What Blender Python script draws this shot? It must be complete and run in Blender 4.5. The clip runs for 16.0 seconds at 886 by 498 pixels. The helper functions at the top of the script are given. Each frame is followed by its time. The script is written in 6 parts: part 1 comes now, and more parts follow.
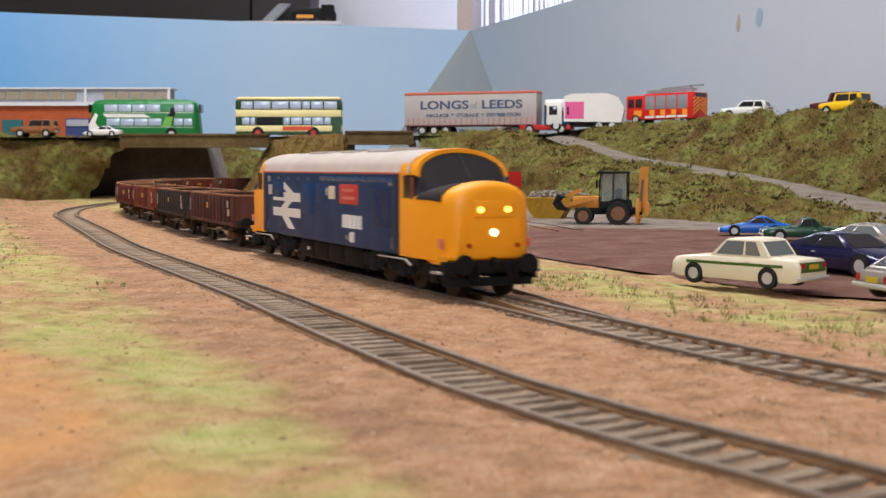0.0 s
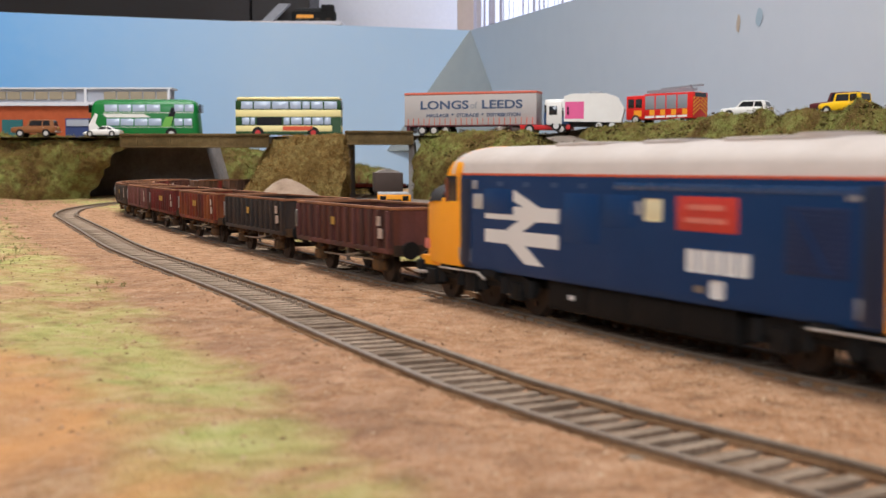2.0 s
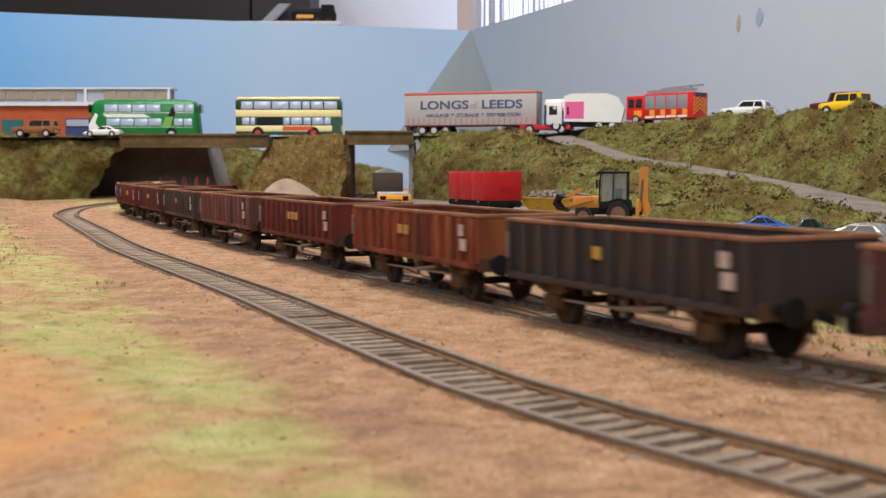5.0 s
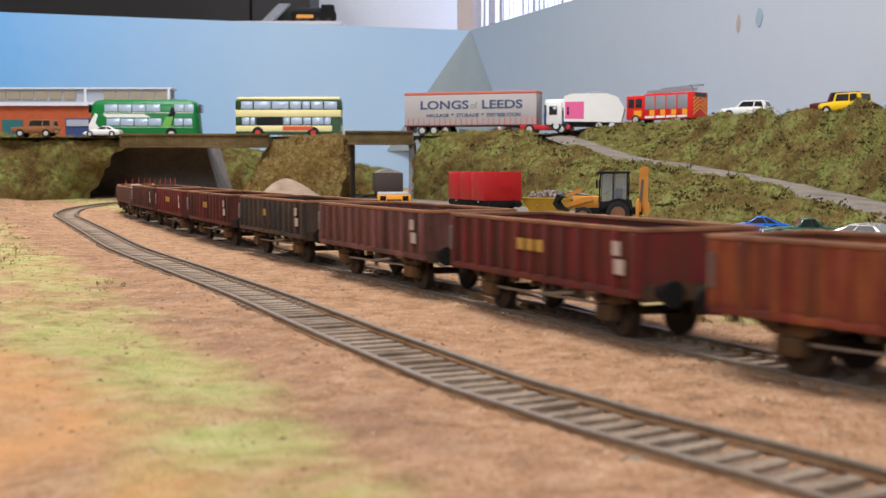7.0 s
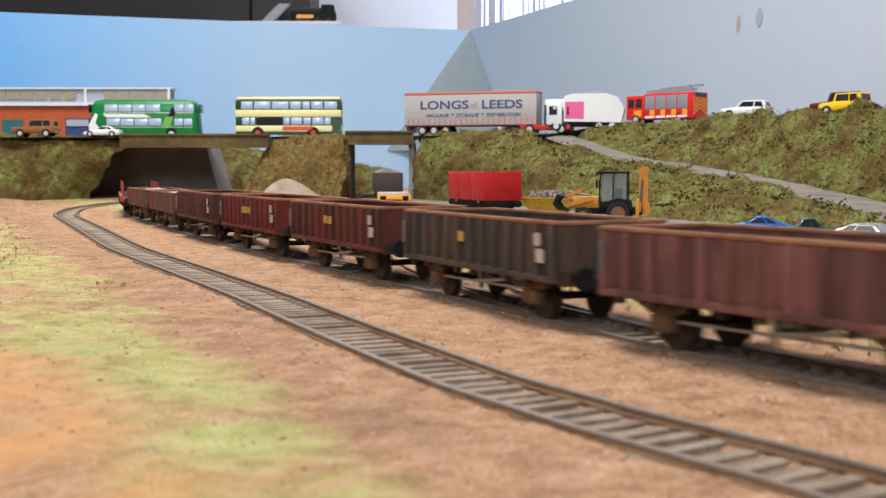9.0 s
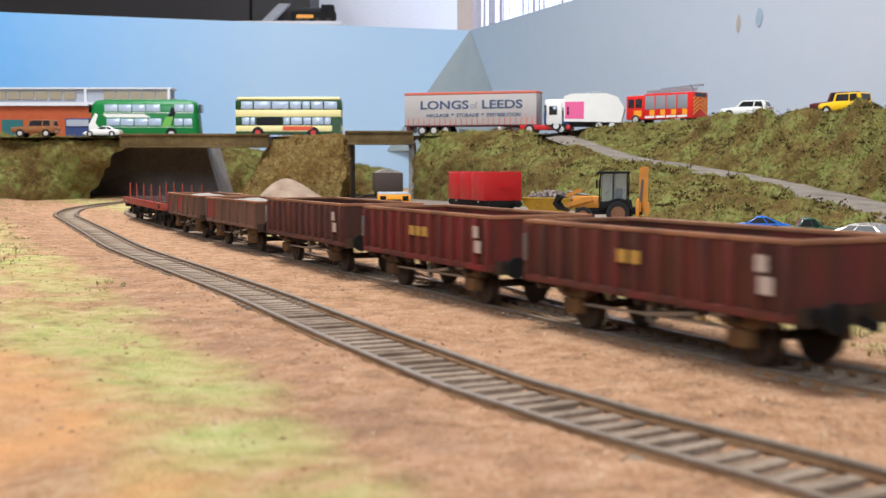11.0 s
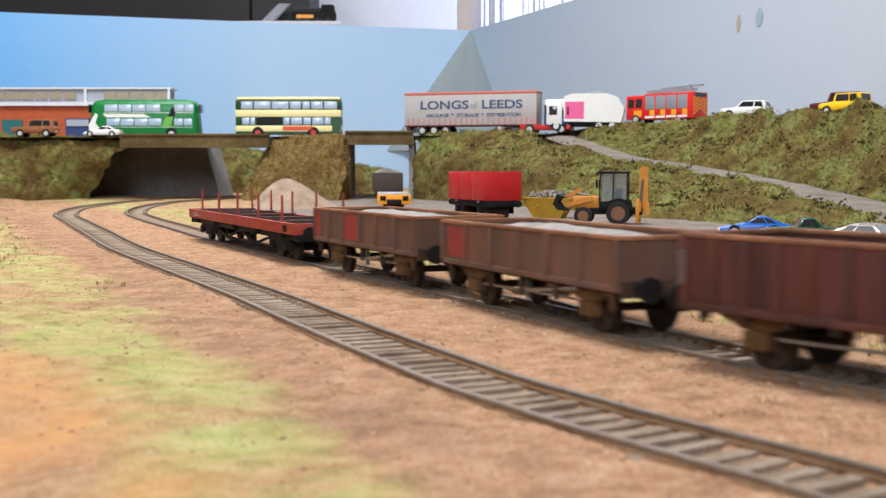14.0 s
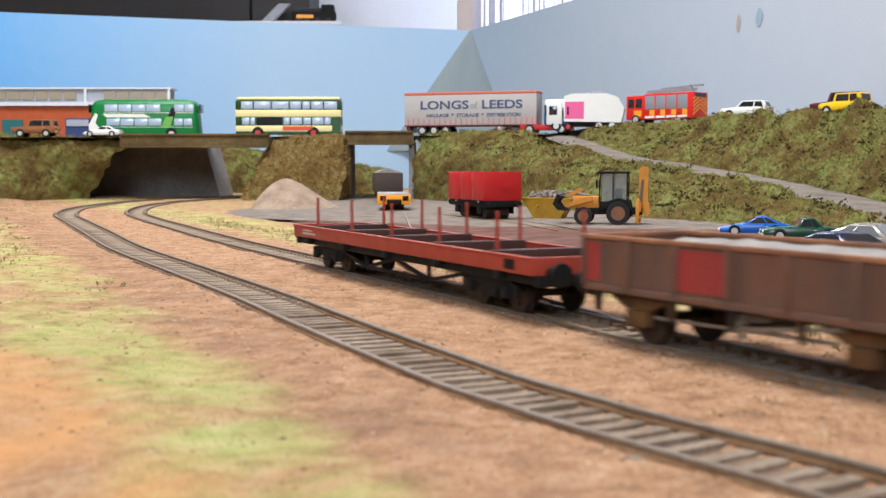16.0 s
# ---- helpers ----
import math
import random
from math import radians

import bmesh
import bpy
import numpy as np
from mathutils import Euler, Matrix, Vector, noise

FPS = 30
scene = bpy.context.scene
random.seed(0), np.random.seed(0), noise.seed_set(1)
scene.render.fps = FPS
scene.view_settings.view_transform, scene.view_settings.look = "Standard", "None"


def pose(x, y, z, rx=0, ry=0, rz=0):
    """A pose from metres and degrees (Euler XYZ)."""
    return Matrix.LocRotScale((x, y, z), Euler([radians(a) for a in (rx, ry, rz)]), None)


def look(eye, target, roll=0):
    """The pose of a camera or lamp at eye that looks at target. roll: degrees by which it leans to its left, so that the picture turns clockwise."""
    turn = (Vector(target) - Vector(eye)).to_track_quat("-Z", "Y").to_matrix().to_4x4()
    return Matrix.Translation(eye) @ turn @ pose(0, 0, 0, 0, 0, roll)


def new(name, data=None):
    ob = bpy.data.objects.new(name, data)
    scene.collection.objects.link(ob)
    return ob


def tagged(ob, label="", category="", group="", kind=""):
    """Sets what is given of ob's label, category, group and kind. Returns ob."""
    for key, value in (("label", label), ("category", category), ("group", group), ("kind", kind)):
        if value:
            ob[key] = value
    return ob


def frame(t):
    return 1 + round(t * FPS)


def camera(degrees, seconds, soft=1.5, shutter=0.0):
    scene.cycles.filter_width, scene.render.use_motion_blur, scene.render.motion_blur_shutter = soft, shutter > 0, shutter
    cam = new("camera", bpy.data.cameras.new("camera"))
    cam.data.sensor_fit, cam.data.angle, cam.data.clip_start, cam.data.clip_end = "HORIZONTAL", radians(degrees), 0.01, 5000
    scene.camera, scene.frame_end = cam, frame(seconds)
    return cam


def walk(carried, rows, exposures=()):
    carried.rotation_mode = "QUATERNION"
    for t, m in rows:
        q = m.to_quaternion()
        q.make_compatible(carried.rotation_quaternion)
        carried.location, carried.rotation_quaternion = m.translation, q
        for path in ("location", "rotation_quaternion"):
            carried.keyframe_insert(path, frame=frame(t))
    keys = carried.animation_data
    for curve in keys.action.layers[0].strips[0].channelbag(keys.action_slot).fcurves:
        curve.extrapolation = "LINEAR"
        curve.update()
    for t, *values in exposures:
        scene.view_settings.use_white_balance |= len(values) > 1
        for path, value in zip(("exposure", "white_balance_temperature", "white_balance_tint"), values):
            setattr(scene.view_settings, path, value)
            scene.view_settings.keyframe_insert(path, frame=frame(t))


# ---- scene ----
# ---- camera ----
cam = camera(40.94, 16.0, soft=1.2, shutter=0.8)
EYE = (0.0, 0.0, 0.042)
VIEW = look(EYE, (0.0, 2.1, 0.042 - 0.144))
walk(cam, [(0.0, VIEW), (16.0, VIEW)], exposures=[(0.0, -0.09, 6200, 9), (3.5, -0.10, 6300, 9), (7.0, 0.03, 6050, 8), (9.0, 0.17, 5900, 6), (12.0, 0.24, 5880, 6), (16.0, 0.25, 5880, 6)])
cam.data.dof.use_dof = True
cam.data.dof.focus_distance = 0.62
cam.data.dof.aperture_fstop = 40.0

K = 1 / 76.2          # modelling scale of the miniature vehicles
T_END = 16.0

# ---- world and lights ----
world = bpy.data.worlds.new("room_air")
scene.world = world
world.use_nodes = True
world.node_tree.nodes["Background"].inputs[0].default_value = (0.62, 0.70, 0.85, 1)
world.node_tree.nodes["Background"].inputs[1].default_value = 0.17


def area_lamp(name, at, to, w, h, power, colour):
    data = bpy.data.lights.new(name, "AREA")
    data.shape, data.size, data.size_y, data.energy, data.color = "RECTANGLE", w, h, power, colour
    ob = new(name, data)
    ob.matrix_world = look(at, to)
    return ob


area_lamp("ceiling_light_lamp", (-0.3, 0.85, 1.60), (-0.1, 1.15, 0), 1.1, 0.5, 37.0, (1.0, 0.965, 0.91))
area_lamp("window_daylight", (-0.5, -1.7, 1.05), (-0.1, 0.9, 0.0), 1.2, 0.9, 31.0, (0.92, 0.95, 1.0))
# added fill: no fitting is seen here, it only brightens the rear wall
area_lamp("rear_wall_fill_lamp", (-0.1, 3.05, 1.85), (-0.1, 3.2, 0.3), 1.6, 0.3, 24.0, (0.93, 0.96, 1.0))


# ---- materials ----
def hexc(r, g, b):
    """Linear colour from display values 0 to 255."""
    return tuple(((c / 255 + 0.055) / 1.055) ** 2.4 if c > 10 else c / 255 / 12.92 for c in (r, g, b)) + (1.0,)


class Nodes:
    def __init__(self, name):
        self.mat = bpy.data.materials.new(name)
        self.mat.use_nodes = True
        self.t = self.mat.node_tree
        self.b = self.t.nodes["Principled BSDF"]

    def add(self, kind, **inputs):
        n = self.t.nodes.new(kind)
        for k, v in inputs.items():
            self.put(n, k, v)
        return n

    def put(self, node, key, v):
        sock = node.inputs[int(key[1:])] if key[0] == "i" and key[1:].isdigit() else node.inputs[key.replace("_", " ")]
        if isinstance(v, bpy.types.NodeSocket):
            self.t.links.new(v, sock)
        else:
            sock.default_value = v

    def coords(self, which="Object"):
        return self.add("ShaderNodeTexCoord").outputs[which]

    def noise(self, scale, detail=3.0, rough=0.55, vec=None, distort=0.0):
        n = self.add("ShaderNodeTexNoise", Scale=scale, Detail=detail, Roughness=rough, Distortion=distort)
        self.t.links.new(vec or self.coords(), n.inputs["Vector"])
        return n.outputs["Fac"]

    def ramp(self, fac, stops):
        n = self.add("ShaderNodeValToRGB")
        e = n.color_ramp.elements
        while len(e) < len(stops):
            e.new(0.5)
        for el, (p, c) in zip(e, stops):
            el.position = p
            el.color = c if not isinstance(c, (int, float)) else (c, c, c, 1)
        self.t.links.new(fac, n.inputs[0])
        return n.outputs[0]

    def mix(self, fac, a, b, mode="MIX"):
        n = self.t.nodes.new("ShaderNodeMix")
        n.data_type, n.blend_type = "RGBA", mode
        for sock, v in ((n.inputs[0], fac), (n.inputs[6], a), (n.inputs[7], b)):
            if isinstance(v, bpy.types.NodeSocket):
                self.t.links.new(v, sock)
            else:
                sock.default_value = v
        return n.outputs[2]

    def math(self, op, a, b=0.0, clamp=False):
        n = self.t.nodes.new("ShaderNodeMath")
        n.operation, n.use_clamp = op, clamp
        for sock, v in ((n.inputs[0], a), (n.inputs[1], b)):
            if isinstance(v, bpy.types.NodeSocket):
                self.t.links.new(v, sock)
            else:
                sock.default_value = v
        return n.outputs[0]

    def xyz(self, which="Object"):
        n = self.t.nodes.new("ShaderNodeSeparateXYZ")
        self.t.links.new(self.coords(which), n.inputs[0])
        return n.outputs

    def bump(self, height, strength, distance):
        n = self.add("ShaderNodeBump", Strength=strength, Distance=distance, Height=height)
        self.t.links.new(n.outputs[0], self.b.inputs["Normal"])

    def done(self, colour, rough=0.6, metal=0.0, spec=0.5):
        self.put(self.b, "Base_Color", colour)
        self.put(self.b, "Roughness", rough)
        self.put(self.b, "Metallic", metal)
        self.put(self.b, "Specular_IOR_Level", spec)
        return self.mat


def paint(name, rgb, rough=0.4, dirt=0.25, dirt_rgb=(70, 58, 48), scale=90.0, metal=0.0, spec=0.5):
    """Painted plastic or metal with faint mottling and dirt at two scales."""
    n = Nodes(name)
    c = hexc(*rgb)
    broad = n.ramp(n.noise(scale, 4), [(0.35, 0.0), (0.75, 1.0)])
    fine = n.ramp(n.noise(scale * 11, 3), [(0.4, 0.0), (0.7, 1.0)])
    base = n.mix(n.math("MULTIPLY", broad, dirt), c, hexc(*dirt_rgb))
    base = n.mix(n.math("MULTIPLY", fine, dirt * 0.5), base, hexc(*dirt_rgb))
    n.bump(n.noise(scale * 20, 2), 0.08, 0.0004)
    return n.done(base, n.math("ADD", n.math("MULTIPLY", broad, 0.15), rough), metal, spec)


def rusty(name, rgb, amount, rust=(92, 52, 34), grime=(48, 40, 34)):
    """Weathered wagon paint: streaks of rust running down and dark grime."""
    n = Nodes(name)
    vec = n.add("ShaderNodeMapping")
    n.t.links.new(n.coords(), vec.inputs["Vector"])
    vec.inputs["Scale"].default_value = (1.0, 1.0, 0.22)
    seed = n.add("ShaderNodeObjectInfo").outputs["Random"]
    off = n.add("ShaderNodeCombineXYZ", X=n.math("MULTIPLY", seed, 3.0), Y=n.math("MULTIPLY", seed, 7.0), Z=0.0)
    n.t.links.new(off.outputs[0], vec.inputs["Location"])
    streak = n.ramp(n.noise(160, 5, 0.6, vec.outputs[0]), [(0.40, 0.0), (0.58, 1.0)])
    patch = n.ramp(n.noise(55, 4, 0.6, vec.outputs[0]), [(0.44, 0.0), (0.60, 1.0)])
    speck = n.ramp(n.noise(900, 2), [(0.5, 0.0), (0.75, 1.0)])
    base = n.mix(n.math("MULTIPLY", streak, amount), hexc(*rgb), hexc(*rust))
    base = n.mix(n.math("MULTIPLY", patch, amount * 0.8), base, hexc(*grime))
    base = n.mix(n.math("MULTIPLY", speck, 0.25), base, hexc(*grime))
    n.bump(n.noise(700, 3), 0.25, 0.0003)
    return n.done(base, 0.75, 0.0, 0.3)


def glass(name, rgb=(20, 24, 28)):
    n = Nodes(name)
    return n.done(hexc(*rgb), 0.06, 0.0, 0.7)


def glow(name, rgb, strength):
    n = Nodes(name)
    n.put(n.b, "Emission_Color", hexc(*rgb))
    n.put(n.b, "Emission_Strength", strength)
    return n.done(hexc(*rgb), 0.4)


def ground_material():
    n = Nodes("scenic_ground")
    x, y, z = n.xyz()
    wob = n.math("MULTIPLY", n.math("SUBTRACT", n.noise(9, 4, 0.6), 0.5), 0.10)
    wob2 = n.math("MULTIPLY", n.math("SUBTRACT", n.noise(40, 4, 0.6), 0.5), 0.03)
    xw = n.math("ADD", n.math("ADD", x, wob), wob2)
    big = n.noise(14, 5, 0.6)
    mid = n.noise(120, 5, 0.65)
    fine = n.noise(1300, 4, 0.7)
    grit = n.add("ShaderNodeTexVoronoi", Scale=1000.0)
    n.t.links.new(n.coords(), grit.inputs["Vector"])
    # sandy brown ballast and trackside earth
    earth = n.ramp(mid, [(0.3, hexc(136, 100, 74)), (0.5, hexc(184, 139, 102)), (0.72, hexc(212, 172, 140))])
    earth = n.mix(n.math("MULTIPLY", n.ramp(big, [(0.4, 0.0), (0.65, 1.0)]), 0.35), earth, hexc(206, 158, 124))
    earth = n.mix(n.math("MULTIPLY", n.ramp(fine, [(0.45, 0.0), (0.66, 1.0)]), 0.38), earth, hexc(126, 92, 66))
    earth = n.mix(n.math("MULTIPLY", n.ramp(grit.outputs["Color"], [(0.5, 0.0), (0.9, 1.0)]), 0.42), earth, hexc(212, 182, 152))
    # green and straw scatter in a band along the open side, bare orange and pink dust beyond it
    green = n.ramp(mid, [(0.3, hexc(150, 150, 84)), (0.5, hexc(186, 184, 112)), (0.75, hexc(214, 202, 146))])
    vivid = n.ramp(n.noise(26, 4, 0.6, None, 0.5), [(0.50, 0.0), (0.68, 0.5)])
    green = n.mix(vivid, green, hexc(150, 178, 98))
    rail_x = n.math("SUBTRACT", 0.105, n.math("MULTIPLY", y, 0.43))
    xs = n.math("ADD", n.math("ADD", x, n.math("MULTIPLY", wob, 0.45)), wob2)
    side = n.math("SUBTRACT", n.math("SUBTRACT", rail_x, xs), 0.030)
    low = n.math("ADD", 0.001, n.math("MULTIPLY", y, 0.016))
    high = n.math("ADD", 0.016, n.math("MULTIPLY", y, 0.105))
    open_side = n.ramp(n.math("MULTIPLY", n.math("SUBTRACT", side, low), 45.0), [(0.0, 0.0), (0.5, 0.75), (1.0, 1.0)])
    beyond = n.ramp(n.math("MULTIPLY", n.math("SUBTRACT", side, high), 50.0), [(0.0, 0.0), (1.0, 1.0)])
    blotch = n.ramp(n.noise(22, 5, 0.65, None, 0.8), [(0.38, 0.12), (0.58, 0.88)])
    m1 = n.math("MULTIPLY", n.math("MULTIPLY", open_side, blotch), n.math("SUBTRACT", 1.0, n.math("MULTIPLY", beyond, 0.88)))
    # bare darker dirt beside the sleepers and orange dusting on the open ground
    dirt = n.math("MULTIPLY", n.ramp(n.math("MULTIPLY", n.math("ADD", side, 0.022), 14.0), [(0.0, 0.0), (0.18, 1.0), (0.42, 1.0), (0.75, 0.0)]), n.ramp(n.noise(34, 5, 0.7), [(0.40, 0.0), (0.62, 0.45)]))
    earth = n.mix(dirt, earth, hexc(138, 106, 86))
    dust = n.math("MULTIPLY", open_side, n.ramp(n.noise(13, 4, 0.6, None, 0.6), [(0.40, 0.0), (0.58, 0.8)]))
    dust = n.math("MULTIPLY", dust, n.math("ADD", 0.15, n.math("MULTIPLY", beyond, 0.85)))
    earth = n.mix(dust, earth, hexc(226, 164, 104))
    # verge between the main line and the yard
    d = n.math("ADD", n.math("ADD", n.math("SUBTRACT", x, 0.2), n.math("MULTIPLY", y, 0.48)), n.math("MULTIPLY", wob, 0.35))
    band = n.math("MULTIPLY", n.ramp(d, [(0.030, 0.0), (0.055, 1.0)]), n.ramp(d, [(0.10, 1.0), (0.14, 0.35)]))
    m2 = n.math("MULTIPLY", band, n.ramp(n.noise(38, 5, 0.65), [(0.40, 0.0), (0.58, 0.9)]))
    col = n.mix(n.math("MAXIMUM", m1, m2), earth, green)
    n.bump(n.math("ADD", n.math("MULTIPLY", fine, 0.6), grit.outputs["Distance"]), 0.9, 0.0010)
    return n.done(col, 0.95, 0.0, 0.15)


def grit_material(name, a, b, c, scale=500.0, rough=0.95, depth=0.0005):
    n = Nodes(name)
    mid = n.noise(scale * 0.09, 5, 0.62)
    fine = n.noise(scale, 3, 0.6)
    col = n.ramp(mid, [(0.3, hexc(*a)), (0.5, hexc(*b)), (0.72, hexc(*c))])
    col = n.mix(n.math("MULTIPLY", n.ramp(fine, [(0.42, 0.0), (0.7, 1.0)]), 0.5), col, hexc(*a))
    n.bump(fine, 0.5, depth)
    return n.done(col, rough, 0.0, 0.15)


def bank_material(name, a, b, c, d):
    """Static grass and foam scatter on a bank: patches of straw, olive and brown."""
    n = Nodes(name)
    big = n.noise(22, 5, 0.65)
    mid = n.noise(95, 5, 0.7)
    fine = n.noise(850, 3, 0.7)
    col = n.ramp(big, [(0.32, hexc(*a)), (0.46, hexc(*b)), (0.58, hexc(*c)), (0.7, hexc(*d))])
    col = n.mix(n.ramp(mid, [(0.45, 0.0), (0.62, 0.75)]), col, hexc(*a))
    col = n.mix(n.ramp(mid, [(0.28, 0.6), (0.42, 0.0)]), col, hexc(*d))
    col = n.mix(n.math("MULTIPLY", n.ramp(fine, [(0.5, 0.0), (0.7, 1.0)]), 0.5), col, hexc(58, 46, 26))
    n.bump(n.math("ADD", fine, mid), 0.9, 0.003)
    return n.done(col, 1.0, 0.0, 0.05)


def sky_panel_material(name, left, right, x0, x1):
    """Hand-sprayed backscene board, bluer at one end."""
    n = Nodes(name)
    x = n.xyz()[0]
    f = n.math("DIVIDE", n.math("SUBTRACT", x, x0), x1 - x0)
    f = n.math("ADD", f, n.math("MULTIPLY", n.math("SUBTRACT", n.noise(2.5, 3), 0.5), 0.25))
    col = n.ramp(f, [(0.0, hexc(*left)), (1.0, hexc(*right))])
    col = n.mix(n.math("MULTIPLY", n.noise(30, 4), 0.10), col, hexc(236, 238, 240))
    return n.done(col, 0.55, 0.0, 0.35)


M_GROUND = ground_material()
M_SLEEPER = grit_material("weathered_sleeper", (110, 94, 80), (152, 134, 116), (178, 158, 138), 700.0)
M_RAIL = grit_material("rusty_rail_side", (124, 94, 66), (156, 122, 90), (176, 144, 110), 900.0, 0.85)
M_RAILTOP = paint("worn_rail_head", (136, 120, 104), 0.5, 0.5, (96, 76, 56), 300, 0.2)
M_YARD = grit_material("red_brown_yard_surface", (88, 60, 50), (112, 80, 70), (132, 102, 92), 420.0)
M_GRAVEL = grit_material("grey_gravel", (106, 94, 86), (132, 120, 110), (152, 140, 130), 600.0)
M_ROAD = grit_material("grey_road_surface", (104, 94, 86), (130, 120, 110), (146, 136, 126), 500.0)
M_SAND = grit_material("sand_heap", (132, 112, 96), (158, 136, 118), (176, 156, 136), 800.0)
M_BANK = bank_material("bank_scatter", (98, 76, 46), (130, 112, 66), (146, 148, 86), (124, 132, 66))
M_BANK_DRY = bank_material("dry_bank_scatter", (100, 78, 44), (132, 108, 64), (152, 134, 84), (122, 102, 58))
M_INFILL = grit_material("grey_brown_track_infill", (112, 90, 70), (148, 122, 100), (176, 150, 124), 900.0)
M_CONCRETE = grit_material("grey_abutment", (118, 112, 110), (150, 144, 140), (168, 162, 156), 200.0)
M_GIRDER = grit_material("stained_bridge_beam", (74, 60, 38), (98, 82, 54), (124, 106, 74), 260.0)
M_SKY_L = sky_panel_material("painted_sky", (84, 172, 244), (180, 210, 242), -1.0, -0.35)
M_SKY_R = sky_panel_material("painted_grey_sky", (166, 186, 206), (190, 194, 204), 0.0, 0.6)
M_BLACK = paint("black_underframe", (11, 11, 11), 0.7, 0.3, (34, 28, 24), 120, 0.0, 0.3)
M_BLUE = paint("rail_blue", (14, 60, 110), 0.42, 0.12, (12, 42, 78), 60, 0.0, 0.22)
M_YELLOW = paint("warning_yellow", (252, 164, 6), 0.45, 0.06, (190, 120, 20), 60)
M_ROOF = paint("pale_grey_roof", (198, 186, 178), 0.6, 0.3, (150, 136, 124), 60)
M_WHITE = paint("white_paint", (232, 230, 226), 0.45, 0.08, (170, 160, 150), 80)
M_RED = paint("red_paint", (196, 32, 34), 0.4, 0.12, (110, 24, 22), 90)
M_ORANGE_LINE = paint("orange_lining", (214, 96, 60), 0.4, 0.1)
M_GLASS = glass("dark_glass", (36, 38, 42))
M_CLEARISH = glass("grey_car_glass", (112, 116, 116))
M_STEEL = paint("bare_steel", (150, 148, 144), 0.35, 0.3, (90, 80, 70), 200, 0.8)
M_TYRE = paint("black_rubber", (26, 25, 25), 0.8, 0.2, (60, 54, 46), 200)
M_HUB = paint("silver_wheel", (206, 204, 200), 0.3, 0.1, (120, 112, 104), 300, 0.3)
M_LAMP = glow("lit_headlight", (255, 240, 205), 5.0)
M_LAMP_Y = glow("lit_marker_light", (255, 226, 90), 3.5)
M_TAIL = paint("red_lens", (170, 24, 24), 0.2, 0.0)
M_CREAM = paint("cream_paint", (236, 226, 186), 0.35, 0.06)
M_SEAT = paint("cab_trim", (134, 70, 44), 0.7, 0.2)


# ---- mesh helpers ----
def box(bm, x0, x1, y0, y1, z0, z1, bevel=0.0):
    m = Matrix.Translation(((x0 + x1) / 2, (y0 + y1) / 2, (z0 + z1) / 2)) @ Matrix.Diagonal((x1 - x0, y1 - y0, z1 - z0, 1))
    vs = bmesh.ops.create_cube(bm, size=1, matrix=m)["verts"]
    if bevel:
        es = list({e for v in vs for e in v.link_edges})
        bmesh.ops.bevel(bm, geom=es, offset=bevel, segments=2, affect="EDGES", profile=0.5)
    return bm


def rod(bm, a, b, r, seg=10, r2=None):
    """A round bar from a to b."""
    a, b = Vector(a), Vector(b)
    m = Matrix.Translation((a + b) / 2) @ (b - a).to_track_quat("Z", "Y").to_matrix().to_4x4()
    bmesh.ops.create_cone(bm, cap_ends=True, segments=seg, radius1=r, radius2=r if r2 is None else r2, depth=(b - a).length, matrix=m)
    return bm


def beam(bm, a, b, w, h):
    """A square bar from a to b."""
    a, b = Vector(a), Vector(b)
    m = Matrix.Translation((a + b) / 2) @ (b - a).to_track_quat("X", "Z").to_matrix().to_4x4() @ Matrix.Diagonal(((b - a).length, w, h, 1))
    bmesh.ops.create_cube(bm, size=1, matrix=m)
    return bm


def loft(bm, rings, closed=True, caps=True):
    """Skin between rings of equal point counts."""
    vs = [[bm.verts.new(p) for p in ring] for ring in rings]
    n = len(vs[0])
    for a, b in zip(vs, vs[1:]):
        for i in range(n if closed else n - 1):
            j = (i + 1) % n
            bm.faces.new((a[i], a[j], b[j], b[i]))
    if caps and closed:
        bm.faces.new(vs[0][::-1])
        bm.faces.new(vs[-1])
    bmesh.ops.recalc_face_normals(bm, faces=bm.faces)
    return bm


def extrude_y(bm, outline, y0, y1):
    """A plate with the outline in x and z, from y0 to y1."""
    return loft(bm, [[(x, y0, z) for x, z in outline], [(x, y1, z) for x, z in outline]])


def extrude_x(bm, outline, x0, x1):
    return loft(bm, [[(x0, y, z) for y, z in outline], [(x1, y, z) for y, z in outline]])


def smooth(me, angle=40):
    for p in me.polygons:
        p.use_smooth = True
    if hasattr(me, "set_sharp_from_angle"):
        me.set_sharp_from_angle(angle=radians(angle))


def part(name, bm, material, parent=None, label="", s=1.0, round_off=True):
    """Links a bmesh as one mesh object under a thing or a part; s scales it."""
    if s != 1.0:
        bmesh.ops.scale(bm, vec=(s, s, s), verts=bm.verts)
    me = bpy.data.meshes.new(name)
    bm.to_mesh(me)
    bm.free()
    me.materials.append(material)
    if round_off:
        smooth(me)
    ob = new(name, me)
    ob.parent = parent
    return tagged(ob, label=label)


def kpart(name, bm, material, parent=None, label=""):
    """A part drawn in full-size metres and shrunk to the model's scale."""
    return part(name, bm, material, parent, label, K)


def thing(name, label, category, m=None, group=""):
    ob = new(name)
    ob.empty_display_size = 0.01
    if m is not None:
        ob.matrix_world = m
    return tagged(ob, label=label, category=category, group=group)


def B():
    return bmesh.new()


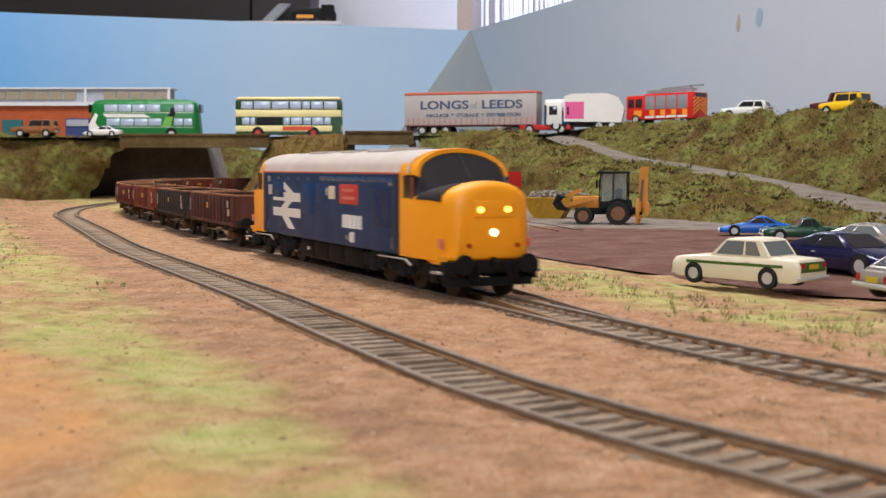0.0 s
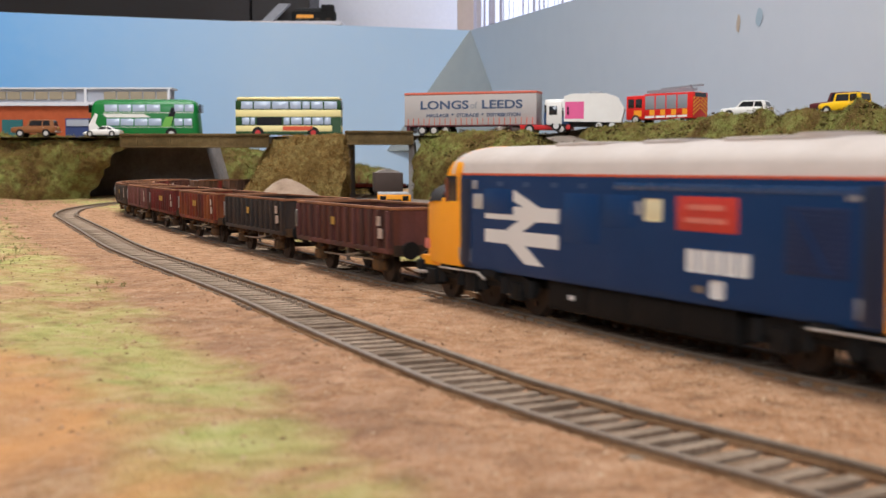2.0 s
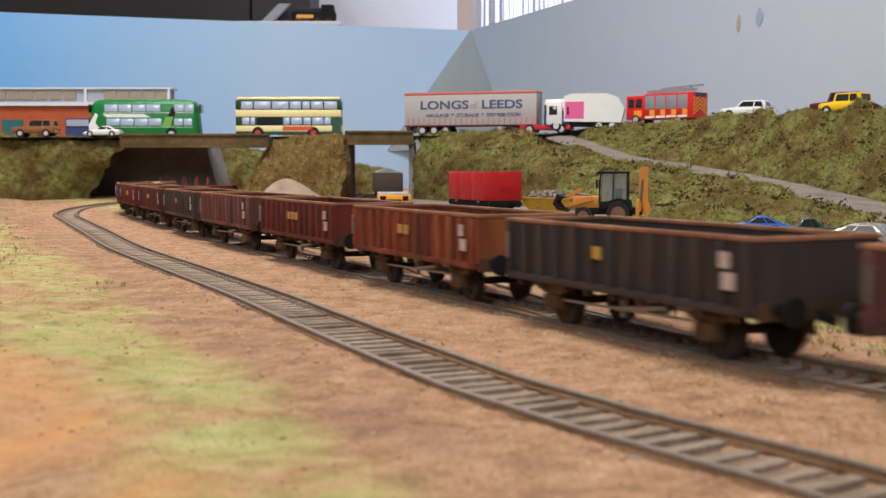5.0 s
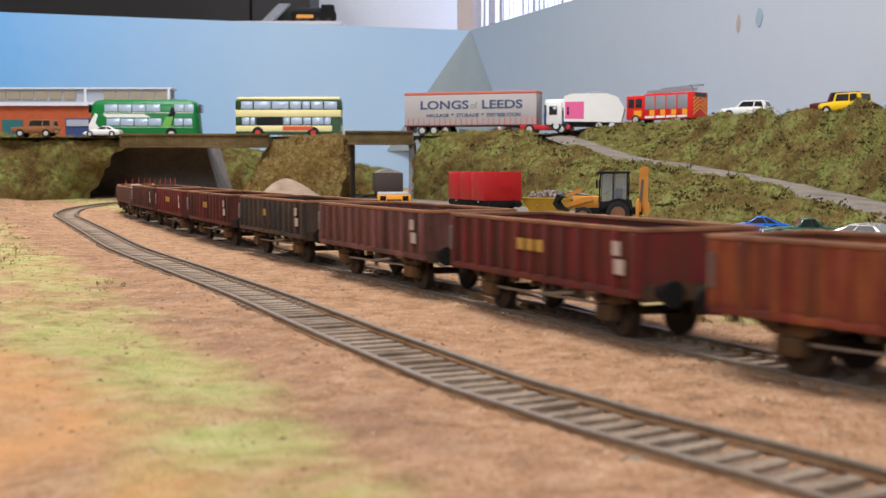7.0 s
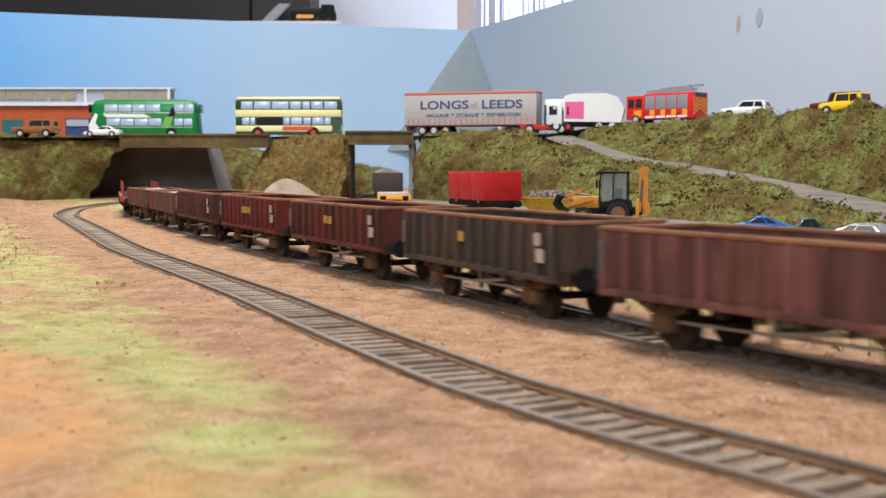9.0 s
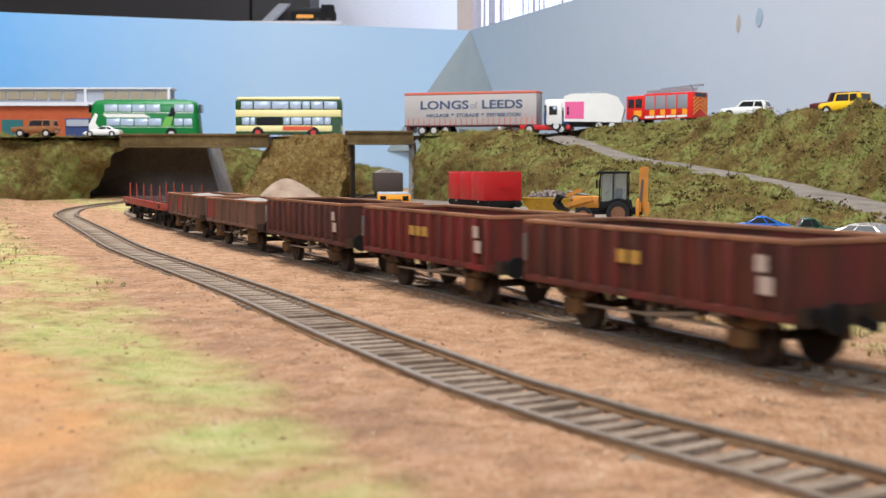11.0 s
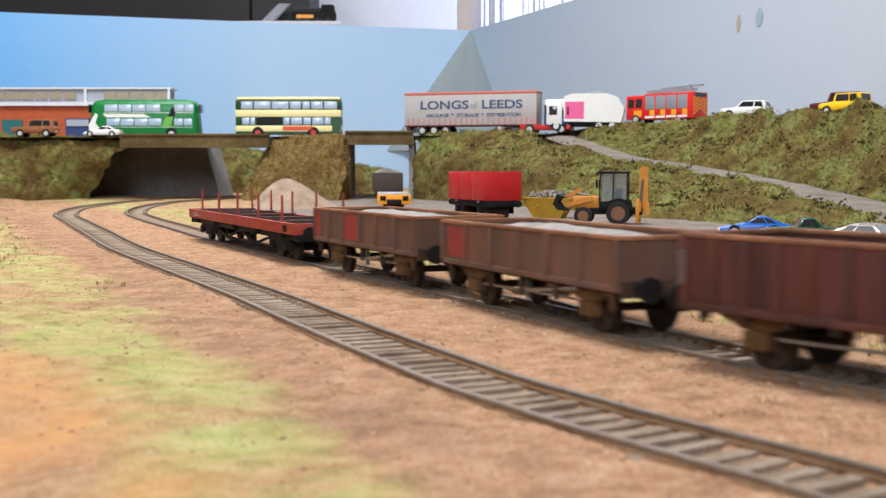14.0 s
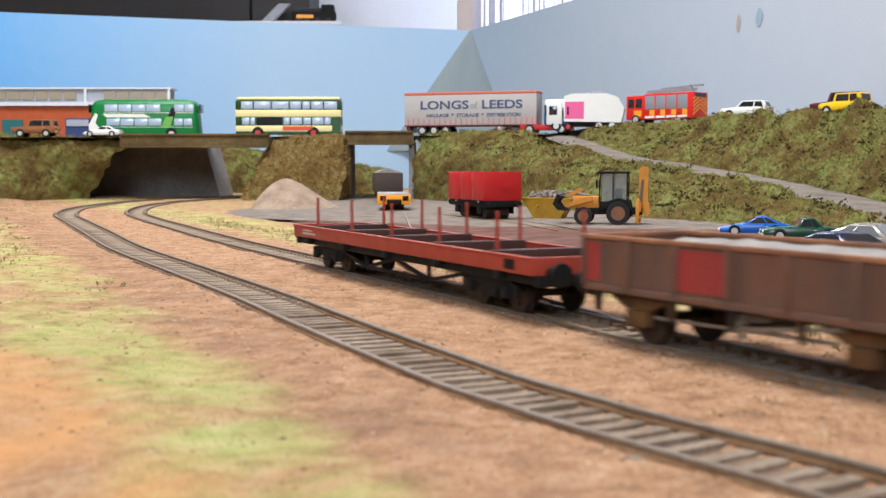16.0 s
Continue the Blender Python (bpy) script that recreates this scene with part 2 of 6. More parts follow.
def text_part(name, body, size, material, parent, m, label="", depth=0.0002):
    cu = bpy.data.curves.new(name, "FONT")
    cu.body, cu.size, cu.align_x, cu.align_y, cu.extrude, cu.offset = body, size, "CENTER", "CENTER", depth, size * 0.022
    tmp = bpy.data.objects.new(name, cu)
    scene.collection.objects.link(tmp)
    bpy.context.view_layer.update()
    me = bpy.data.meshes.new_from_object(tmp.evaluated_get(bpy.context.evaluated_depsgraph_get()))
    bpy.data.objects.remove(tmp)
    me.transform(m)
    me.materials.clear()
    me.materials.append(material)
    ob = new(name, me)
    ob.parent = parent
    return tagged(ob, label=label)


# ---- track plan ----
MAIN_CTRL = [(3.2, -1.9), (1.5, -.75), (.7, -.27), (.5, -.15), (.35, -.055), (.265, .008), (.205, .066), (.165, .118), (.135, .16), (.11, .2), (.086, .234),
             (.066, .27), (.047, .31), (.025, .36), (-.002, .42), (-.0345, .49), (-.0705, .57), (-.111, .66), (-.153, .76), (-.193, .86), (-.243, .985),
             (-.287, 1.11), (-.318, 1.25), (-.332, 1.39), (-.328, 1.52), (-.295, 1.65), (-.225, 1.76), (-.12, 1.83), (.01, 1.86), (.2, 1.87), (.5, 1.87), (3.3, 1.87)]
LOOP_CTRL = [(2.7, -1.9), (1.2, -.8), (.6, -.37), (.4, -.225), (.28, -.13), (.2, -.055), (.145, .01), (.11, .06), (.083, .105), (.066, .137), (.0535, .16),
             (.042, .177), (.028, .198), (.0195, .213), (.009, .231), (-.001, .253), (-.016, .287), (-.034, .329), (-.062, .396), (-.103, .486), (-.168, .629),
             (-.235, .8), (-.3, .965), (-.34, 1.07), (-.377, 1.21), (-.393, 1.34), (-.397, 1.45), (-.385, 1.58), (-.35, 1.7), (-.285, 1.8), (-.18, 1.88), (-.05, 1.92), (.2, 1.935), (3.3, 1.94)]


class Line:
    """A smooth plan line through control points, measured by its length."""

    def __init__(self, ctrl, step=0.002):
        c = np.array(ctrl, float)
        t = np.concatenate([[0], np.cumsum(np.sqrt(np.hypot(*np.diff(c, axis=0).T)))])
        out = []
        for i in range(len(c) - 1):
            a, b = max(i - 1, 0), min(i + 2, len(c) - 1)
            m1, m2, h = (c[i + 1] - c[a]) / (t[i + 1] - t[a]), (c[b] - c[i]) / (t[b] - t[i]), t[i + 1] - t[i]
            u = np.linspace(0, 1, max(2, int(np.hypot(*(c[i + 1] - c[i])) / step)), endpoint=False)[:, None]
            out.append((2 * u**3 - 3 * u**2 + 1) * c[i] + (u**3 - 2 * u**2 + u) * h * m1 + (3 * u**2 - 2 * u**3) * c[i + 1] + (u**3 - u**2) * h * m2)
        self.p = np.concatenate(out + [c[-1:]])
        for _ in range(12):
            self.p[1:-1] = 0.25 * self.p[:-2] + 0.5 * self.p[1:-1] + 0.25 * self.p[2:]
        self.s = np.concatenate([[0], np.cumsum(np.hypot(*np.diff(self.p, axis=0).T))])
        self.len = self.s[-1]

    def at(self, s):
        return np.array([np.interp(s, self.s, self.p[:, 0]), np.interp(s, self.s, self.p[:, 1])])

    def way(self, s):
        d = self.at(s + 0.003) - self.at(s - 0.003)
        return d / np.hypot(*d)


MAIN, LOOP = Line(MAIN_CTRL), Line(LOOP_CTRL)
GAUGE = 0.0172
RAIL_H = 0.0017


def build_track(name, line, s0, s1, label, near, tall=RAIL_H, gauge=GAUGE):
    """Rails as swept bars and sleepers each of its own; near is the stretch with single sleepers."""
    track = thing(name, label, "railway track")
    for off in (-gauge / 2, gauge / 2):
        for nm, w, z0, z1, mat in (("rail", 0.0008, -tall, -0.0005, M_RAIL), ("rail_head", 0.0015, -0.0006, 0.0, M_RAILTOP), ("rail_foot", 0.0023, -tall, -tall + 0.0005, M_RAIL)):
            rings = []
            for s in np.arange(s0, s1, 0.006):
                p, d = line.at(s), line.way(s)
                n = np.array([d[1], -d[0]])
                a, b = p + n * (off - w / 2), p + n * (off + w / 2)
                rings.append([(*a, z0), (*b, z0), (*b, z1), (*a, z1)])
            part(nm, loft(B(), rings), mat, track, round_off=False)
    bm0 = box(B(), -0.0014, 0.0014, -0.0158, 0.0158, -tall - 0.0024, -tall, 0.00025)
    chairs = [c for y in (-gauge / 2, gauge / 2) for c in (y - 0.0019, y + 0.0019)]
    for c in chairs:
        box(bm0, -0.0010, 0.0010, c - 0.0008, c + 0.0008, -tall, -tall + 0.0009)
    me = bpy.data.meshes.new("sleeper")
    bm0.to_mesh(me)
    bm0.free()
    me.materials.append(M_SLEEPER)
    rest_v, rest_f = [], []
    rng = random.Random(5)
    for s in np.arange(s0, s1, 0.0064):
        p, d = line.at(s), line.way(s)
        m = Matrix.Translation((*p, rng.uniform(-0.0003, 0.0002))) @ Matrix.Rotation(math.atan2(d[1], d[0]) + rng.uniform(-0.02, 0.02), 4, "Z")
        if near[0] < s < near[1]:
            ob = new("sleeper", me)
            ob.parent = track
            ob.matrix_local = m
        else:
            base = len(rest_v)
            rest_v += [tuple(m @ Vector((x, y, z))) for x in (-0.0014, 0.0014) for y in (-0.0158, 0.0158) for z in (-tall - 0.002, -tall)]
            rest_f += [tuple(base + i for i in f) for f in ((0, 1, 3, 2), (4, 6, 7, 5), (0, 4, 5, 1), (2, 3, 7, 6), (1, 5, 7, 3), (0, 2, 6, 4))]
    fill_v, fill_f = [], []
    for s in np.arange(s0, s1, 0.0064):
        p, d = line.at(s + 0.0033), line.way(s + 0.0033)
        m = Matrix.Translation((*p, rng.uniform(-0.0003, 0.0))) @ Matrix.Rotation(math.atan2(d[1], d[0]) + rng.uniform(-0.03, 0.03), 4, "Z")
        w0 = rng.uniform(0.0004, 0.0011)
        base = len(fill_v)
        fill_v += [tuple(m @ Vector((x, y, z))) for x in (-w0, w0) for y in (-0.0072, 0.0072) for z in (-tall - 0.0024, -tall - 0.0006)]
        fill_f += [tuple(base + i for i in f) for f in ((0, 1, 3, 2), (4, 6, 7, 5), (0, 4, 5, 1), (2, 3, 7, 6), (1, 5, 7, 3), (0, 2, 6, 4))]
    me3 = bpy.data.meshes.new("ballast_infill")
    me3.from_pydata(fill_v, [], fill_f)
    me3.materials.append(M_INFILL)
    ob = new("ballast_infill", me3)
    ob.parent = track
    tagged(ob, kind="stuff")
    me2 = bpy.data.meshes.new("far_sleeper_bed")
    me2.from_pydata(rest_v, [], rest_f)
    me2.materials.append(M_SLEEPER)
    ob = new("far_sleeper_bed", me2)
    ob.parent = track
    tagged(ob, kind="stuff")
    return track


# ---- ground ----
GROUND_Z = -0.0026


def near_line(line, x, y):
    i = int(np.argmin((line.p[:, 0] - x) ** 2 + (line.p[:, 1] - y) ** 2))
    d = math.hypot(line.p[i, 0] - x, line.p[i, 1] - y)
    t = line.p[min(i + 1, len(line.p) - 1)] - line.p[i - 1]
    return d, t[0] * (y - line.p[i, 1]) - t[1] * (x - line.p[i, 0])


def ground_height(x, y):
    """Ballast brought up to the sleepers, gentle lumps on the open side."""
    lump = yard_drop = 0.0
    d = 0.2
    if -1.0 < x < 0.9 and 0.02 < y < 2.1:
        dm, _ = near_line(MAIN, x, y)
        dl, side = near_line(LOOP, x, y)
        d = min(dm, dl)
        lump = 1.0 if side > 0 else 0.22
        yard_drop = 0.0032 * min(max((dm - 0.085) / 0.03, 0), 1) if side < 0 and x > -0.3 else 0.0
    k = min(max((d - 0.018) / 0.04, 0), 1)
    e = min(max((d - 0.0092) / 0.0015, 0), 1)
    z = GROUND_Z + 0.0005 * noise.noise((x * 160, y * 160, 0)) + 0.0010 * e * (0.85 + noise.noise((x * 45, y * 45, 5)))
    z -= 0.0008 * min(max((0.0082 - d) / 0.001, 0), 1)
    z += k * lump * (0.004 * noise.noise((x * 9, y * 9, 3)) + 0.0022 * noise.noise((x * 28, y * 28, 7)))
    return z - yard_drop + 0.0006 * (1 - k)


def build_ground():
    xs = sorted(set(np.round(np.concatenate([np.linspace(-3.2, -0.9, 8), np.linspace(-0.9, -0.45, 60), np.linspace(-0.45, 0.2, 300), np.linspace(0.2, 0.65, 60), np.linspace(0.65, 4.2, 10)]), 5)))
    ys = sorted(set(np.round(np.concatenate([np.linspace(-2.6, 0.05, 8), np.linspace(0.05, 0.6, 240), np.linspace(0.6, 2.0, 190), np.linspace(2.0, 2.9, 6)]), 5)))
    v = [(x, y, ground_height(x, y)) for y in ys for x in xs]
    w = len(xs)
    f = [(j * w + i, j * w + i + 1, (j + 1) * w + i + 1, (j + 1) * w + i) for j in range(len(ys) - 1) for i in range(w - 1)]
    me = bpy.data.meshes.new("ground")
    me.from_pydata(v, [], f)
    me.materials.append(M_GROUND)
    smooth(me, 60)
    tagged(new("ground", me), "sandy brown scenic ground with pale green scatter", "ground", kind="structure")


build_ground()
build_track("curved_track", LOOP, 3.0, 6.2, "weathered single track with grey-brown sleepers in sandy ballast", (3.6, 5.35), gauge=0.0180)
build_track("main_line_track", MAIN, 3.0, 6.6, "weathered main line track with rusty rails", (3.6, 5.35))


def sheet(name, rows, material, label, category, kind="structure", lump=0.0, seed=0.0, thick=0.0):
    """A lumpy surface through rows of corner points, refined across and along."""
    ctrl = [[Vector(p) for p in r] for r in rows]

    step = 0.008
    n_u = [max(2, int((r1[0] - r0[0]).length / step)) for r0, r1 in zip(ctrl, ctrl[1:])]
    m_u = [max(1, int((a - b).length / step)) for a, b in zip(ctrl[0], ctrl[0][1:])]
    cols = []
    for r in ctrl:
        line = []
        for k, (a, b) in enumerate(zip(r, r[1:])):
            line += [a.lerp(b, i / m_u[k]) for i in range(m_u[k])]
        cols.append(line + [r[-1]])
    grid = []
    for (r0, r1), n in zip(zip(cols, cols[1:]), n_u):
        grid += [[a.lerp(b, i / n) for a, b in zip(r0, r1)] for i in range(n)]
    grid.append(cols[-1])
    w = len(grid[0])
    verts = []
    for j, r in enumerate(grid):
        for i, p in enumerate(r):
            k = lump * (0.35 if j in (0, len(grid) - 1) else 1.0)
            q = Vector((p.x * 22 + seed, p.y * 22, p.z * 22))
            o = noise.noise_vector(q) * k + noise.noise_vector(q * 3.7) * k * 0.45
            verts.append(p + o)
    f = [(j * w + i, j * w + i + 1, (j + 1) * w + i + 1, (j + 1) * w + i) for j in range(len(grid) - 1) for i in range(w - 1)]
    me = bpy.data.meshes.new(name)
    me.from_pydata([tuple(v) for v in verts], [], f)
    me.materials.append(material)
    smooth(me, 70)
    return tagged(new(name, me), label, category, kind=kind)


BASE = -0.006
# left bank, bank behind the bridge, centre mound, and the two banks beside the ramp
left_bank = sheet("embankment_left", [[(-1.25, 1.445, BASE), (-0.80, 1.565, BASE), (-0.60, 1.605, BASE), (-0.49, 1.665, BASE)],
                                     [(-1.25, 1.525, 0.06), (-0.80, 1.615, 0.06), (-0.60, 1.635, 0.06), (-0.455, 1.645, 0.06)],
                                     [(-1.25, 1.565, 0.081), (-0.80, 1.645, 0.081), (-0.60, 1.655, 0.081), (-0.440, 1.645, 0.081)],
                                     [(-1.25, 2.6, 0.082), (-0.80, 2.4, 0.082), (-0.60, 2.3, 0.082), (-0.44, 2.3, 0.082)]], M_BANK, "grassy railway embankment of straw and olive scatter", "embankment", lump=0.012)
back_bank = sheet("embankment_back", [[(-0.42, 1.94, BASE), (-0.30, 1.99, BASE), (-0.10, 2.02, BASE)], [(-0.42, 1.97, 0.05), (-0.30, 2.03, 0.045), (-0.10, 2.06, 0.03)],
                                     [(-0.42, 2.02, 0.075), (-0.30, 2.08, 0.066), (-0.10, 2.1, 0.035)], [(-0.42, 2.3, 0.08), (-0.30, 2.3, 0.06), (-0.10, 2.3, 0.03)]], M_BANK, "grassy bank behind the road bridge", "embankment", lump=0.008, seed=4)
mound = sheet("embankment_middle", [[(-0.285, 1.690, BASE), (-0.265, 1.570, BASE), (-0.132, 1.540, BASE), (-0.132, 1.690, BASE)],
                                   [(-0.250, 1.680, 0.05), (-0.245, 1.610, 0.05), (-0.130, 1.580, 0.05), (-0.130, 1.680, 0.05)],
                                   [(-0.236, 1.670, 0.080), (-0.230, 1.640, 0.082), (-0.132, 1.610, 0.084), (-0.132, 1.670, 0.082)],
                                   [(-0.22, 1.70, 0.084), (-0.215, 1.69, 0.085), (-0.140, 1.68, 0.086), (-0.140, 1.70, 0.084)]], M_BANK_DRY, "dry straw-coloured mound between two road bridges", "embankment", lump=0.007, seed=9)
RAMP_LO = [(0.130, 1.52, 0.083), (0.185, 1.36, 0.054), (0.245, 1.20, 0.039), (0.285, 1.06, 0.026), (0.315, 0.86, 0.006), (0.40, 0.62, -0.004)]
RAMP_HI = [(0.168, 1.56, 0.086), (0.240, 1.42, 0.057), (0.305, 1.27, 0.042), (0.345, 1.12, 0.029), (0.385, 0.93, 0.010), (0.47, 0.66, -0.003)]
bank_lo = sheet("embankment_yard", [[(-0.040, 1.62, BASE), (0.06, 1.38, BASE), (0.13, 1.16, BASE), (0.175, 0.985, BASE), (0.225, 0.90, BASE), (0.285, 0.80, BASE), (0.38, 0.60, BASE)],
                                   [(-0.038, 1.63, 0.055), (0.07, 1.41, 0.045), (0.150, 1.21, 0.034), (0.215, 1.05, 0.022), (0.26, 0.96, 0.015), (0.30, 0.83, 0.002), (0.39, 0.61, -0.004)],
                                   [(-0.030, 1.66, 0.089), (0.09, 1.54, 0.087), (0.178, 1.36, 0.055), (0.240, 1.20, 0.040), (0.281, 1.06, 0.027), (0.313, 0.86, 0.007), (0.40, 0.62, -0.003)],
                                   [(-0.010, 1.70, 0.090), (0.125, 1.575, 0.086), (0.205, 1.39, 0.046), (0.268, 1.23, 0.032), (0.310, 1.09, 0.018), (0.340, 0.89, -0.002), (0.43, 0.64, -0.009)]],
                M_BANK, "rough grassy embankment above the yard", "embankment", lump=0.011, seed=14)
bank_hi = sheet("embankment_upper", [[(x - 0.012, y - 0.01, z - 0.004) for x, y, z in RAMP_HI],
                                    [(0.185, 1.57, 0.090), (0.262, 1.44, 0.080), (0.325, 1.29, 0.075), (0.368, 1.14, 0.072), (0.405, 0.95, 0.065), (0.50, 0.68, 0.055)],
                                    [(0.205, 1.585, 0.096), (0.282, 1.46, 0.099), (0.343, 1.32, 0.099), (0.388, 1.16, 0.096), (0.425, 0.97, 0.092), (0.53, 0.70, 0.095)],
                                    [(0.24, 1.61, 0.093), (0.32, 1.49, 0.095), (0.38, 1.36, 0.095), (0.43, 1.20, 0.094), (0.48, 1.0, 0.093), (0.60, 0.74, 0.095)]],
                M_BANK, "tall rough grassy bank above the ramp", "embankment", lump=0.012, seed=21)
ramp = sheet("road_ramp", [[(x, y, z - 0.003) for x, y, z in RAMP_LO], [((a[0] + b[0]) / 2, (a[1] + b[1]) / 2, (a[2] + b[2]) / 2 - 0.001) for a, b in zip(RAMP_LO, RAMP_HI)], [(x, y, z - 0.002) for x, y, z in RAMP_HI]], M_ROAD, "grey dusty ramp road down to the yard", "road", lump=0.0008)
# road along the top
top_road = sheet("road_top", [[(-1.3, 1.62, 0.0835), (-0.44, 1.64, 0.0835), (-0.13, 1.64, 0.085), (-0.03, 1.645, 0.086), (0.13, 1.52, 0.084), (0.20, 1.58, 0.0955), (0.38, 1.34, 0.0985), (0.62, 0.70, 0.0965)],
                             [(-1.3, 2.0, 0.0835), (-0.44, 1.80, 0.0835), (-0.13, 1.80, 0.086), (-0.03, 1.80, 0.087), (0.17, 1.80, 0.090), (0.30, 1.78, 0.0965), (0.56, 1.40, 0.099), (0.85, 0.75, 0.0975)],
                             [(-1.3, 2.4, 0.0835), (-0.44, 1.86, 0.0835), (-0.13, 1.86, 0.086), (-0.03, 1.95, 0.087), (0.19, 1.95, 0.090), (0.36, 1.85, 0.0965), (0.66, 1.45, 0.099), (0.95, 0.80, 0.0975)]],
                 M_ROAD, "grey road surface on the embankment", "road", lump=0.0005)
yard = sheet("yard_surface", [[(-0.17, 1.09, -0.0040), (-0.02, 0.79, -0.0040), (0.065, 0.57, -0.0040), (0.13, 0.43, -0.0040), (0.26, 0.35, -0.0045)],
                             [(-0.16, 1.10, -0.0020), (-0.01, 0.80, -0.0018), (0.075, 0.58, -0.0018), (0.14, 0.445, -0.0018), (0.26, 0.37, -0.0018)],
                             [(-0.10, 1.20, -0.0012), (0.04, 0.88, -0.0012), (0.13, 0.70, -0.0012), (0.24, 0.56, -0.0012), (0.36, 0.44, -0.0012)],
                             [(-0.06, 1.28, -0.0014), (0.08, 0.95, -0.0012), (0.23, 0.84, -0.0012), (0.34, 0.66, -0.0012), (0.46, 0.50, -0.0012)]], M_YARD, "flat reddish brown yard surface", "yard", lump=0.0003)
gravel = sheet("yard_gravel", [[(-0.24, 1.13, -0.0040), (-0.11, 0.99, -0.0022), (0.03, 0.865, -0.0020), (0.24, 0.80, -0.0022)],
                              [(-0.22, 1.16, -0.0016), (-0.10, 1.01, -0.0009), (0.03, 0.88, -0.0007), (0.23, 0.815, -0.0008)],
                              [(-0.20, 1.30, -0.0008), (-0.06, 1.20, -0.0004), (0.08, 1.02, -0.0004), (0.21, 0.93, -0.0006)],
                              [(-0.14, 1.70, -0.0008), (-0.03, 1.70, -0.0008), (0.13, 1.24, -0.0008), (0.22, 0.99, -0.0010)]], M_GRAVEL, "pale grey gravel in the yard", "gravel", lump=0.0004)


# ---- backscene boards and the room ----
def board(name, a, b, z0, z1, thick, material, label, category="backscene"):
    a, b = Vector((*a, 0)), Vector((*b, 0))
    d = (b - a).normalized()
    n = Vector((-d.y, d.x, 0)) * thick
    bm = B()
    loft(bm, [[(p.x, p.y, z0), (p.x, p.y, z1), (q.x, q.y, z1), (q.x, q.y, z0)] for p, q in ((a, a + n), (b, b + n))])
    ob = part(name, bm, material, None, label, round_off=False)
    return tagged(ob, category=category, kind="structure")


CORNER = (0.0594, 2.60)
board("backdrop_left", (-1.772, 1.986), CORNER, -0.006, 0.339, 0.012, M_SKY_L, "pale blue painted sky backscene board")
board("backdrop_right", (CORNER[0], CORNER[1]), (1.16, -0.40), 0.075, 0.339, 0.012, M_SKY_R, "grey-blue painted sky backscene board")
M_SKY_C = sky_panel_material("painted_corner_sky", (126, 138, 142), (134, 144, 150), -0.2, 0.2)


def corner_fillet():
    """A bent triangular sheet that fills the corner of the two boards, widening downwards."""
    c = Vector((*CORNER, 0))
    to_l = (Vector((-1.772, 1.986, 0)) - c).normalized()
    to_r = Vector((0.3443, -0.9389, 0))
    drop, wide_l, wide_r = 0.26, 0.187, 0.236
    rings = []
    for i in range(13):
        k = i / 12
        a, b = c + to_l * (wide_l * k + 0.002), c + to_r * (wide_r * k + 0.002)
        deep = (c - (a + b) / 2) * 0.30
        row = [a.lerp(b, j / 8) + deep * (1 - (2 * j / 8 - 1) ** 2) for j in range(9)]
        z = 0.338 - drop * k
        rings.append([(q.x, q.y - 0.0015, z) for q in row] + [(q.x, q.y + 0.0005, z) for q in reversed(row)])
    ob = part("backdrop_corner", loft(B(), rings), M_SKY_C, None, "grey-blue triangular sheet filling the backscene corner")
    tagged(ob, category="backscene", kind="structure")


corner_fillet()
M_WALL = paint("white_room_wall", (226, 224, 230), 0.7, 0.05)
M_DARKROOM = paint("dark_cupboard", (34, 30, 32), 0.6, 0.2)


# ---- bridges ----
def girder(x0, x1, y, z0, z1, panels, label):
    g = thing("bridge_beam", label, "bridge beam", group="road bridge beams")
    part("beam_body", box(B(), x0, x1, y, y + 0.012, z0 + 0.0015, z1 - 0.003, 0.0005), M_GIRDER, g)
    part("beam_cap", box(B(), x0 - 0.001, x1 + 0.001, y - 0.0022, y + 0.014, z1 - 0.003, z1, 0.0005), M_GIRDER, g)
    part("bottom_flange", box(B(), x0, x1, y - 0.0018, y + 0.013, z0, z0 + 0.002, 0.0004), M_GIRDER, g)
    for i in range(panels + 1):
        x = x0 + (x1 - x0) * i / panels
        part("stiffener", box(B(), x - 0.0008, x + 0.0008, y - 0.0012, y + 0.001, z0 + 0.002, z1 - 0.003), M_GIRDER, g)
    part("deck_slab", box(B(), x0, x1, y + 0.0125, y + 0.135, z0 + 0.006, z1 - 0.0045), M_CONCRETE, g)
    return g


girder(-0.437, -0.237, 1.615, 0.0690, 0.0880, 9, "long brown stained road bridge beam with panels")
girder(-0.132, -0.041, 1.620, 0.0730, 0.0920, 4, "short brown stained road bridge beam")
ab = thing("bridge_abutment", "grey concrete bridge abutment with sloping wing walls", "abutment")
part("abutment_wall", loft(B(), [[(-0.585, 1.80, BASE), (-0.342, 1.83, BASE), (-0.342, 1.95, BASE), (-0.585, 1.95, BASE)],
                                 [(-0.512, 1.80, 0.078), (-0.366, 1.83, 0.078), (-0.366, 1.95, 0.078), (-0.512, 1.95, 0.078)]]), M_CONCRETE, ab, round_off=False)
for x in (-0.136, -0.047):
    part("bridge_pier", box(B(), x, x + 0.0075, 1.632, 1.74, BASE, 0.079, 0.0005), M_CONCRETE, ab)

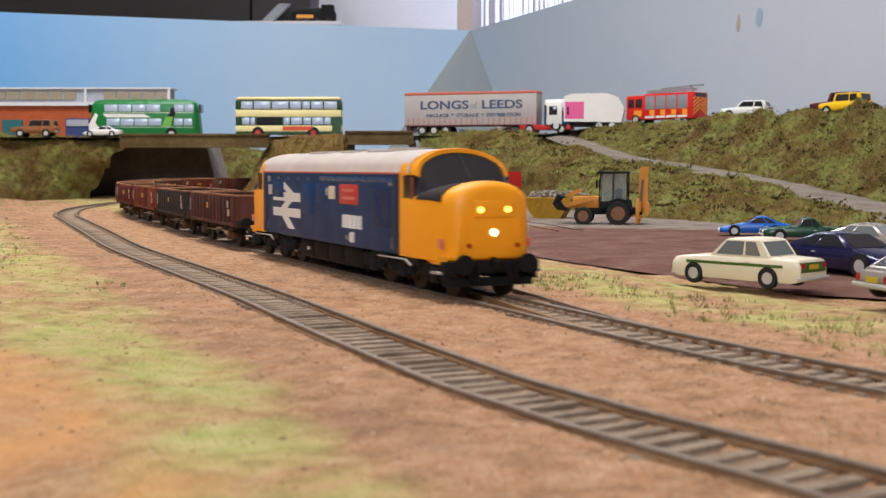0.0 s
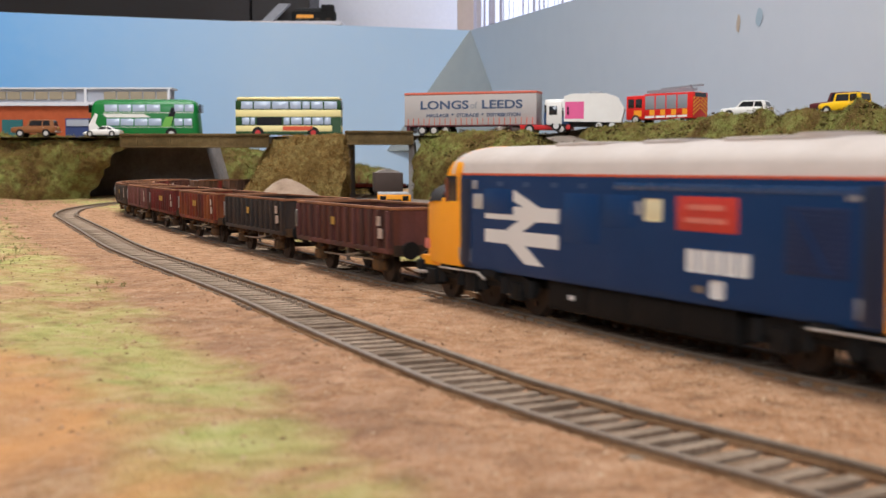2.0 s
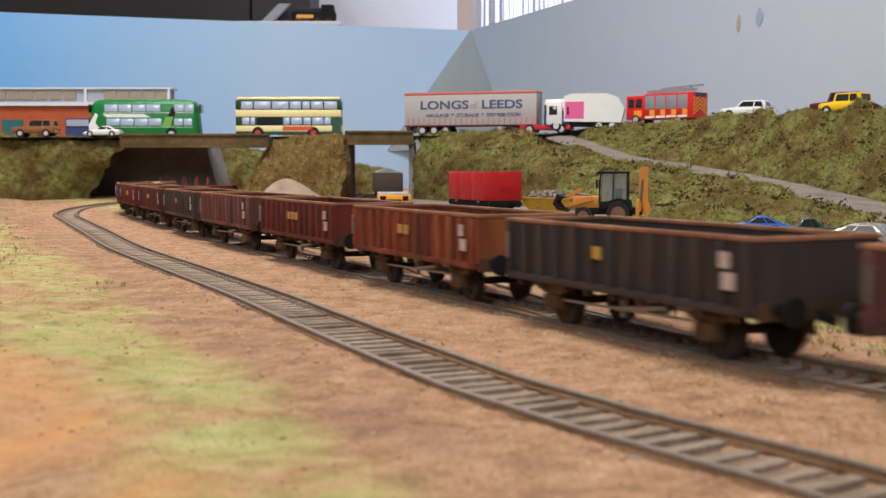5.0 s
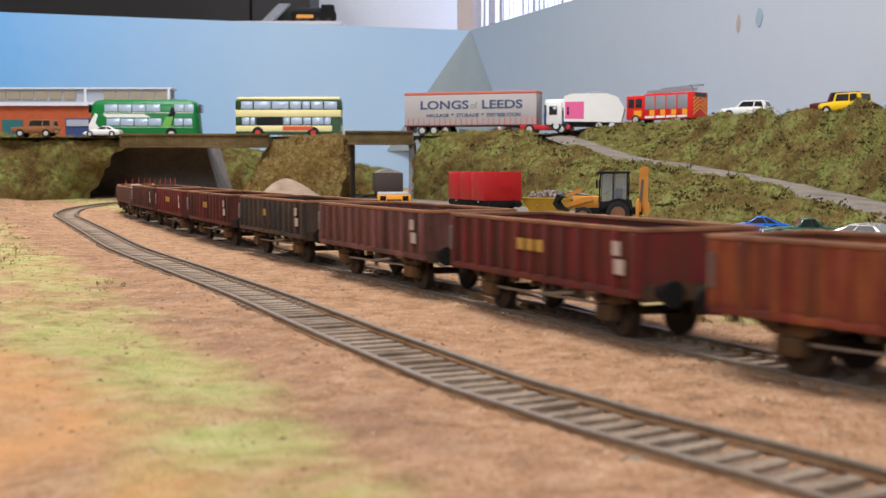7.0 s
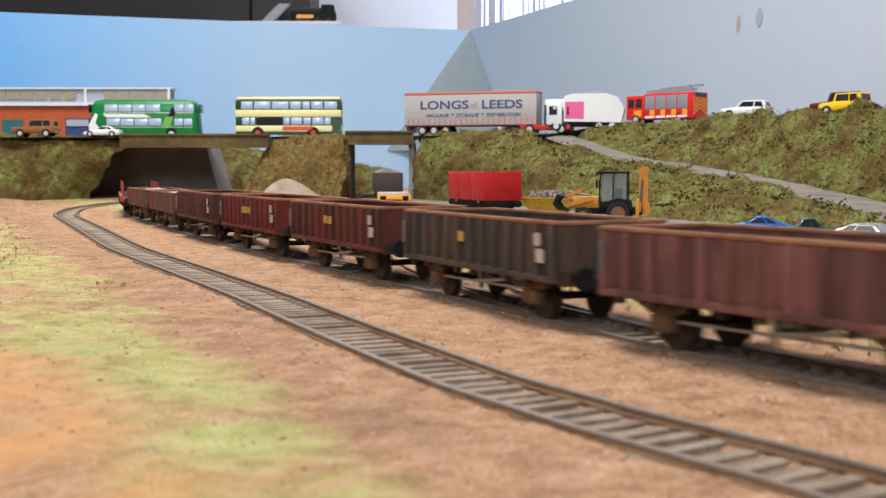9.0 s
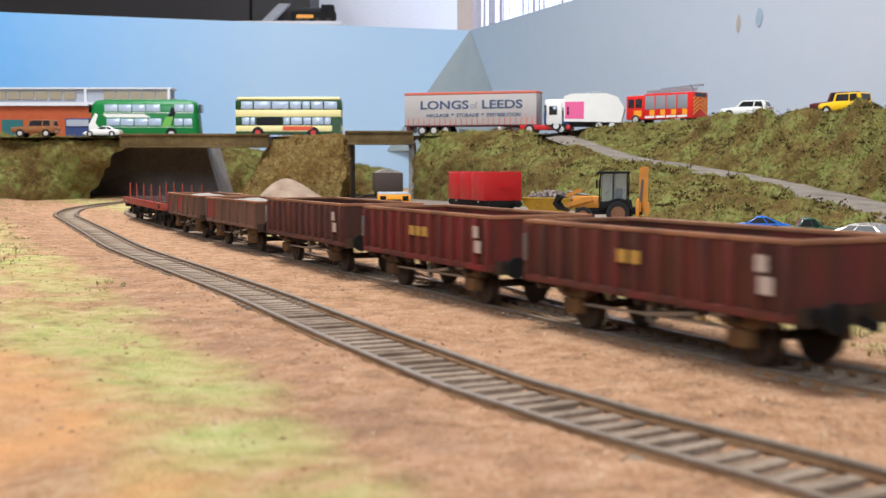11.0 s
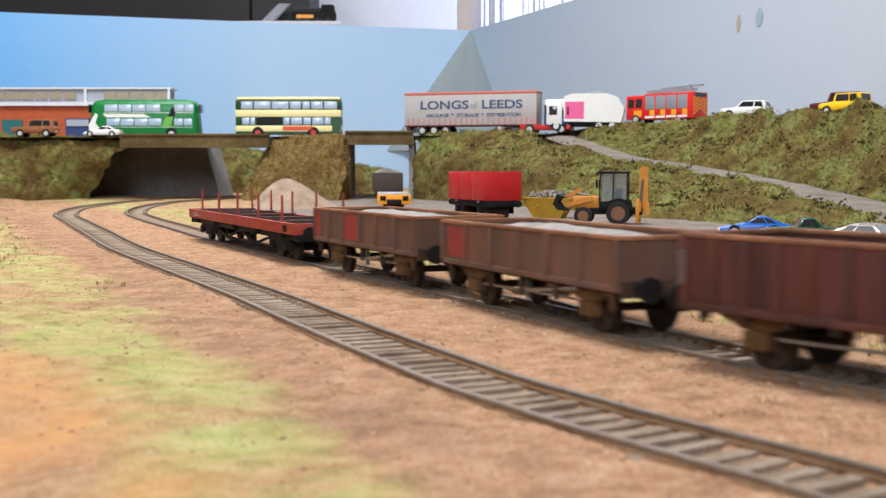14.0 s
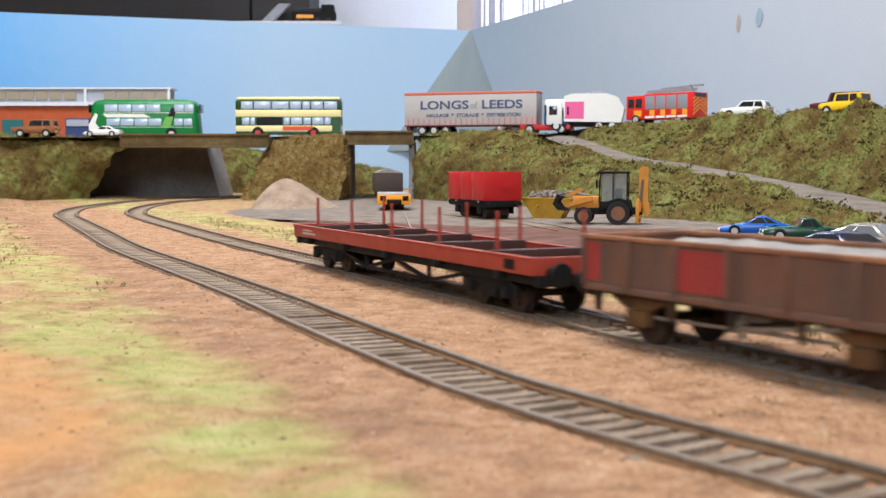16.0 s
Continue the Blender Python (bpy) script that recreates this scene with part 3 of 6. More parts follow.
# ---- sand heap ----
def heap():
    bm = B()
    rings = []
    n = 40
    for k, (r, z) in enumerate(((1.0, 0.0), (0.82, 0.14), (0.62, 0.36), (0.42, 0.62), (0.24, 0.84), (0.10, 0.96), (0.02, 1.0))):
        rings.append([(-0.168 + (0.066 * r * (1 + 0.10 * math.sin(3 * a + 1) * r)) * math.cos(a) + (0.03 * (1 - z)) * max(0, -math.cos(a)) * r * 0.6,
                       1.27 + 0.06 * r * math.sin(a), -0.006 + 0.0365 * z + 0.0012 * noise.noise((r * 9, a * 3, 2)) * (1 - abs(2 * r - 1))) for a in [2 * math.pi * i / n for i in range(n)]])
    loft(bm, rings)
    ob = part("gravel_cone", bm, M_SAND, None, "conical heap of grey-brown sand on the yard", round_off=True)
    tagged(ob, category="heap")


heap()


# ---- the train ----
def wheelset(parent, x, r=0.48, name="wheelset"):
    """Two wheels on an axle, turned about its own middle."""
    bm = B()
    rod(bm, (0, -0.62, 0), (0, 0.62, 0), 0.09, 8)
    for s in (-1, 1):
        rod(bm, (0, s * 0.62, 0), (0, s * 0.74, 0), r, 22)
        rod(bm, (0, s * 0.58, 0), (0, s * 0.62, 0), r + 0.05, 22)
        for k in range(3):
            a = k * 2.094
            rod(bm, (0.55 * r * math.cos(a), s * 0.74, 0.55 * r * math.sin(a)), (0.55 * r * math.cos(a), s * 0.77, 0.55 * r * math.sin(a)), 0.10 * r, 8)
    ob = kpart(name, bm, M_WHEEL, parent)
    ob.location = (x * K, 0, r * K)
    ob["radius"] = r * K
    return ob


M_WHEEL = paint("dirty_wheel_steel", (46, 38, 32), 0.55, 0.4, (92, 66, 44), 200, 0.4)
M_FRAME_RUST = rusty("rusty_underframe", (46, 36, 28), 0.7, (92, 64, 38), (26, 22, 20))
M_SPRING = rusty("ochre_dusted_springs", (104, 74, 40), 0.6, (78, 52, 32), (44, 34, 26))
M_RIM = rusty("worn_wagon_rim", (150, 102, 74), 0.6, (168, 116, 78), (80, 54, 42))
M_INSIDE = rusty("wagon_inside", (74, 54, 44), 0.7, (96, 64, 46), (40, 34, 30))
M_PATCH_W = paint("pale_data_panel", (206, 184, 168), 0.7, 0.4)
M_LETTER = paint("faded_gold_lettering", (196, 150, 60), 0.7, 0.35)


def underframe(w, half, axles, dark=False):
    mat, spr = (M_BLACK, M_BLACK) if dark else (M_FRAME_RUST, M_SPRING)
    for s in (-1, 1):
        kpart("solebar", box(B(), -half, half, s * 1.05 - 0.06, s * 1.05 + 0.06, 0.86, 1.06, 0.01), mat, w)
        for x in axles:
            bm = box(B(), x - 0.24, x + 0.24, s * 1.0 - 0.14, s * 1.0 + 0.14, 0.34, 0.64, 0.03)
            kpart("axlebox", bm, spr, w)
            bm = B()
            for i, (l, z) in enumerate(((0.74, 0.83), (0.62, 0.78), (0.5, 0.73), (0.38, 0.68))):
                box(bm, x - l, x + l, s * 1.0 - 0.07, s * 1.0 + 0.07, z - 0.03, z + 0.02)
            kpart("leaf_spring", bm, spr, w)
            bm = extrude_y(B(), [(x - 0.34, 0.88), (x + 0.34, 0.88), (x + 0.26, 0.30), (x + 0.20, 0.30), (x + 0.22, 0.6), (x - 0.22, 0.6), (x - 0.20, 0.30), (x - 0.26, 0.30)], s * 0.87 - 0.02, s * 0.87 + 0.02)
            kpart("axle_guard", bm, mat, w)
    for e in (-1, 1):
        kpart("headstock", box(B(), e * half - 0.08, e * half + 0.08, -1.2, 1.2, 0.82, 1.12, 0.01), mat, w)
        for s in (-1, 1):
            bm = rod(B(), (e * (half + 0.06), s * 0.87, 1.0), (e * (half + 0.42), s * 0.87, 1.0), 0.12, 12)
            rod(bm, (e * (half + 0.42), s * 0.87, 1.0), (e * (half + 0.50), s * 0.87, 1.0), 0.24, 16)
            kpart("buffer", bm, M_BLACK, w)
        bm = beam(B(), (e * half, 0, 0.9), (e * (half + 0.44), 0, 0.82), 0.12, 0.16)
        kpart("coupling_hook", bm, M_BLACK, w)


def brake_gear(w, xs):
    bm = B()
    a, b = xs
    for s in (-1, 1):
        beam(bm, (a, s * 1.02, 0.55), (b, s * 1.02, 0.62), 0.05, 0.05)
        beam(bm, ((a + b) / 2 + 0.1, s * 1.05, 0.9), ((a + b) / 2 + 0.1, s * 1.05, 0.45), 0.10, 0.08)
        beam(bm, ((a + b) / 2, s * 1.12, 0.60), (b + 0.2, s * 1.14, 0.86), 0.06, 0.07)
    rod(bm, ((a + b) / 2, -1.0, 0.6), ((a + b) / 2, 1.0, 0.6), 0.06, 8)
    rod(bm, ((a + b) / 2 - 0.8, 0.1, 0.62), ((a + b) / 2 - 0.2, 0.1, 0.62), 0.22, 12)
    kpart("brake_gear", bm, M_STEEL, w)


def open_shell(w, half, wide, z0, z1, mat, taper=0.0):
    """Four thick sides and a floor."""
    t = 0.07
    for s in (-1, 1):
        kpart("side_panel", extrude_x(B(), [(s * (wide - taper), z0), (s * wide, z1), (s * (wide - t), z1), (s * (wide - taper - t), z0)], -half, half), mat, w)
        kpart("end_panel", extrude_y(B(), [(s * half, z0), (s * half, z1), (s * (half - t), z1), (s * (half - t), z0)], -wide + t * 1.01, wide - t * 1.01), mat, w)
    kpart("wagon_floor", box(B(), -half + t, half - t, -wide + t + taper, wide - t - taper, z0, z0 + 0.06), M_INSIDE, w)
    bm = B()
    for s in (-1, 1):
        box(bm, -half - 0.03, half + 0.03, s * (wide - 0.03) - 0.075, s * (wide - 0.03) + 0.075, z1, z1 + 0.08, 0.015)
        box(bm, s * (half - 0.03) - 0.075, s * (half - 0.03) + 0.075, -wide + 0.05, wide - 0.05, z1, z1 + 0.078, 0.015)
    kpart("top_rim", bm, M_RIM, w)


WHEELS = []
TRAIN = []          # thing, distance of its middle behind the loco's middle, half of the pivot spacing


def ribbed_wagon(mat, label, panel, words, ribs=13, logo=False):
    w = thing("open_wagon", label, "railway wagon", group="wagons of the train")
    half, wide, z0, z1 = 3.957, 1.28, 1.02, 2.06
    underframe(w, half - 0.02, (-2.5, 2.5))
    brake_gear(w, (-2.1, 2.1))
    open_shell(w, half, wide, z0, z1, mat, 0.03)
    for s in (-1, 1):
        for i in range(ribs):
            x = -half + 0.12 + (2 * half - 0.24) * i / (ribs - 1)
            kpart("side_rib", box(B(), x - 0.07, x + 0.07, s * (wide + 0.03) - 0.06, s * (wide + 0.03) + 0.06, z0 - 0.02, z1 - 0.02, 0.02), mat, w)
        kpart("bottom_rail", box(B(), -half, half, s * (wide - 0.02) - 0.08, s * (wide - 0.02) + 0.08, z0 - 0.14, z0, 0.015), mat, w)
        for i in range(9):
            x = -half + 0.5 + i * (2 * half - 1.0) / 8
            kpart("bracket", box(B(), x - 0.05, x + 0.05, s * 1.12, s * 1.30, z0 - 0.26, z0 - 0.13), M_FRAME_RUST, w)
        if panel:
            kpart("data_panel", box(B(), s * -3.45 - 0.16, s * -3.45 + 0.16, s * 1.375 - 0.006, s * 1.375 + 0.006, 1.28, 1.56), M_PATCH_W, w, "pale data panel")
            kpart("data_panel", box(B(), 3.35 - 0.13, 3.35 + 0.13, s * 1.375 - 0.006, s * 1.375 + 0.006, 1.62, 1.88), M_PATCH_W, w, "pale data panel")
        for i in range(words):
            kpart("lettering_bar", box(B(), -0.5 + i * 0.4, -0.20 + i * 0.4, s * 1.375 - 0.006, s * 1.375 + 0.006, 1.50, 1.74), M_LETTER, w, "faded yellow lettering bar")
        kpart("end_ladder", box(B(), s * 3.8 - 0.04, s * 3.8 + 0.04, s * 1.36, s * 1.42, 1.3, 1.85, 0.01), M_STEEL, w)
    for x in (-2.5, 2.5):
        WHEELS.append(wheelset(w, x))
    TRAIN_ADD(w, 2.5)
    return w


def plain_wagon(label, patch_at):
    w = thing("low_open_wagon", label, "railway wagon", group="wagons of the train")
    half, wide, z0, z1 = 3.957, 1.25, 1.05, 1.88
    underframe(w, half - 0.02, (-2.55, 2.55))
    brake_gear(w, (-2.1, 2.1))
    open_shell(w, half, wide, z0, z1, M_BROWNW, 0.0)
    for s in (-1, 1):
        for i in range(7):
            x = -half + 0.06 + (2 * half - 0.12) * i / 6
            kpart("stanchion", box(B(), x - 0.05, x + 0.05, s * (wide + 0.02) - 0.05, s * (wide + 0.02) + 0.05, z0 - 0.05, z1, 0.015), M_BROWNW, w)
        for x0, x1 in patch_at:
            kpart("red_panel", box(B(), x0, x1, s * (wide + 0.002) - 0.012, s * (wide + 0.002) + 0.012, z0 + 0.06, z1 - 0.06), M_REDPATCH, w, "faded red painted panel")
        kpart("curb_rail", box(B(), -half, half, s * (wide - 0.05) - 0.08, s * (wide - 0.05) + 0.08, z0 - 0.13, z0, 0.015), M_BROWNW, w)
        for x in (-1.5, 0, 1.5, -3.6, 3.6):
            kpart("bracket", extrude_y(B(), [(x - 0.09, 0.92), (x + 0.09, 0.92), (x + 0.03, 0.55), (x - 0.03, 0.55)], s * 1.16 - 0.05, s * 1.16 + 0.05), M_FRAME_RUST, w)
    # heaped sandy load
    bm = B()
    nx, ny = 36, 12
    vs = []
    for i in range(nx + 1):
        row = []
        for j in range(ny + 1):
            u, v = i / nx * 2 - 1, j / ny * 2 - 1
            h = 1.58 + 0.36 * (1 - v * v) * (1 - abs(u) ** 5) + 0.09 * noise.noise((u * 7, v * 4, patch_at[0][0])) + 0.05 * noise.noise((u * 30, v * 12, 2))
            row.append(bm.verts.new((u * (half - 0.08), v * (wide - 0.08), h)))
        vs.append(row)
    for i in range(nx):
        for j in range(ny):
            bm.faces.new((vs[i][j], vs[i + 1][j], vs[i + 1][j + 1], vs[i][j + 1]))
    kpart("sand_load", bm, M_SANDLOAD, w, "pale sandy load")
    for x in (-2.55, 2.55):
        WHEELS.append(wheelset(w, x))
    TRAIN_ADD(w, 2.55)
    return w


M_BROWNW = rusty("brown_wagon_paint", (104, 80, 68), 0.5, (126, 82, 56), (70, 56, 48))
M_REDPATCH = rusty("faded_red_patch", (158, 56, 52), 0.3, (120, 60, 50), (90, 50, 44))
M_SANDLOAD = grit_material("pale_sand_load", (128, 120, 114), (160, 152, 146), (180, 172, 166), 900.0)
M_FLATRED = paint("bauxite_red_wagon", (164, 60, 40), 0.5, 0.2, (84, 38, 28), 80)
M_BOLSTER = paint("dark_brown_bolster", (74, 44, 36), 0.6, 0.3)


def flat_wagon():
    w = thing("bogie_bolster_wagon", "bauxite red flat bogie wagon with bolsters and upright stanchions", "railway wagon", group="wagons of the train")
    half, wide = 8.10, 1.27
    for s in (-1, 1):
        kpart("side_sill", box(B(), -half, half, s * wide - 0.05, s * wide + 0.05, 0.96, 1.30, 0.012), M_FLATRED, w)
        kpart("side_flange", box(B(), -half, half, s * wide - 0.09, s * wide + 0.09, 1.30, 1.34, 0.008), M_FLATRED, w)
        for x in (-6.6, -3.3, 0, 3.3, 6.6):
            kpart("door_bump", box(B(), x - 0.10, x + 0.10, s * wide - 0.10, s * wide + 0.10, 0.78, 0.97, 0.02), M_BLACK, w)
        kpart("solebar", box(B(), -half, half, s * 1.1 - 0.05, s * 1.1 + 0.05, 0.74, 0.97, 0.01), M_BLACK, w)
        bm = B()
        for a, b in (((-4.6, 0.74), (-2.2, 0.36)), ((-2.2, 0.36), (2.2, 0.36)), ((2.2, 0.36), (4.6, 0.74)), ((-2.2, 0.36), (-2.2, 0.76)), ((2.2, 0.36), (2.2, 0.76)),
                     ((-2.2, 0.36), (0, 0.74)), ((2.2, 0.36), (0, 0.74))):
            beam(bm, (a[0], s * 1.0, a[1]), (b[0], s * 1.0, b[1]), 0.08, 0.09)
        kpart("truss_rod", bm, M_BLACK, w)
        kpart("lettering_bar", box(B(), -7.2 if s < 0 else 5.9, -5.9 if s < 0 else 7.2, s * (wide + 0.052) - 0.004, s * (wide + 0.052) + 0.004, 1.06, 1.13), M_PATCH_W, w, "small pale lettering bar")
        kpart("lettering_bar", box(B(), -7.2 if s < 0 else 6.2, -6.2 if s < 0 else 7.2, s * (wide + 0.052) - 0.004, s * (wide + 0.052) + 0.004, 1.17, 1.22), M_PATCH_W, w, "small pale lettering bar")
        kpart("number_panel", box(B(), 6.9 if s < 0 else -7.4, 7.4 if s < 0 else -6.9, s * (wide + 0.052) - 0.004, s * (wide + 0.052) + 0.004, 1.03, 1.25), M_BLACK, w, "small dark panel")
    kpart("deck", box(B(), -half + 0.05, half - 0.05, -1.22, 1.22, 0.97, 1.03), M_BOLSTER, w)
    for e in (-1, 1):
        kpart("end_sill", box(B(), e * half - 0.06, e * half + 0.06, -1.27, 1.27, 0.96, 1.34, 0.012), M_FLATRED, w)
        kpart("headstock", box(B(), e * half - 0.10, e * half + 0.10, -1.2, 1.2, 0.72, 0.96, 0.012), M_BLACK, w)
        for s in (-1, 1):
            bm = rod(B(), (e * half, s * 0.87, 1.0), (e * (half + 0.45), s * 0.87, 1.0), 0.13, 12)
            rod(bm, (e * (half + 0.45), s * 0.87, 1.0), (e * (half + 0.53), s * 0.87, 1.0), 0.25, 16)
            kpart("buffer", bm, M_BLACK, w)
    for x in (-6.2, -3.1, 0.0, 3.1, 6.2):
        kpart("bolster", box(B(), x - 0.14, x + 0.14, -1.24, 1.24, 1.10, 1.38, 0.02), M_BOLSTER, w, "dark brown cross bolster")
        for s in (-1, 1):
            kpart("stanchion", rod(B(), (x, s * 1.12, 1.3), (x, s * 1.12, 2.25), 0.055, 8, 0.04), M_FLATRED, w)
    for e in (-1, 1):
        bg = kpart("bogie", box(B(), e * 5.6 - 0.3, e * 5.6 + 0.3, -0.95, 0.95, 0.5, 0.75), M_BLACK, w)
        for s in (-1, 1):
            kpart("bogie_side_frame", extrude_y(B(), [(e * 5.6 + x, z) for x, z in ((-1.35, 0.36), (-1.35, 0.66), (-0.5, 0.80), (0.5, 0.80), (1.35, 0.66), (1.35, 0.36), (0.95, 0.36), (0.5, 0.58), (0.35, 0.30), (-0.35, 0.30), (-0.5, 0.58), (-0.95, 0.36))], s * 0.98 - 0.06, s * 0.98 + 0.06), M_BLACK, bg)
            for x in (-0.9, 0.9):
                kpart("axlebox", box(B(), e * 5.6 + x - 0.16, e * 5.6 + x + 0.16, s * 1.06 - 0.08, s * 1.06 + 0.08, 0.34, 0.62, 0.03), M_BLACK, bg)
        for x in (-0.9, 0.9):
            WHEELS.append(wheelset(w, e * 5.6 + x, 0.42))
    TRAIN_ADD(w, 5.6)
    return w


def locomotive():
    """Diesel locomotive with a nose and cab at both ends."""
    w = thing("diesel_locomotive", "blue diesel locomotive with yellow cabs, pale roof and white emblem", "locomotive")
    gut, top, bot, wide = 3.06, 3.70, 0.92, 1.34
    xb, xc, xn = 6.3, 7.85, 9.5           # body end, windscreen foot, nose front

    # blue body side walls, full length between the cabs
    body = kpart("body_shell", extrude_x(B(), [(-wide - 0.05, gut), (-wide - 0.05, bot + 0.14), (-wide + 0.03, bot), (wide - 0.03, bot), (wide + 0.05, bot + 0.14), (wide + 0.05, gut)], -xb, xb), M_BLUE, w, "rail blue body side")
    # roof
    bm = B()
    rings = []
    for x in (-xb - 0.5, -3, 0, 3, xb + 0.5):
        ring = [(x, -wide - 0.03, gut)]
        for i in range(0, 15):
            a = math.pi * i / 14
            ring.append((x, -(wide + 0.02) * math.cos(a), gut + 0.02 + (top - gut - 0.02) * math.sin(a) ** 0.8))
        ring.append((x, wide + 0.03, gut))
        rings.append(ring)
    loft(bm, rings)
    roof = kpart("roof", bm, M_ROOF, w, "pale grey weathered roof")
    for x, l in ((-2.6, 0.9), (0.2, 0.6), (2.9, 1.0)):
        kpart("roof_hatch", box(B(), x - l, x + l, -0.62, 0.62, top - 0.09, top + 0.02, 0.03), M_ROOF, roof)
    fan = rod(B(), (3.9, 0, top - 0.04), (3.9, 0, top + 0.06), 0.62, 24)
    kpart("roof_fan", fan, M_ROOF, roof)
    kpart("exhaust_port", box(B(), -0.5, 0.5, -0.16, 0.16, top + 0.0, top + 0.05, 0.01), M_BLACK, roof)
    for s in (-1, 1):
        kpart("gutter_line", box(B(), -xb, xb, s * (wide + 0.04) - 0.02, s * (wide + 0.04) + 0.02, gut - 0.03, gut + 0.015), M_ORANGE_LINE, body, "thin orange gutter line")
        # panels, grilles, windows along the side
        y = s * (wide + 0.052)
        for x0, x1, z0, z1 in ((-5.2, -3.9, 2.2, 2.74), (-1.9, -0.7, 1.75, 2.7), (-0.5, 0.5, 2.1, 2.7)):
            kpart("side_panel", box(B(), x0, x1, y - 0.008, y + 0.008, z0, z1, 0.004), M_BLUE, body)
        gx = (4.3, 5.6) if s < 0 else (-5.6, -4.3)
        grille = kpart("radiator_grille", box(B(), gx[0], gx[1], y - 0.01, y + 0.006, 1.6, 2.62, 0.006), M_GRILLE, body, "dark radiator grille")
        for i in range(11):
            z = 1.66 + i * 0.088
            kpart("grille_slat", box(B(), gx[0] + 0.04, gx[1] - 0.04, y - 0.004 + s * 0.012, y + 0.004 + s * 0.012, z, z + 0.04), M_GRILLE, grille)
        bm = beam(B(), (gx[0] + 0.2, y + s * 0.02, 2.55), (gx[0] + 0.9, y + s * 0.02, 1.65), 0.02, 0.05)
        kpart("grille_stay", bm, M_BLUE, grille)
        kpart("upper_grille_rail", box(B(), -0.2, 5.9, y - 0.012, y + 0.012, 2.80, 2.93, 0.012), M_BLUE_L, body, "glossy upper rail with its glint put into a paler blue")
        for x in (-4.6, -3.5, -2.4, -1.4):
            kpart("lifting_window", box(B(), x, x + 0.26, y - 0.005, y + 0.005, 2.80, 2.90), M_BLUE_L, body)
        kpart("round_window", box(B(), -5.48 - 0.22, -5.48 + 0.22, y - 0.01, y + 0.02, 2.28, 2.62, 0.03), M_HUB, body, "shiny round window")
        kpart("body_window", box(B(), 0.38, 0.62, y - 0.006, y + 0.008, 2.36, 2.60, 0.02), M_HUB, body)
        kpart("body_window", box(B(), 0.76, 1.26, y - 0.006, y + 0.010, 2.26, 2.66, 0.03), M_CREAM, body, "cream blanked window")
        kpart("nameplate", box(B(), 1.66, 3.22, y - 0.01, y + 0.02, 2.14, 2.72, 0.01), M_NAMEPLATE, body, "red nameplate")
        for k, (zb, ln) in enumerate(((2.50, 0.95), (2.28, 1.05))):
            kpart("lettering_bar", box(B(), 2.44 - ln / 2, 2.44 + ln / 2, y + s * 0.020 - 0.003, y + s * 0.020 + 0.003, zb, zb + 0.09), M_RED_PALE, body, "pale lettering bar on the nameplate")
        # running number turned into plain bars
        for i in range(5):
            x = 1.96 + i * 0.325
            kpart("number_bar", box(B(), x, x + 0.26, y - 0.004, y + 0.006, 1.46, 1.84, 0.03), M_WHITE, body, "white number bar")
        kpart("depot_badge", box(B(), 2.62, 2.92, y - 0.004, y + 0.006, 1.06, 1.36, 0.05), M_WHITE, body, "small pale badge")
        kpart("data_panel", box(B(), 2.15, 2.40, y - 0.004, y + 0.004, 1.12, 1.24), M_STEEL, body)
        # double arrow emblem
        zc, sx = 2.0, s * -1.0
        bm = B()
        for z in (2.23, 1.71):
            box(bm, -5.15, -2.1, y - 0.004, y + 0.006, z - 0.145, z + 0.145)
        for a, b in (((-4.29, 2.74), (-2.62, 2.20)), ((-2.95, 2.24), (-4.25, 1.70)), ((-4.10, 1.74), (-3.05, 1.18))):
            (xa, za), (xq, zq) = a, b
            extrude_y(bm, [(xa - 0.36, za), (xa + 0.36, za), (xq + 0.36, zq), (xq - 0.36, zq)], y - 0.0035, y + 0.0065)
        kpart("emblem", bm, M_WHITE, body, "large white emblem of bars and arrows")
        # cab doors, grab rails and steps
        for e in (-1, 1):
            x = e * (xb - 0.24)
            kpart("cab_door", box(B(), x - 0.24, x + 0.24, y - 0.02, y + 0.004, bot + 0.06, 2.95, 0.01), M_BLUE_D, body, "dark blue cab door with recess shade in its colour")
            kpart("step_plate", box(B(), x - 0.33, x + 0.25, y - 0.01, y + 0.02, 1.06, 1.36, 0.01), M_STEELG, body, "grey kick plate")
            kpart("door_lamp", box(B(), x - e * 0.42 - 0.13, x - e * 0.42 + 0.13, y - 0.01, y + 0.015, 2.72, 2.92, 0.02), M_STEELG, body)
    # cabs and noses
    for e in (-1, 1):
        def ring(x, wd, zs, zt, n=12, zb=bot, flat=0.8):
            r = [(e * x, -wd, zb), (e * x, -wd, zs)]
            for i in range(1, n):
                a = math.pi * i / n
                r.append((e * x, -wd * math.cos(a), zs + (zt - zs) * math.sin(a) ** flat))
            return r + [(e * x, wd, zs), (e * x, wd, zb)]
        # lower cab and nose in yellow
        bm = B()
        loft(bm, [ring(xb, wide + 0.055, 2.38, 2.60), ring(7.394, wide + 0.04, 2.38, 2.70), ring(7.930, wide - 0.06, 2.36, 2.82), ring(8.427, wide - 0.18, 2.30, 2.88),
                  ring(8.679, wide - 0.27, 2.24, 2.88), ring(8.817, wide - 0.36, 2.16, 2.82, zb=bot + 0.03), ring(8.886, wide - 0.46, 2.08, 2.72, zb=bot + 0.08), ring(8.924, wide - 0.60, 1.98, 2.58, zb=bot + 0.16)])
        cab = kpart("cab_nose", bm, M_YELLOW, w, "bright yellow cab and nose")
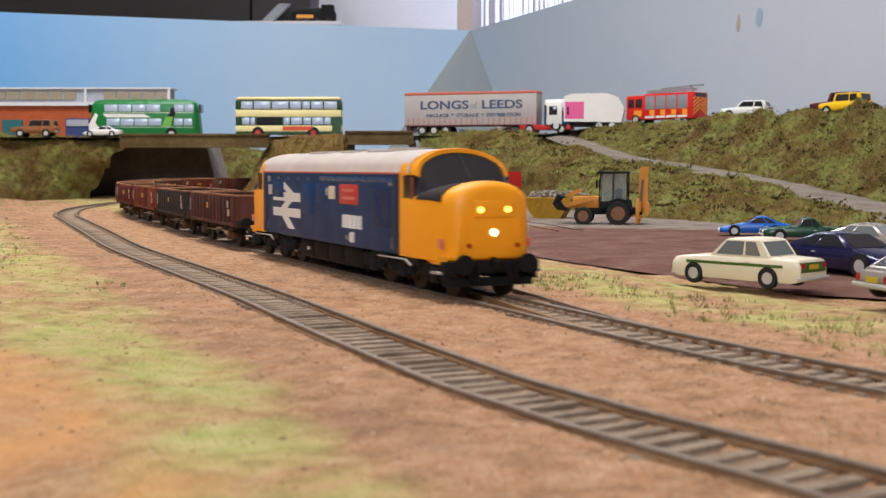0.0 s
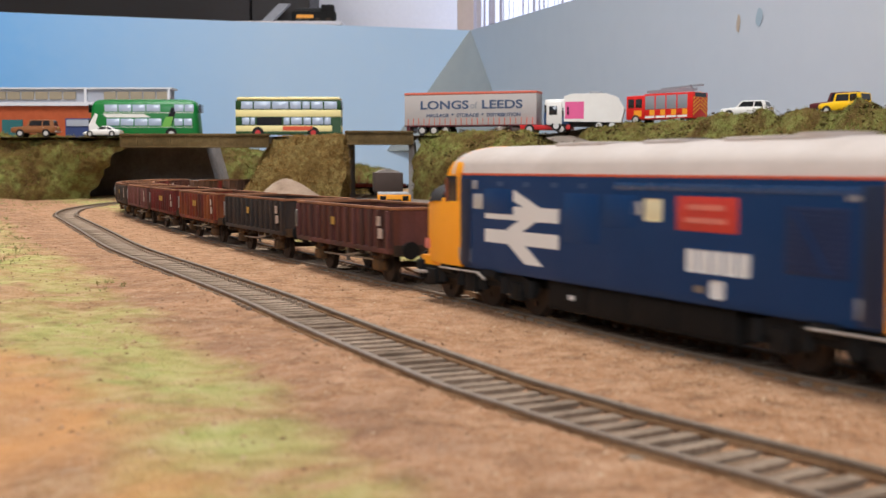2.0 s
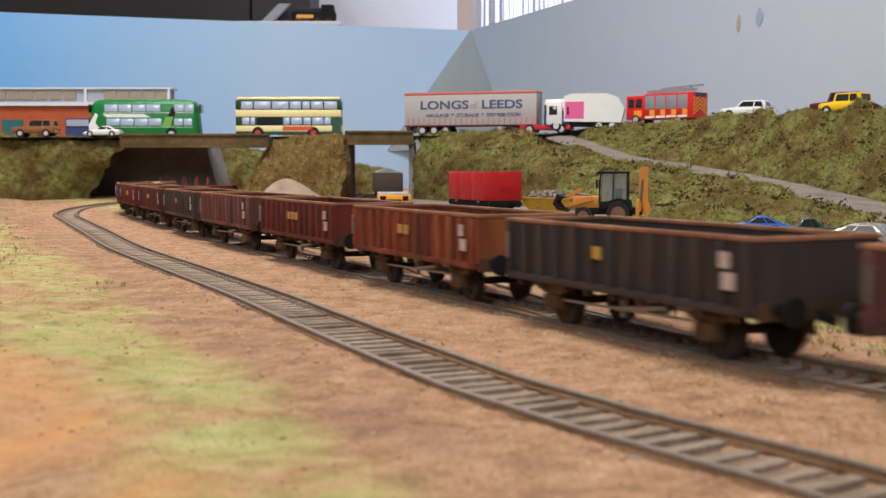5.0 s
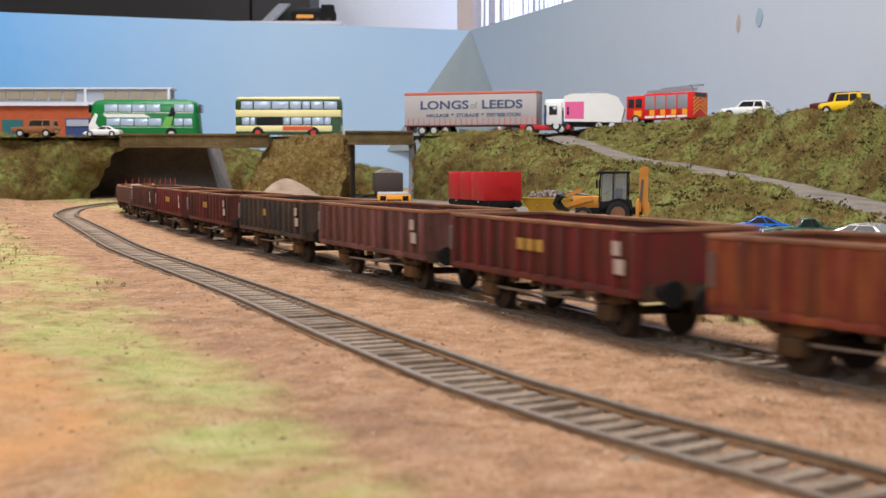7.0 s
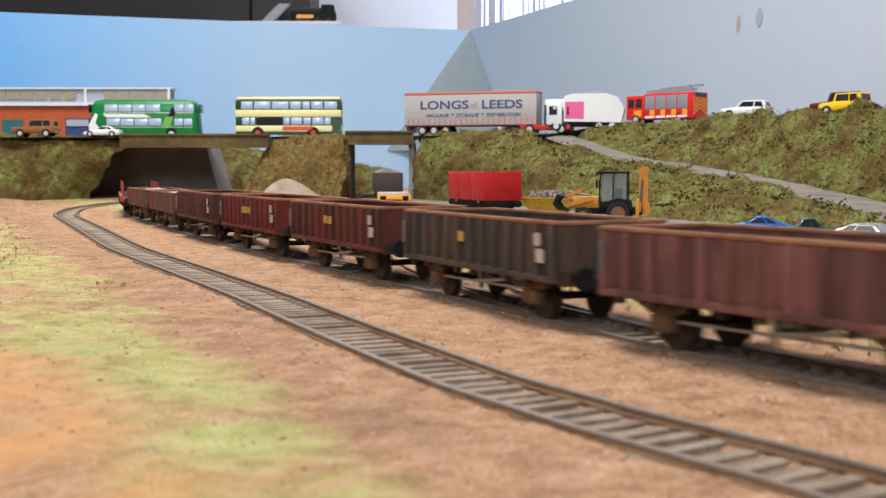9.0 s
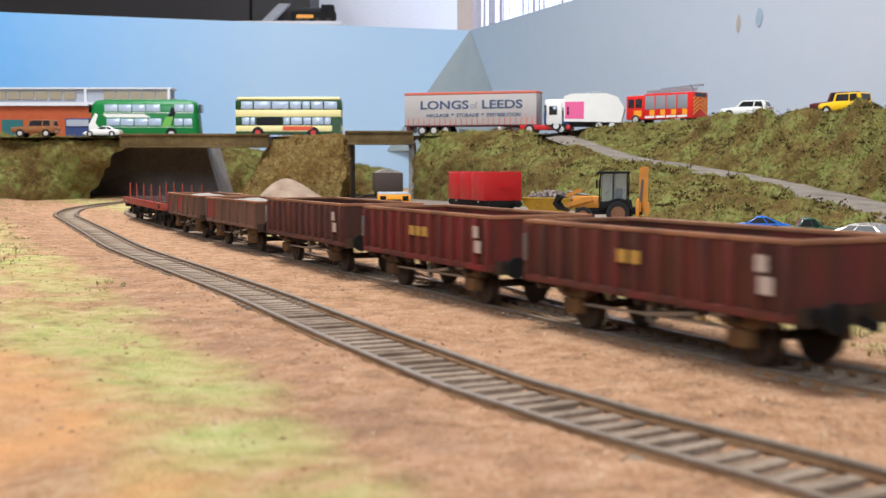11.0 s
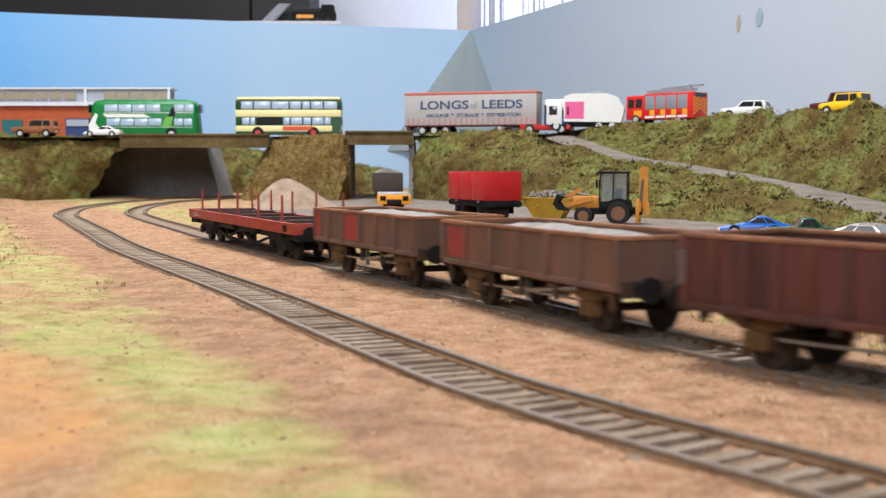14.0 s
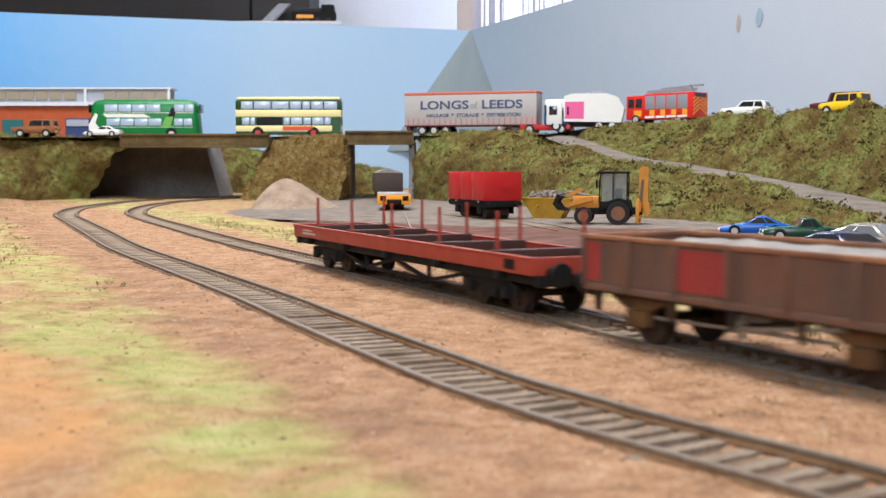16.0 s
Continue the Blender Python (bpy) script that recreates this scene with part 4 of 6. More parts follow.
        # apron below the nose
        kpart("nose_apron", extrude_y(B(), [(e * xb, bot + 0.02), (e * 7.471, bot - 0.02), (e * 7.853, bot - 0.10), (e * 8.618, bot - 0.10), (e * 8.817, bot + 0.04), (e * 8.817, bot + 0.12), (e * xb, bot + 0.12)], -wide + 0.14, wide - 0.14), M_YELLOW, cab)
        # black nose top
        bm = B()
        loft(bm, [ring(7.356, wide + 0.050, 2.42, 2.735, zb=2.40), ring(7.930, wide - 0.048, 2.42, 2.842, zb=2.40), ring(8.389, wide - 0.158, 2.38, 2.895, zb=2.36)])
        kpart("nose_top", bm, M_ANTIGLARE, cab, "matt black top of the nose")
        # upper cab: frame posts, roof and glazing
        zt = top - 0.02
        bm = B()
        loft(bm, [ring(xb, wide + 0.052, gut, zt - 0.05, zb=gut - 0.06), ring(6.62, wide + 0.040, gut, zt + 0.01, zb=gut - 0.06), ring(6.74, wide + 0.01, gut, zt + 0.03, zb=gut - 0.06), ring(6.86, wide - 0.03, gut - 0.01, zt + 0.02, zb=gut - 0.06)])
        kpart("cab_roof", bm, M_YELLOW, cab)
        for s in (-1, 1):
            kpart("cab_post", box(B(), min(e * xb, e * (xb + 0.20)), max(e * xb, e * (xb + 0.20)), s * (wide + 0.02) - 0.035, s * (wide + 0.02) + 0.035, 2.36, gut), M_YELLOW, cab)
            kpart("cab_side_window", box(B(), min(e * (xb + 0.2), e * 7.104), max(e * (xb + 0.2), e * 7.104), s * (wide + 0.0) - 0.03, s * (wide + 0.0) + 0.03, 2.40, gut - 0.05), M_GLASS, cab, "dark cab side window")
            kpart("window_pillar", extrude_y(B(), [(e * 7.000, 2.40), (e * 7.134, 2.40), (e * 7.134, gut - 0.1), (e * 7.000, gut - 0.1)], s * (wide + 0.025) - 0.02, s * (wide + 0.025) + 0.02), M_SEAT, cab)
            bm = loft(B(), [[(e * 7.10, s * (wide + 0.03), 2.42), (e * 7.654, s * (wide - 0.08), 2.44), (e * 7.20, s * (wide - 0.12), gut - 0.05), (e * 6.95, s * (wide - 0.03), gut - 0.05)],
                            [(e * 7.10, s * (wide - 0.03), 2.42), (e * 7.654, s * (wide - 0.14), 2.44), (e * 7.20, s * (wide - 0.18), gut - 0.05), (e * 6.95, s * (wide - 0.09), gut - 0.05)]])
            kpart("quarter_light", bm, M_GLASS, cab)
        # wrap-round windscreen, raked back
        bm = B()
        lower, upper = [], []
        for i in range(13):
            a = math.pi * i / 12
            y = -(wide - 0.12) * math.cos(a)
            lower.append((e * (7.624 + 0.16 * math.sin(a)), y, 2.44 + 0.30 * math.sin(a) ** 0.8))
            upper.append((e * (7.20 - 0.34 * math.sin(a)), y * 0.985, gut - 0.06 + (zt - 0.07 - gut + 0.06) * math.sin(a) ** 0.8))
        inner = [[(x - e * 0.04, y, z) for x, y, z in r] for r in (upper, lower)]
        loft(bm, [lower + lower[:1], upper + upper[:1], inner[0] + inner[0][:1], inner[1] + inner[1][:1]], closed=False, caps=False)
        kpart("windscreen", bm, M_GLASS, cab, "dark wrap-round windscreen")
        kpart("screen_post", beam(B(), (e * 7.761, 0, 2.74), (e * 6.90, 0, zt - 0.12), 0.05, 0.07), M_ANTIGLARE, cab)
        arch = []
        for i in range(17):
            a = math.pi * i / 16
            arch.append((-(wide - 0.06) * math.cos(a), gut - 0.06 + (zt - 0.0 - gut + 0.06) * math.sin(a) ** 0.8, 7.22 - 0.34 * math.sin(a)))
        bm = loft(B(), [[(e * (x - 0.30), y * 1.02, z + 0.01), (e * (x + 0.02), y, z), (e * (x + 0.02), y * 0.93, z - 0.09), (e * (x - 0.30), y * 0.93, z - 0.09)] for y, z, x in arch])
        kpart("screen_surround", bm, M_YELLOW, cab)
        # headcode panel, lamps and tail lights on the nose
        kpart("headcode_panel", box(B(), min(e * 8.894, e * 8.978), max(e * 8.894, e * 8.978), -0.56, 0.56, 1.98, 2.40, 0.05), M_YELLOW, cab)
        for s in (-1, 1):
            kpart("marker_light", rod(B(), (e * 8.963, s * 0.37, 2.18), (e * 8.993, s * 0.37, 2.18), 0.075, 16), M_LAMP_Y if e > 0 else M_STEELG, cab, "round marker light")
            kpart("tail_light", rod(B(), (e * 8.894, s * 0.66, 1.30), (e * 8.955, s * 0.66, 1.30), 0.06, 12), M_TAIL, cab, "red tail light")
            kpart("lamp_bracket", box(B(), min(e * 8.894, e * 8.947), max(e * 8.894, e * 8.947), s * 0.40 - 0.06, s * 0.40 + 0.06, 1.26, 1.38), M_YELLOW, cab)
            kpart("side_badge", box(B(), e * 8.465 - 0.12, e * 8.465 + 0.12, s * (wide - 0.16) - 0.012, s * (wide - 0.12) + 0.012, 1.22, 1.46, 0.02), M_RED_PALE, cab, "small red side lamp")
            bm = rod(B(), (e * 8.82, s * 0.87, 0.86), (e * 9.08, s * 0.87, 0.86), 0.15, 14)
            rod(bm, (e * 9.08, s * 0.87, 0.86), (e * 9.15, s * 0.87, 0.86), 0.24, 20)
            kpart("buffer", bm, M_BLACK, cab, "black buffer")
            kpart("nose_handrail", beam(B(), (e * 8.947, s * 0.72, 1.55), (e * 8.947, s * 0.72, 1.9), 0.03, 0.03), M_YELLOW, cab)
        kpart("headlight", rod(B(), (e * 8.909, 0.0, 1.62), (e * 8.978, 0.0, 1.62), 0.085, 18), M_LAMP if e > 0 else M_STEELG, cab, "bright central headlight")
        kpart("headlight_rim", rod(B(), (e * 8.894, 0.0, 1.60), (e * 8.947, 0.0, 1.60), 0.13, 18), M_YELLOW, cab)
        kpart("buffer_beam", box(B(), min(e * 8.618, e * 8.894), max(e * 8.618, e * 8.894), -1.3, 1.3, 0.62, 0.92, 0.02), M_BLACK, cab)
        kpart("coupling_hook", beam(B(), (e * 8.886, 0, 0.92), (e * 9.154, 0, 0.82), 0.14, 0.2), M_BLACK, cab)
        bm = B()
        for yy in (-0.62, -0.42, 0.42, 0.62):
            beam(bm, (e * 8.924, yy, 0.85), (e * 9.001, yy, 0.45), 0.06, 0.08)
        box(bm, min(e * 8.832, e * 8.465), max(e * 8.832, e * 8.465), -1.15, 1.15, 0.30, 0.5)
        kpart("brake_pipe", bm, M_BLACK, cab)
        # six-wheel bogie
        xm = e * 6.1
        bg = kpart("bogie", box(B(), xm - 2.6, xm + 2.6, -0.8, 0.8, 0.62, 0.86, 0.02), M_BLACK, w)
        for s in (-1, 1):
            kpart("bogie_side_frame", extrude_y(B(), [(xm + x, z) for x, z in ((-2.75, 0.55), (-2.75, 0.78), (-2.2, 0.90), (2.2, 0.90), (2.75, 0.78), (2.75, 0.55), (1.5, 0.60), (0.6, 0.55), (-0.6, 0.55), (-1.5, 0.60))], s * 1.12 - 0.07, s * 1.12 + 0.07), M_BLACK, bg)
            for x in (-2.06, 0, 2.06):
                kpart("axlebox", box(B(), xm + x - 0.24, xm + x + 0.24, s * 1.16 - 0.12, s * 1.16 + 0.12, 0.36, 0.74, 0.04), M_BLACK, bg)
                bm = rod(B(), (xm + x - 0.55, s * 1.18, 0.46), (xm + x - 0.55, s * 1.18, 0.82), 0.13, 10)
                rod(bm, (xm + x + 0.55, s * 1.18, 0.46), (xm + x + 0.55, s * 1.18, 0.82), 0.13, 10)
                kpart("coil_spring", bm, M_BLACK, bg)
            for x in (-1.03, 1.03):
                kpart("brake_cylinder", rod(B(), (xm + x - 0.28, s * 1.24, 0.84), (xm + x + 0.28, s * 1.24, 0.84), 0.14, 10), M_BLACK, bg)
            bm = B()
            rod(bm, (xm - 1.3, s * 1.40, 0.83), (xm + 0.6, s * 1.40, 0.85), 0.022, 8)
            rod(bm, (xm + 0.6, s * 1.40, 0.85), (xm + 0.95, s * 1.40, 0.72), 0.03, 8)
            kpart("sand_pipe", bm, M_PIPE, bg, "white pipe")
            kpart("footstep", box(B(), xm + e * 2.45 - 0.25, xm + e * 2.45 + 0.25, s * 1.22, s * 1.42, 0.62, 0.67), M_PIPE, bg, "white-edged footstep")
        for x in (-2.06, 0, 2.06):
            WHEELS.append(wheelset(w, xm + x, 0.57))
    # fuel tanks and battery boxes between the bogies
    tanks = kpart("fuel_tank", box(B(), -2.9, 2.9, -1.14, 1.14, 0.30, 0.92, 0.04), M_BLACK, w)
    for s in (-1, 1):
        for x in (-2.1, -0.7, 0.7, 2.1):
            kpart("battery_door", box(B(), x - 0.6, x + 0.6, s * 1.15 - 0.02, s * 1.15 + 0.02, 0.38, 0.86, 0.015), M_BLACK, tanks)
        kpart("filler_label", box(B(), -2.05, -1.85, s * 1.175 - 0.004, s * 1.175 + 0.004, 0.56, 0.66), M_WHITE, tanks, "small white label")
    TRAIN.append((w, 0.0, 6.1 * K))
    return w


M_GRILLE = paint("dark_blue_grille", (14, 42, 84), 0.5, 0.15, (10, 16, 26), 100)
# glossier and also paler than the body blue, so the glint is partly painted
M_BLUE_L = paint("glossy_blue_rail", (40, 74, 118), 0.25, 0.1, (20, 40, 70), 100)
# body blue darkened to stand for shade in a door recess; the door is flush
M_BLUE_D = paint("shadow_blue_door", (16, 36, 66), 0.5, 0.15, (10, 20, 36), 100)
M_STEELG = paint("grey_metal_plate", (150, 152, 158), 0.5, 0.2)
M_PIPE = paint("white_pipe_paint", (186, 176, 166), 0.5, 0.3)
M_NAMEPLATE = paint("red_nameplate_paint", (206, 62, 50), 0.4, 0.05)
M_RED_PALE = paint("pale_red_lettering", (226, 128, 110), 0.5, 0.1)
M_ANTIGLARE = paint("matt_black_antiglare", (32, 28, 28), 0.75, 0.2, (54, 46, 42), 100)

LOCO_REAR = 9.40 * K
PITCH = 0.12662


def TRAIN_ADD(w, pivot):
    TRAIN.append((w, 0.0, pivot * K))


locomotive()
FLEET = [
    (rusty("faded_maroon_paint", (106, 64, 60), 0.75), "faded maroon ribbed open wagon with a dark patch", True, 1),
    (rusty("sooty_black_paint", (56, 52, 50), 0.5, (84, 62, 48), (36, 32, 30)), "sooty black ribbed open wagon streaked with rust", True, 1),
    (rusty("orange_red_paint", (122, 50, 38), 0.8, (150, 86, 44), (44, 34, 30)), "rusty orange-red ribbed open wagon", True, 2),
    (rusty("maroon_paint", (116, 40, 38), 0.7), "maroon red ribbed open wagon with faded yellow lettering", True, 3),
    (rusty("pinkish_maroon_paint", (132, 86, 80), 0.65), "pinkish faded maroon ribbed open wagon", True, 0),
    (rusty("grey_black_paint", (66, 60, 56), 0.55, (104, 76, 50), (40, 36, 34)), "dark grey ribbed open wagon with ochre rust patches", True, 1),
    (rusty("dark_red_paint", (108, 46, 42), 0.8), "dark red ribbed open wagon with small yellow marks", True, 2),
    (rusty("bright_maroon_paint", (122, 40, 40), 0.65), "deep maroon ribbed open wagon with yellow lettering bars", True, 3),
    (rusty("brown_maroon_paint", (100, 58, 52), 0.7), "brownish maroon ribbed open wagon", True, 0)]
for mat, label, panel, words in FLEET:
    ribbed_wagon(mat, label, panel, words)
plain_wagon("low brown open wagon with one red panel and a sandy load", ((-3.62, -2.45),))
plain_wagon("low weathered brown wagon with two faded red panels", ((-3.9, -3.45), (-1.30, -0.1)))
flat_wagon()
# distance of each vehicle's middle behind the rear of the locomotive
BEHIND = [-0.001 - LOCO_REAR] + [0.0083 + PITCH * (i + 0.5) for i in range(11)] + [1.524]
TRAIN = [(t[0], b, t[2]) for t, b in zip(TRAIN, BEHIND)]
REAR_AT_START, SPEED = 4.1955, 0.10727


def train_rows(behind, pivot, times):
    rows = []
    for t in times:
        s = REAR_AT_START - SPEED * t + behind
        a, b = MAIN.at(s - pivot), MAIN.at(s + pivot)
        mid, d = (a + b) / 2, a - b
        rows.append((t, pose(mid[0], mid[1], 0.0, 0, 0, math.degrees(math.atan2(d[1], d[0])))))
    return rows


# ---- road vehicles ----
def wheel_part(parent, x, y, r, wdt=0.2, hub=None, name="wheel"):
    s = 1 if y > 0 else -1
    bm = B()
    rings = []
    for yy, rr in ((-0.5, 0.80), (-0.5, 0.95), (-0.38, 1.0), (0.38, 1.0), (0.5, 0.95), (0.5, 0.62), (0.40, 0.58)):
        rings.append([(x + r * rr * math.cos(a), y + s * yy * wdt, r + r * rr * math.sin(a)) for a in [2 * math.pi * i / 20 for i in range(20)]])
    loft(bm, rings)
    tyre = kpart(name, bm, M_TYRE, parent, "black tyre")
    bm = rod(B(), (x, y + s * wdt * 0.30, r), (x, y + s * wdt * 0.46, r), r * 0.60, 16)
    rod(bm, (x, y + s * wdt * 0.46, r), (x, y + s * wdt * 0.52, r), r * 0.25, 10)
    kpart("hub", bm, hub or M_HUB, tyre, "wheel hub")
    return tyre


def car(label, at, yaw, mat, L=4.2, W=1.65, sill=0.28, belt=0.88, roof=1.42, nose=0.70, tail=0.75, ws=(0.55, 0.05), rw=(-1.25, -1.75), wb=(1.25, -1.25), r=0.31, stripe=None,
        round_nose=0.3, glass_mat=None, category="car", group="parked cars", boxy=0.5, scale=1.0):
    """A small saloon or coupe: lofted body, glass cabin, roof, wheels, lamps and bumpers. ws and rw: foot and head of front and rear screens."""
    w = thing("model_car", label, category, pose(*at, 0, 0, yaw), group)
    w.scale = (scale,) * 3
    h, hw = L / 2, W / 2

    def sec(x, top, half, low, k=0.80):
        return [(x, -half * 0.92, low), (x, -half, low + 0.12), (x, -half, top - 0.16), (x, -half * 0.94, top - 0.05), (x, -half * k, top), (x, half * k, top), (x, half * 0.94, top - 0.05),
                (x, half, top - 0.16), (x, half, low + 0.12), (x, half * 0.92, low)]

    st = [(h, nose - 0.10, hw * (1 - round_nose * 0.55), sill + 0.10), (h - 0.10, nose - 0.02, hw * (1 - round_nose * 0.3), sill + 0.02), (h - 0.35, nose + 0.02, hw * 0.97, sill), (ws[0] + 0.05, belt, hw, sill),
          (0, belt, hw, sill), (rw[1] - 0.02, belt, hw, sill), (-h + 0.30, tail + 0.02, hw * 0.97, sill), (-h + 0.08, tail, hw * 0.93, sill + 0.04), (-h, tail - 0.10, hw * 0.86, sill + 0.12)]
    st = sorted(st, key=lambda q: -q[0])
    body = kpart("body", loft(B(), [sec(*q) for q in st]), mat, w)
    # painted cabin shell and its panes
    gw = hw * 0.90
    tw = hw * (0.70 if boxy < 0.8 else 0.84)
    zb, zr = belt - 0.03, roof - 0.07
    rings = [[(ws[0], -gw, zb), (ws[0], gw, zb), (rw[1], gw, zb), (rw[1], -gw, zb)],
             [(ws[1], -tw, zr), (ws[1], tw, zr), (rw[0], tw, zr), (rw[0], -tw, zr)]]
    for dz, inx, iny in ((0.035, 0.10, 0.06), (0.06, 0.24, 0.16), (0.07, 0.45, 0.32)):
        rings.append([(ws[1] - inx, -tw + iny, zr + dz), (ws[1] - inx, tw - iny, zr + dz), (rw[0] + inx, tw - iny, zr + dz), (rw[0] + inx, -tw + iny, zr + dz)])
    kpart("roof", loft(B(), rings), mat, w)

    def pane(a, b, c, d, u0, u1, v0, v1):
        """A thin pane on the quad a b (foot), d c (head), set proud of it."""
        a, b, c, d = (Vector(q) for q in (a, b, c, d))
        nrm = (b - a).cross(d - a).normalized()
        mid_q = (a + b + c + d) / 4
        if nrm.dot(mid_q - Vector((mid_q.x * 0.2, 0, zb - 0.5))) < 0:
            nrm.negate()
        def at_uv(u, v):
            return a.lerp(b, u).lerp(d.lerp(c, u), v)
        quad = [at_uv(u0, v0), at_uv(u1, v0), at_uv(u1, v1), at_uv(u0, v1)]
        kpart("window", loft(B(), [[q - nrm * 0.01 for q in quad], [q + nrm * 0.014 for q in quad]]), glass_mat or M_GLASS, w, "car window")

    lo, hi = rings[0], rings[1]
    pane(lo[0], lo[1], hi[1], hi[0], 0.07, 0.93, 0.10, 0.95)
    pane(lo[2], lo[3], hi[3], hi[2], 0.08, 0.92, 0.14, 0.93)
    for i, j in ((0, 3), (1, 2)):
        pane(lo[i], lo[j], hi[j], hi[i], 0.08, 0.55, 0.12, 0.93)
        pane(lo[i], lo[j], hi[j], hi[i], 0.60, 0.86 if boxy > 0.4 else 0.90, 0.12, 0.93)
    mid = (ws[1] + rw[0]) / 2 - 0.05
    for s in (-1, 1):
        for x in wb:
            bm = rod(B(), (x, s * (hw - 0.12), r + 0.01), (x, s * (hw + 0.012), r + 0.01), r * 1.09, 20)
            kpart("wheel_arch", bm, M_BLACK, w)
            wheel_part(w, x, s * (hw - 0.06), r, 0.18)
        kpart("headlight", rod(B(), (h - 0.06, s * hw * 0.62, nose - 0.14), (h + 0.015, s * hw * 0.62, nose - 0.14), 0.10, 14), M_HUB, w, "round headlight")
        kpart("tail_light", rod(B(), (-h + 0.05, s * hw * 0.70, tail - 0.15), (-h - 0.02, s * hw * 0.70, tail - 0.15), 0.09, 12), M_TAIL, w, "round red tail light")
        kpart("door_handle", box(B(), mid - 0.28, mid - 0.14, s * (hw + 0.004) - 0.012, s * (hw + 0.004) + 0.012, belt - 0.18, belt - 0.14), M_HUB, w)
        if stripe:
            kpart("side_stripe", box(B(), rw[1] - 0.45, h - 0.55, s * (hw + 0.003) - 0.008, s * (hw + 0.003) + 0.008, belt - 0.27, belt - 0.19), stripe, w, "coloured side stripe")
    kpart("front_bumper", box(B(), h - 0.06, h + 0.06, -hw * 0.9, hw * 0.9, sill + 0.06, sill + 0.17, 0.03), M_HUB, w)
    kpart("rear_bumper", box(B(), -h - 0.07, -h + 0.05, -hw * 0.97, hw * 0.97, sill + 0.08, sill + 0.19, 0.03), M_HUB, w)
    kpart("number_plate", box(B(), -h - 0.025, -h + 0.05, -0.24, 0.24, tail - 0.26, tail - 0.12), M_PLATE, w, "plain yellow number plate")
    if stripe:
        kpart("rear_panel", box(B(), -h - 0.012, -h + 0.06, -hw * 0.8, hw * 0.8, tail - 0.34, tail - 0.06), stripe, w, "green rear panel")
    return w


M_PLATE = paint("yellow_plate", (206, 176, 30), 0.5, 0.1)
M_CARCREAM = paint("cream_white_car_paint", (234, 222, 196), 0.25, 0.04)
M_STRIPE = paint("green_stripe", (66, 98, 24), 0.35, 0.05)
M_NAVY = paint("navy_metallic", (24, 24, 72), 0.15, 0.05, (14, 14, 40), 90, 0.2, 0.8)
M_SILVER = paint("warm_silver", (168, 158, 150), 0.25, 0.08, (120, 110, 100), 90, 0.45)
M_ALPINE = paint("bright_blue_paint", (28, 98, 190), 0.25, 0.04, (14, 60, 130))
M_BRG = paint("dark_green_paint", (22, 70, 44), 0.25, 0.05, (12, 40, 26))
M_BRONZE = paint("bronze_metallic", (150, 98, 60), 0.3, 0.1, (90, 60, 40), 90, 0.3)
M_MAROON = paint("maroon_car_paint", (84, 22, 30), 0.3, 0.05)
M_LRYELLOW = paint("yellow_car_paint", (244, 196, 20), 0.35, 0.06, (190, 140, 20))
Z_YARD = -0.0014
car("cream white two-door saloon with a green side stripe", (0.1140, 0.443, Z_YARD), 132, M_CARCREAM, 4.27, 1.58, 0.17, 0.86, 1.38, 0.76, 0.82, (0.80, 0.30), (-0.85, -1.20), (1.32, -1.18), 0.285, M_STRIPE, 0.15, M_CLEARISH, boxy=0.9, scale=0.98)
car("dark navy blue coupe with glossy paint", (0.1675, 0.490, Z_YARD), -63, M_NAVY, 4.6, 1.90, 0.20, 0.84, 1.30, 0.60, 0.80, (1.05, 0.25), (-0.75, -1.85), (1.40, -1.35), 0.34, None, 0.75)
car("warm silver sports coupe", (0.2060, 0.565, Z_YARD), -42, M_SILVER, 4.3, 1.75, 0.22, 0.84, 1.30, 0.66, 0.74, (0.75, 0.20), (-0.75, -1.80), (1.30, -1.00), 0.33, None, 0.5, M_CLEARISH)
car("silver grey small car parked beside the verge", (0.1660, 0.392, Z_YARD), 14, M_SILVER, 4.1, 1.65, 0.24, 0.80, 1.30, 0.72, 0.72, (0.65, 0.15), (-0.95, -1.70), (1.25, -1.25), 0.31, None, 0.4)
car("bright blue sports coupe with white trim", (0.1985, 0.755, Z_YARD), 168, M_ALPINE, 3.85, 1.52, 0.20, 0.72, 1.12, 0.48, 0.66, (0.55, -0.05), (-0.65, -1.55), (1.10, -1.05), 0.30, None, 0.8, scale=0.88)
car("dark green open sports car with a soft top", (0.2120, 0.700, Z_YARD), 172, M_BRG, 3.90, 1.52, 0.22, 0.74, 1.18, 0.62, 0.66, (0.30, 0.05), (-0.55, -0.95), (1.15, -1.15), 0.30, None, 0.5, scale=0.92)
ROAD_Z = 0.0845
car("bronze off-road estate car with a rear spare wheel", (-0.571, 1.672, ROAD_Z), 180, M_BRONZE, 4.75, 1.8, 0.45, 1.15, 1.86, 1.05, 1.15, (0.75, 0.45), (-2.05, -2.2), (1.4, -1.35), 0.40, None, 0.1, boxy=0.9, group="cars on the road")
car("white low sports car on the road", (-0.473, 1.660, ROAD_Z), 178, M_WHITE, 3.9, 1.6, 0.22, 0.78, 1.18, 0.55, 0.75, (0.7, 0.0), (-0.75, -1.6), (1.2, -1.15), 0.31, None, 0.5, group="cars on the road")
car("white sport utility car on the upper road", (0.357, 1.402, 0.0990), 150, M_WHITE, 4.4, 1.95, 0.35, 1.02, 1.62, 0.92, 1.05, (0.85, 0.25), (-1.75, -2.05), (1.35, -1.35), 0.38, None, 0.3, boxy=0.9, group="cars on the road")
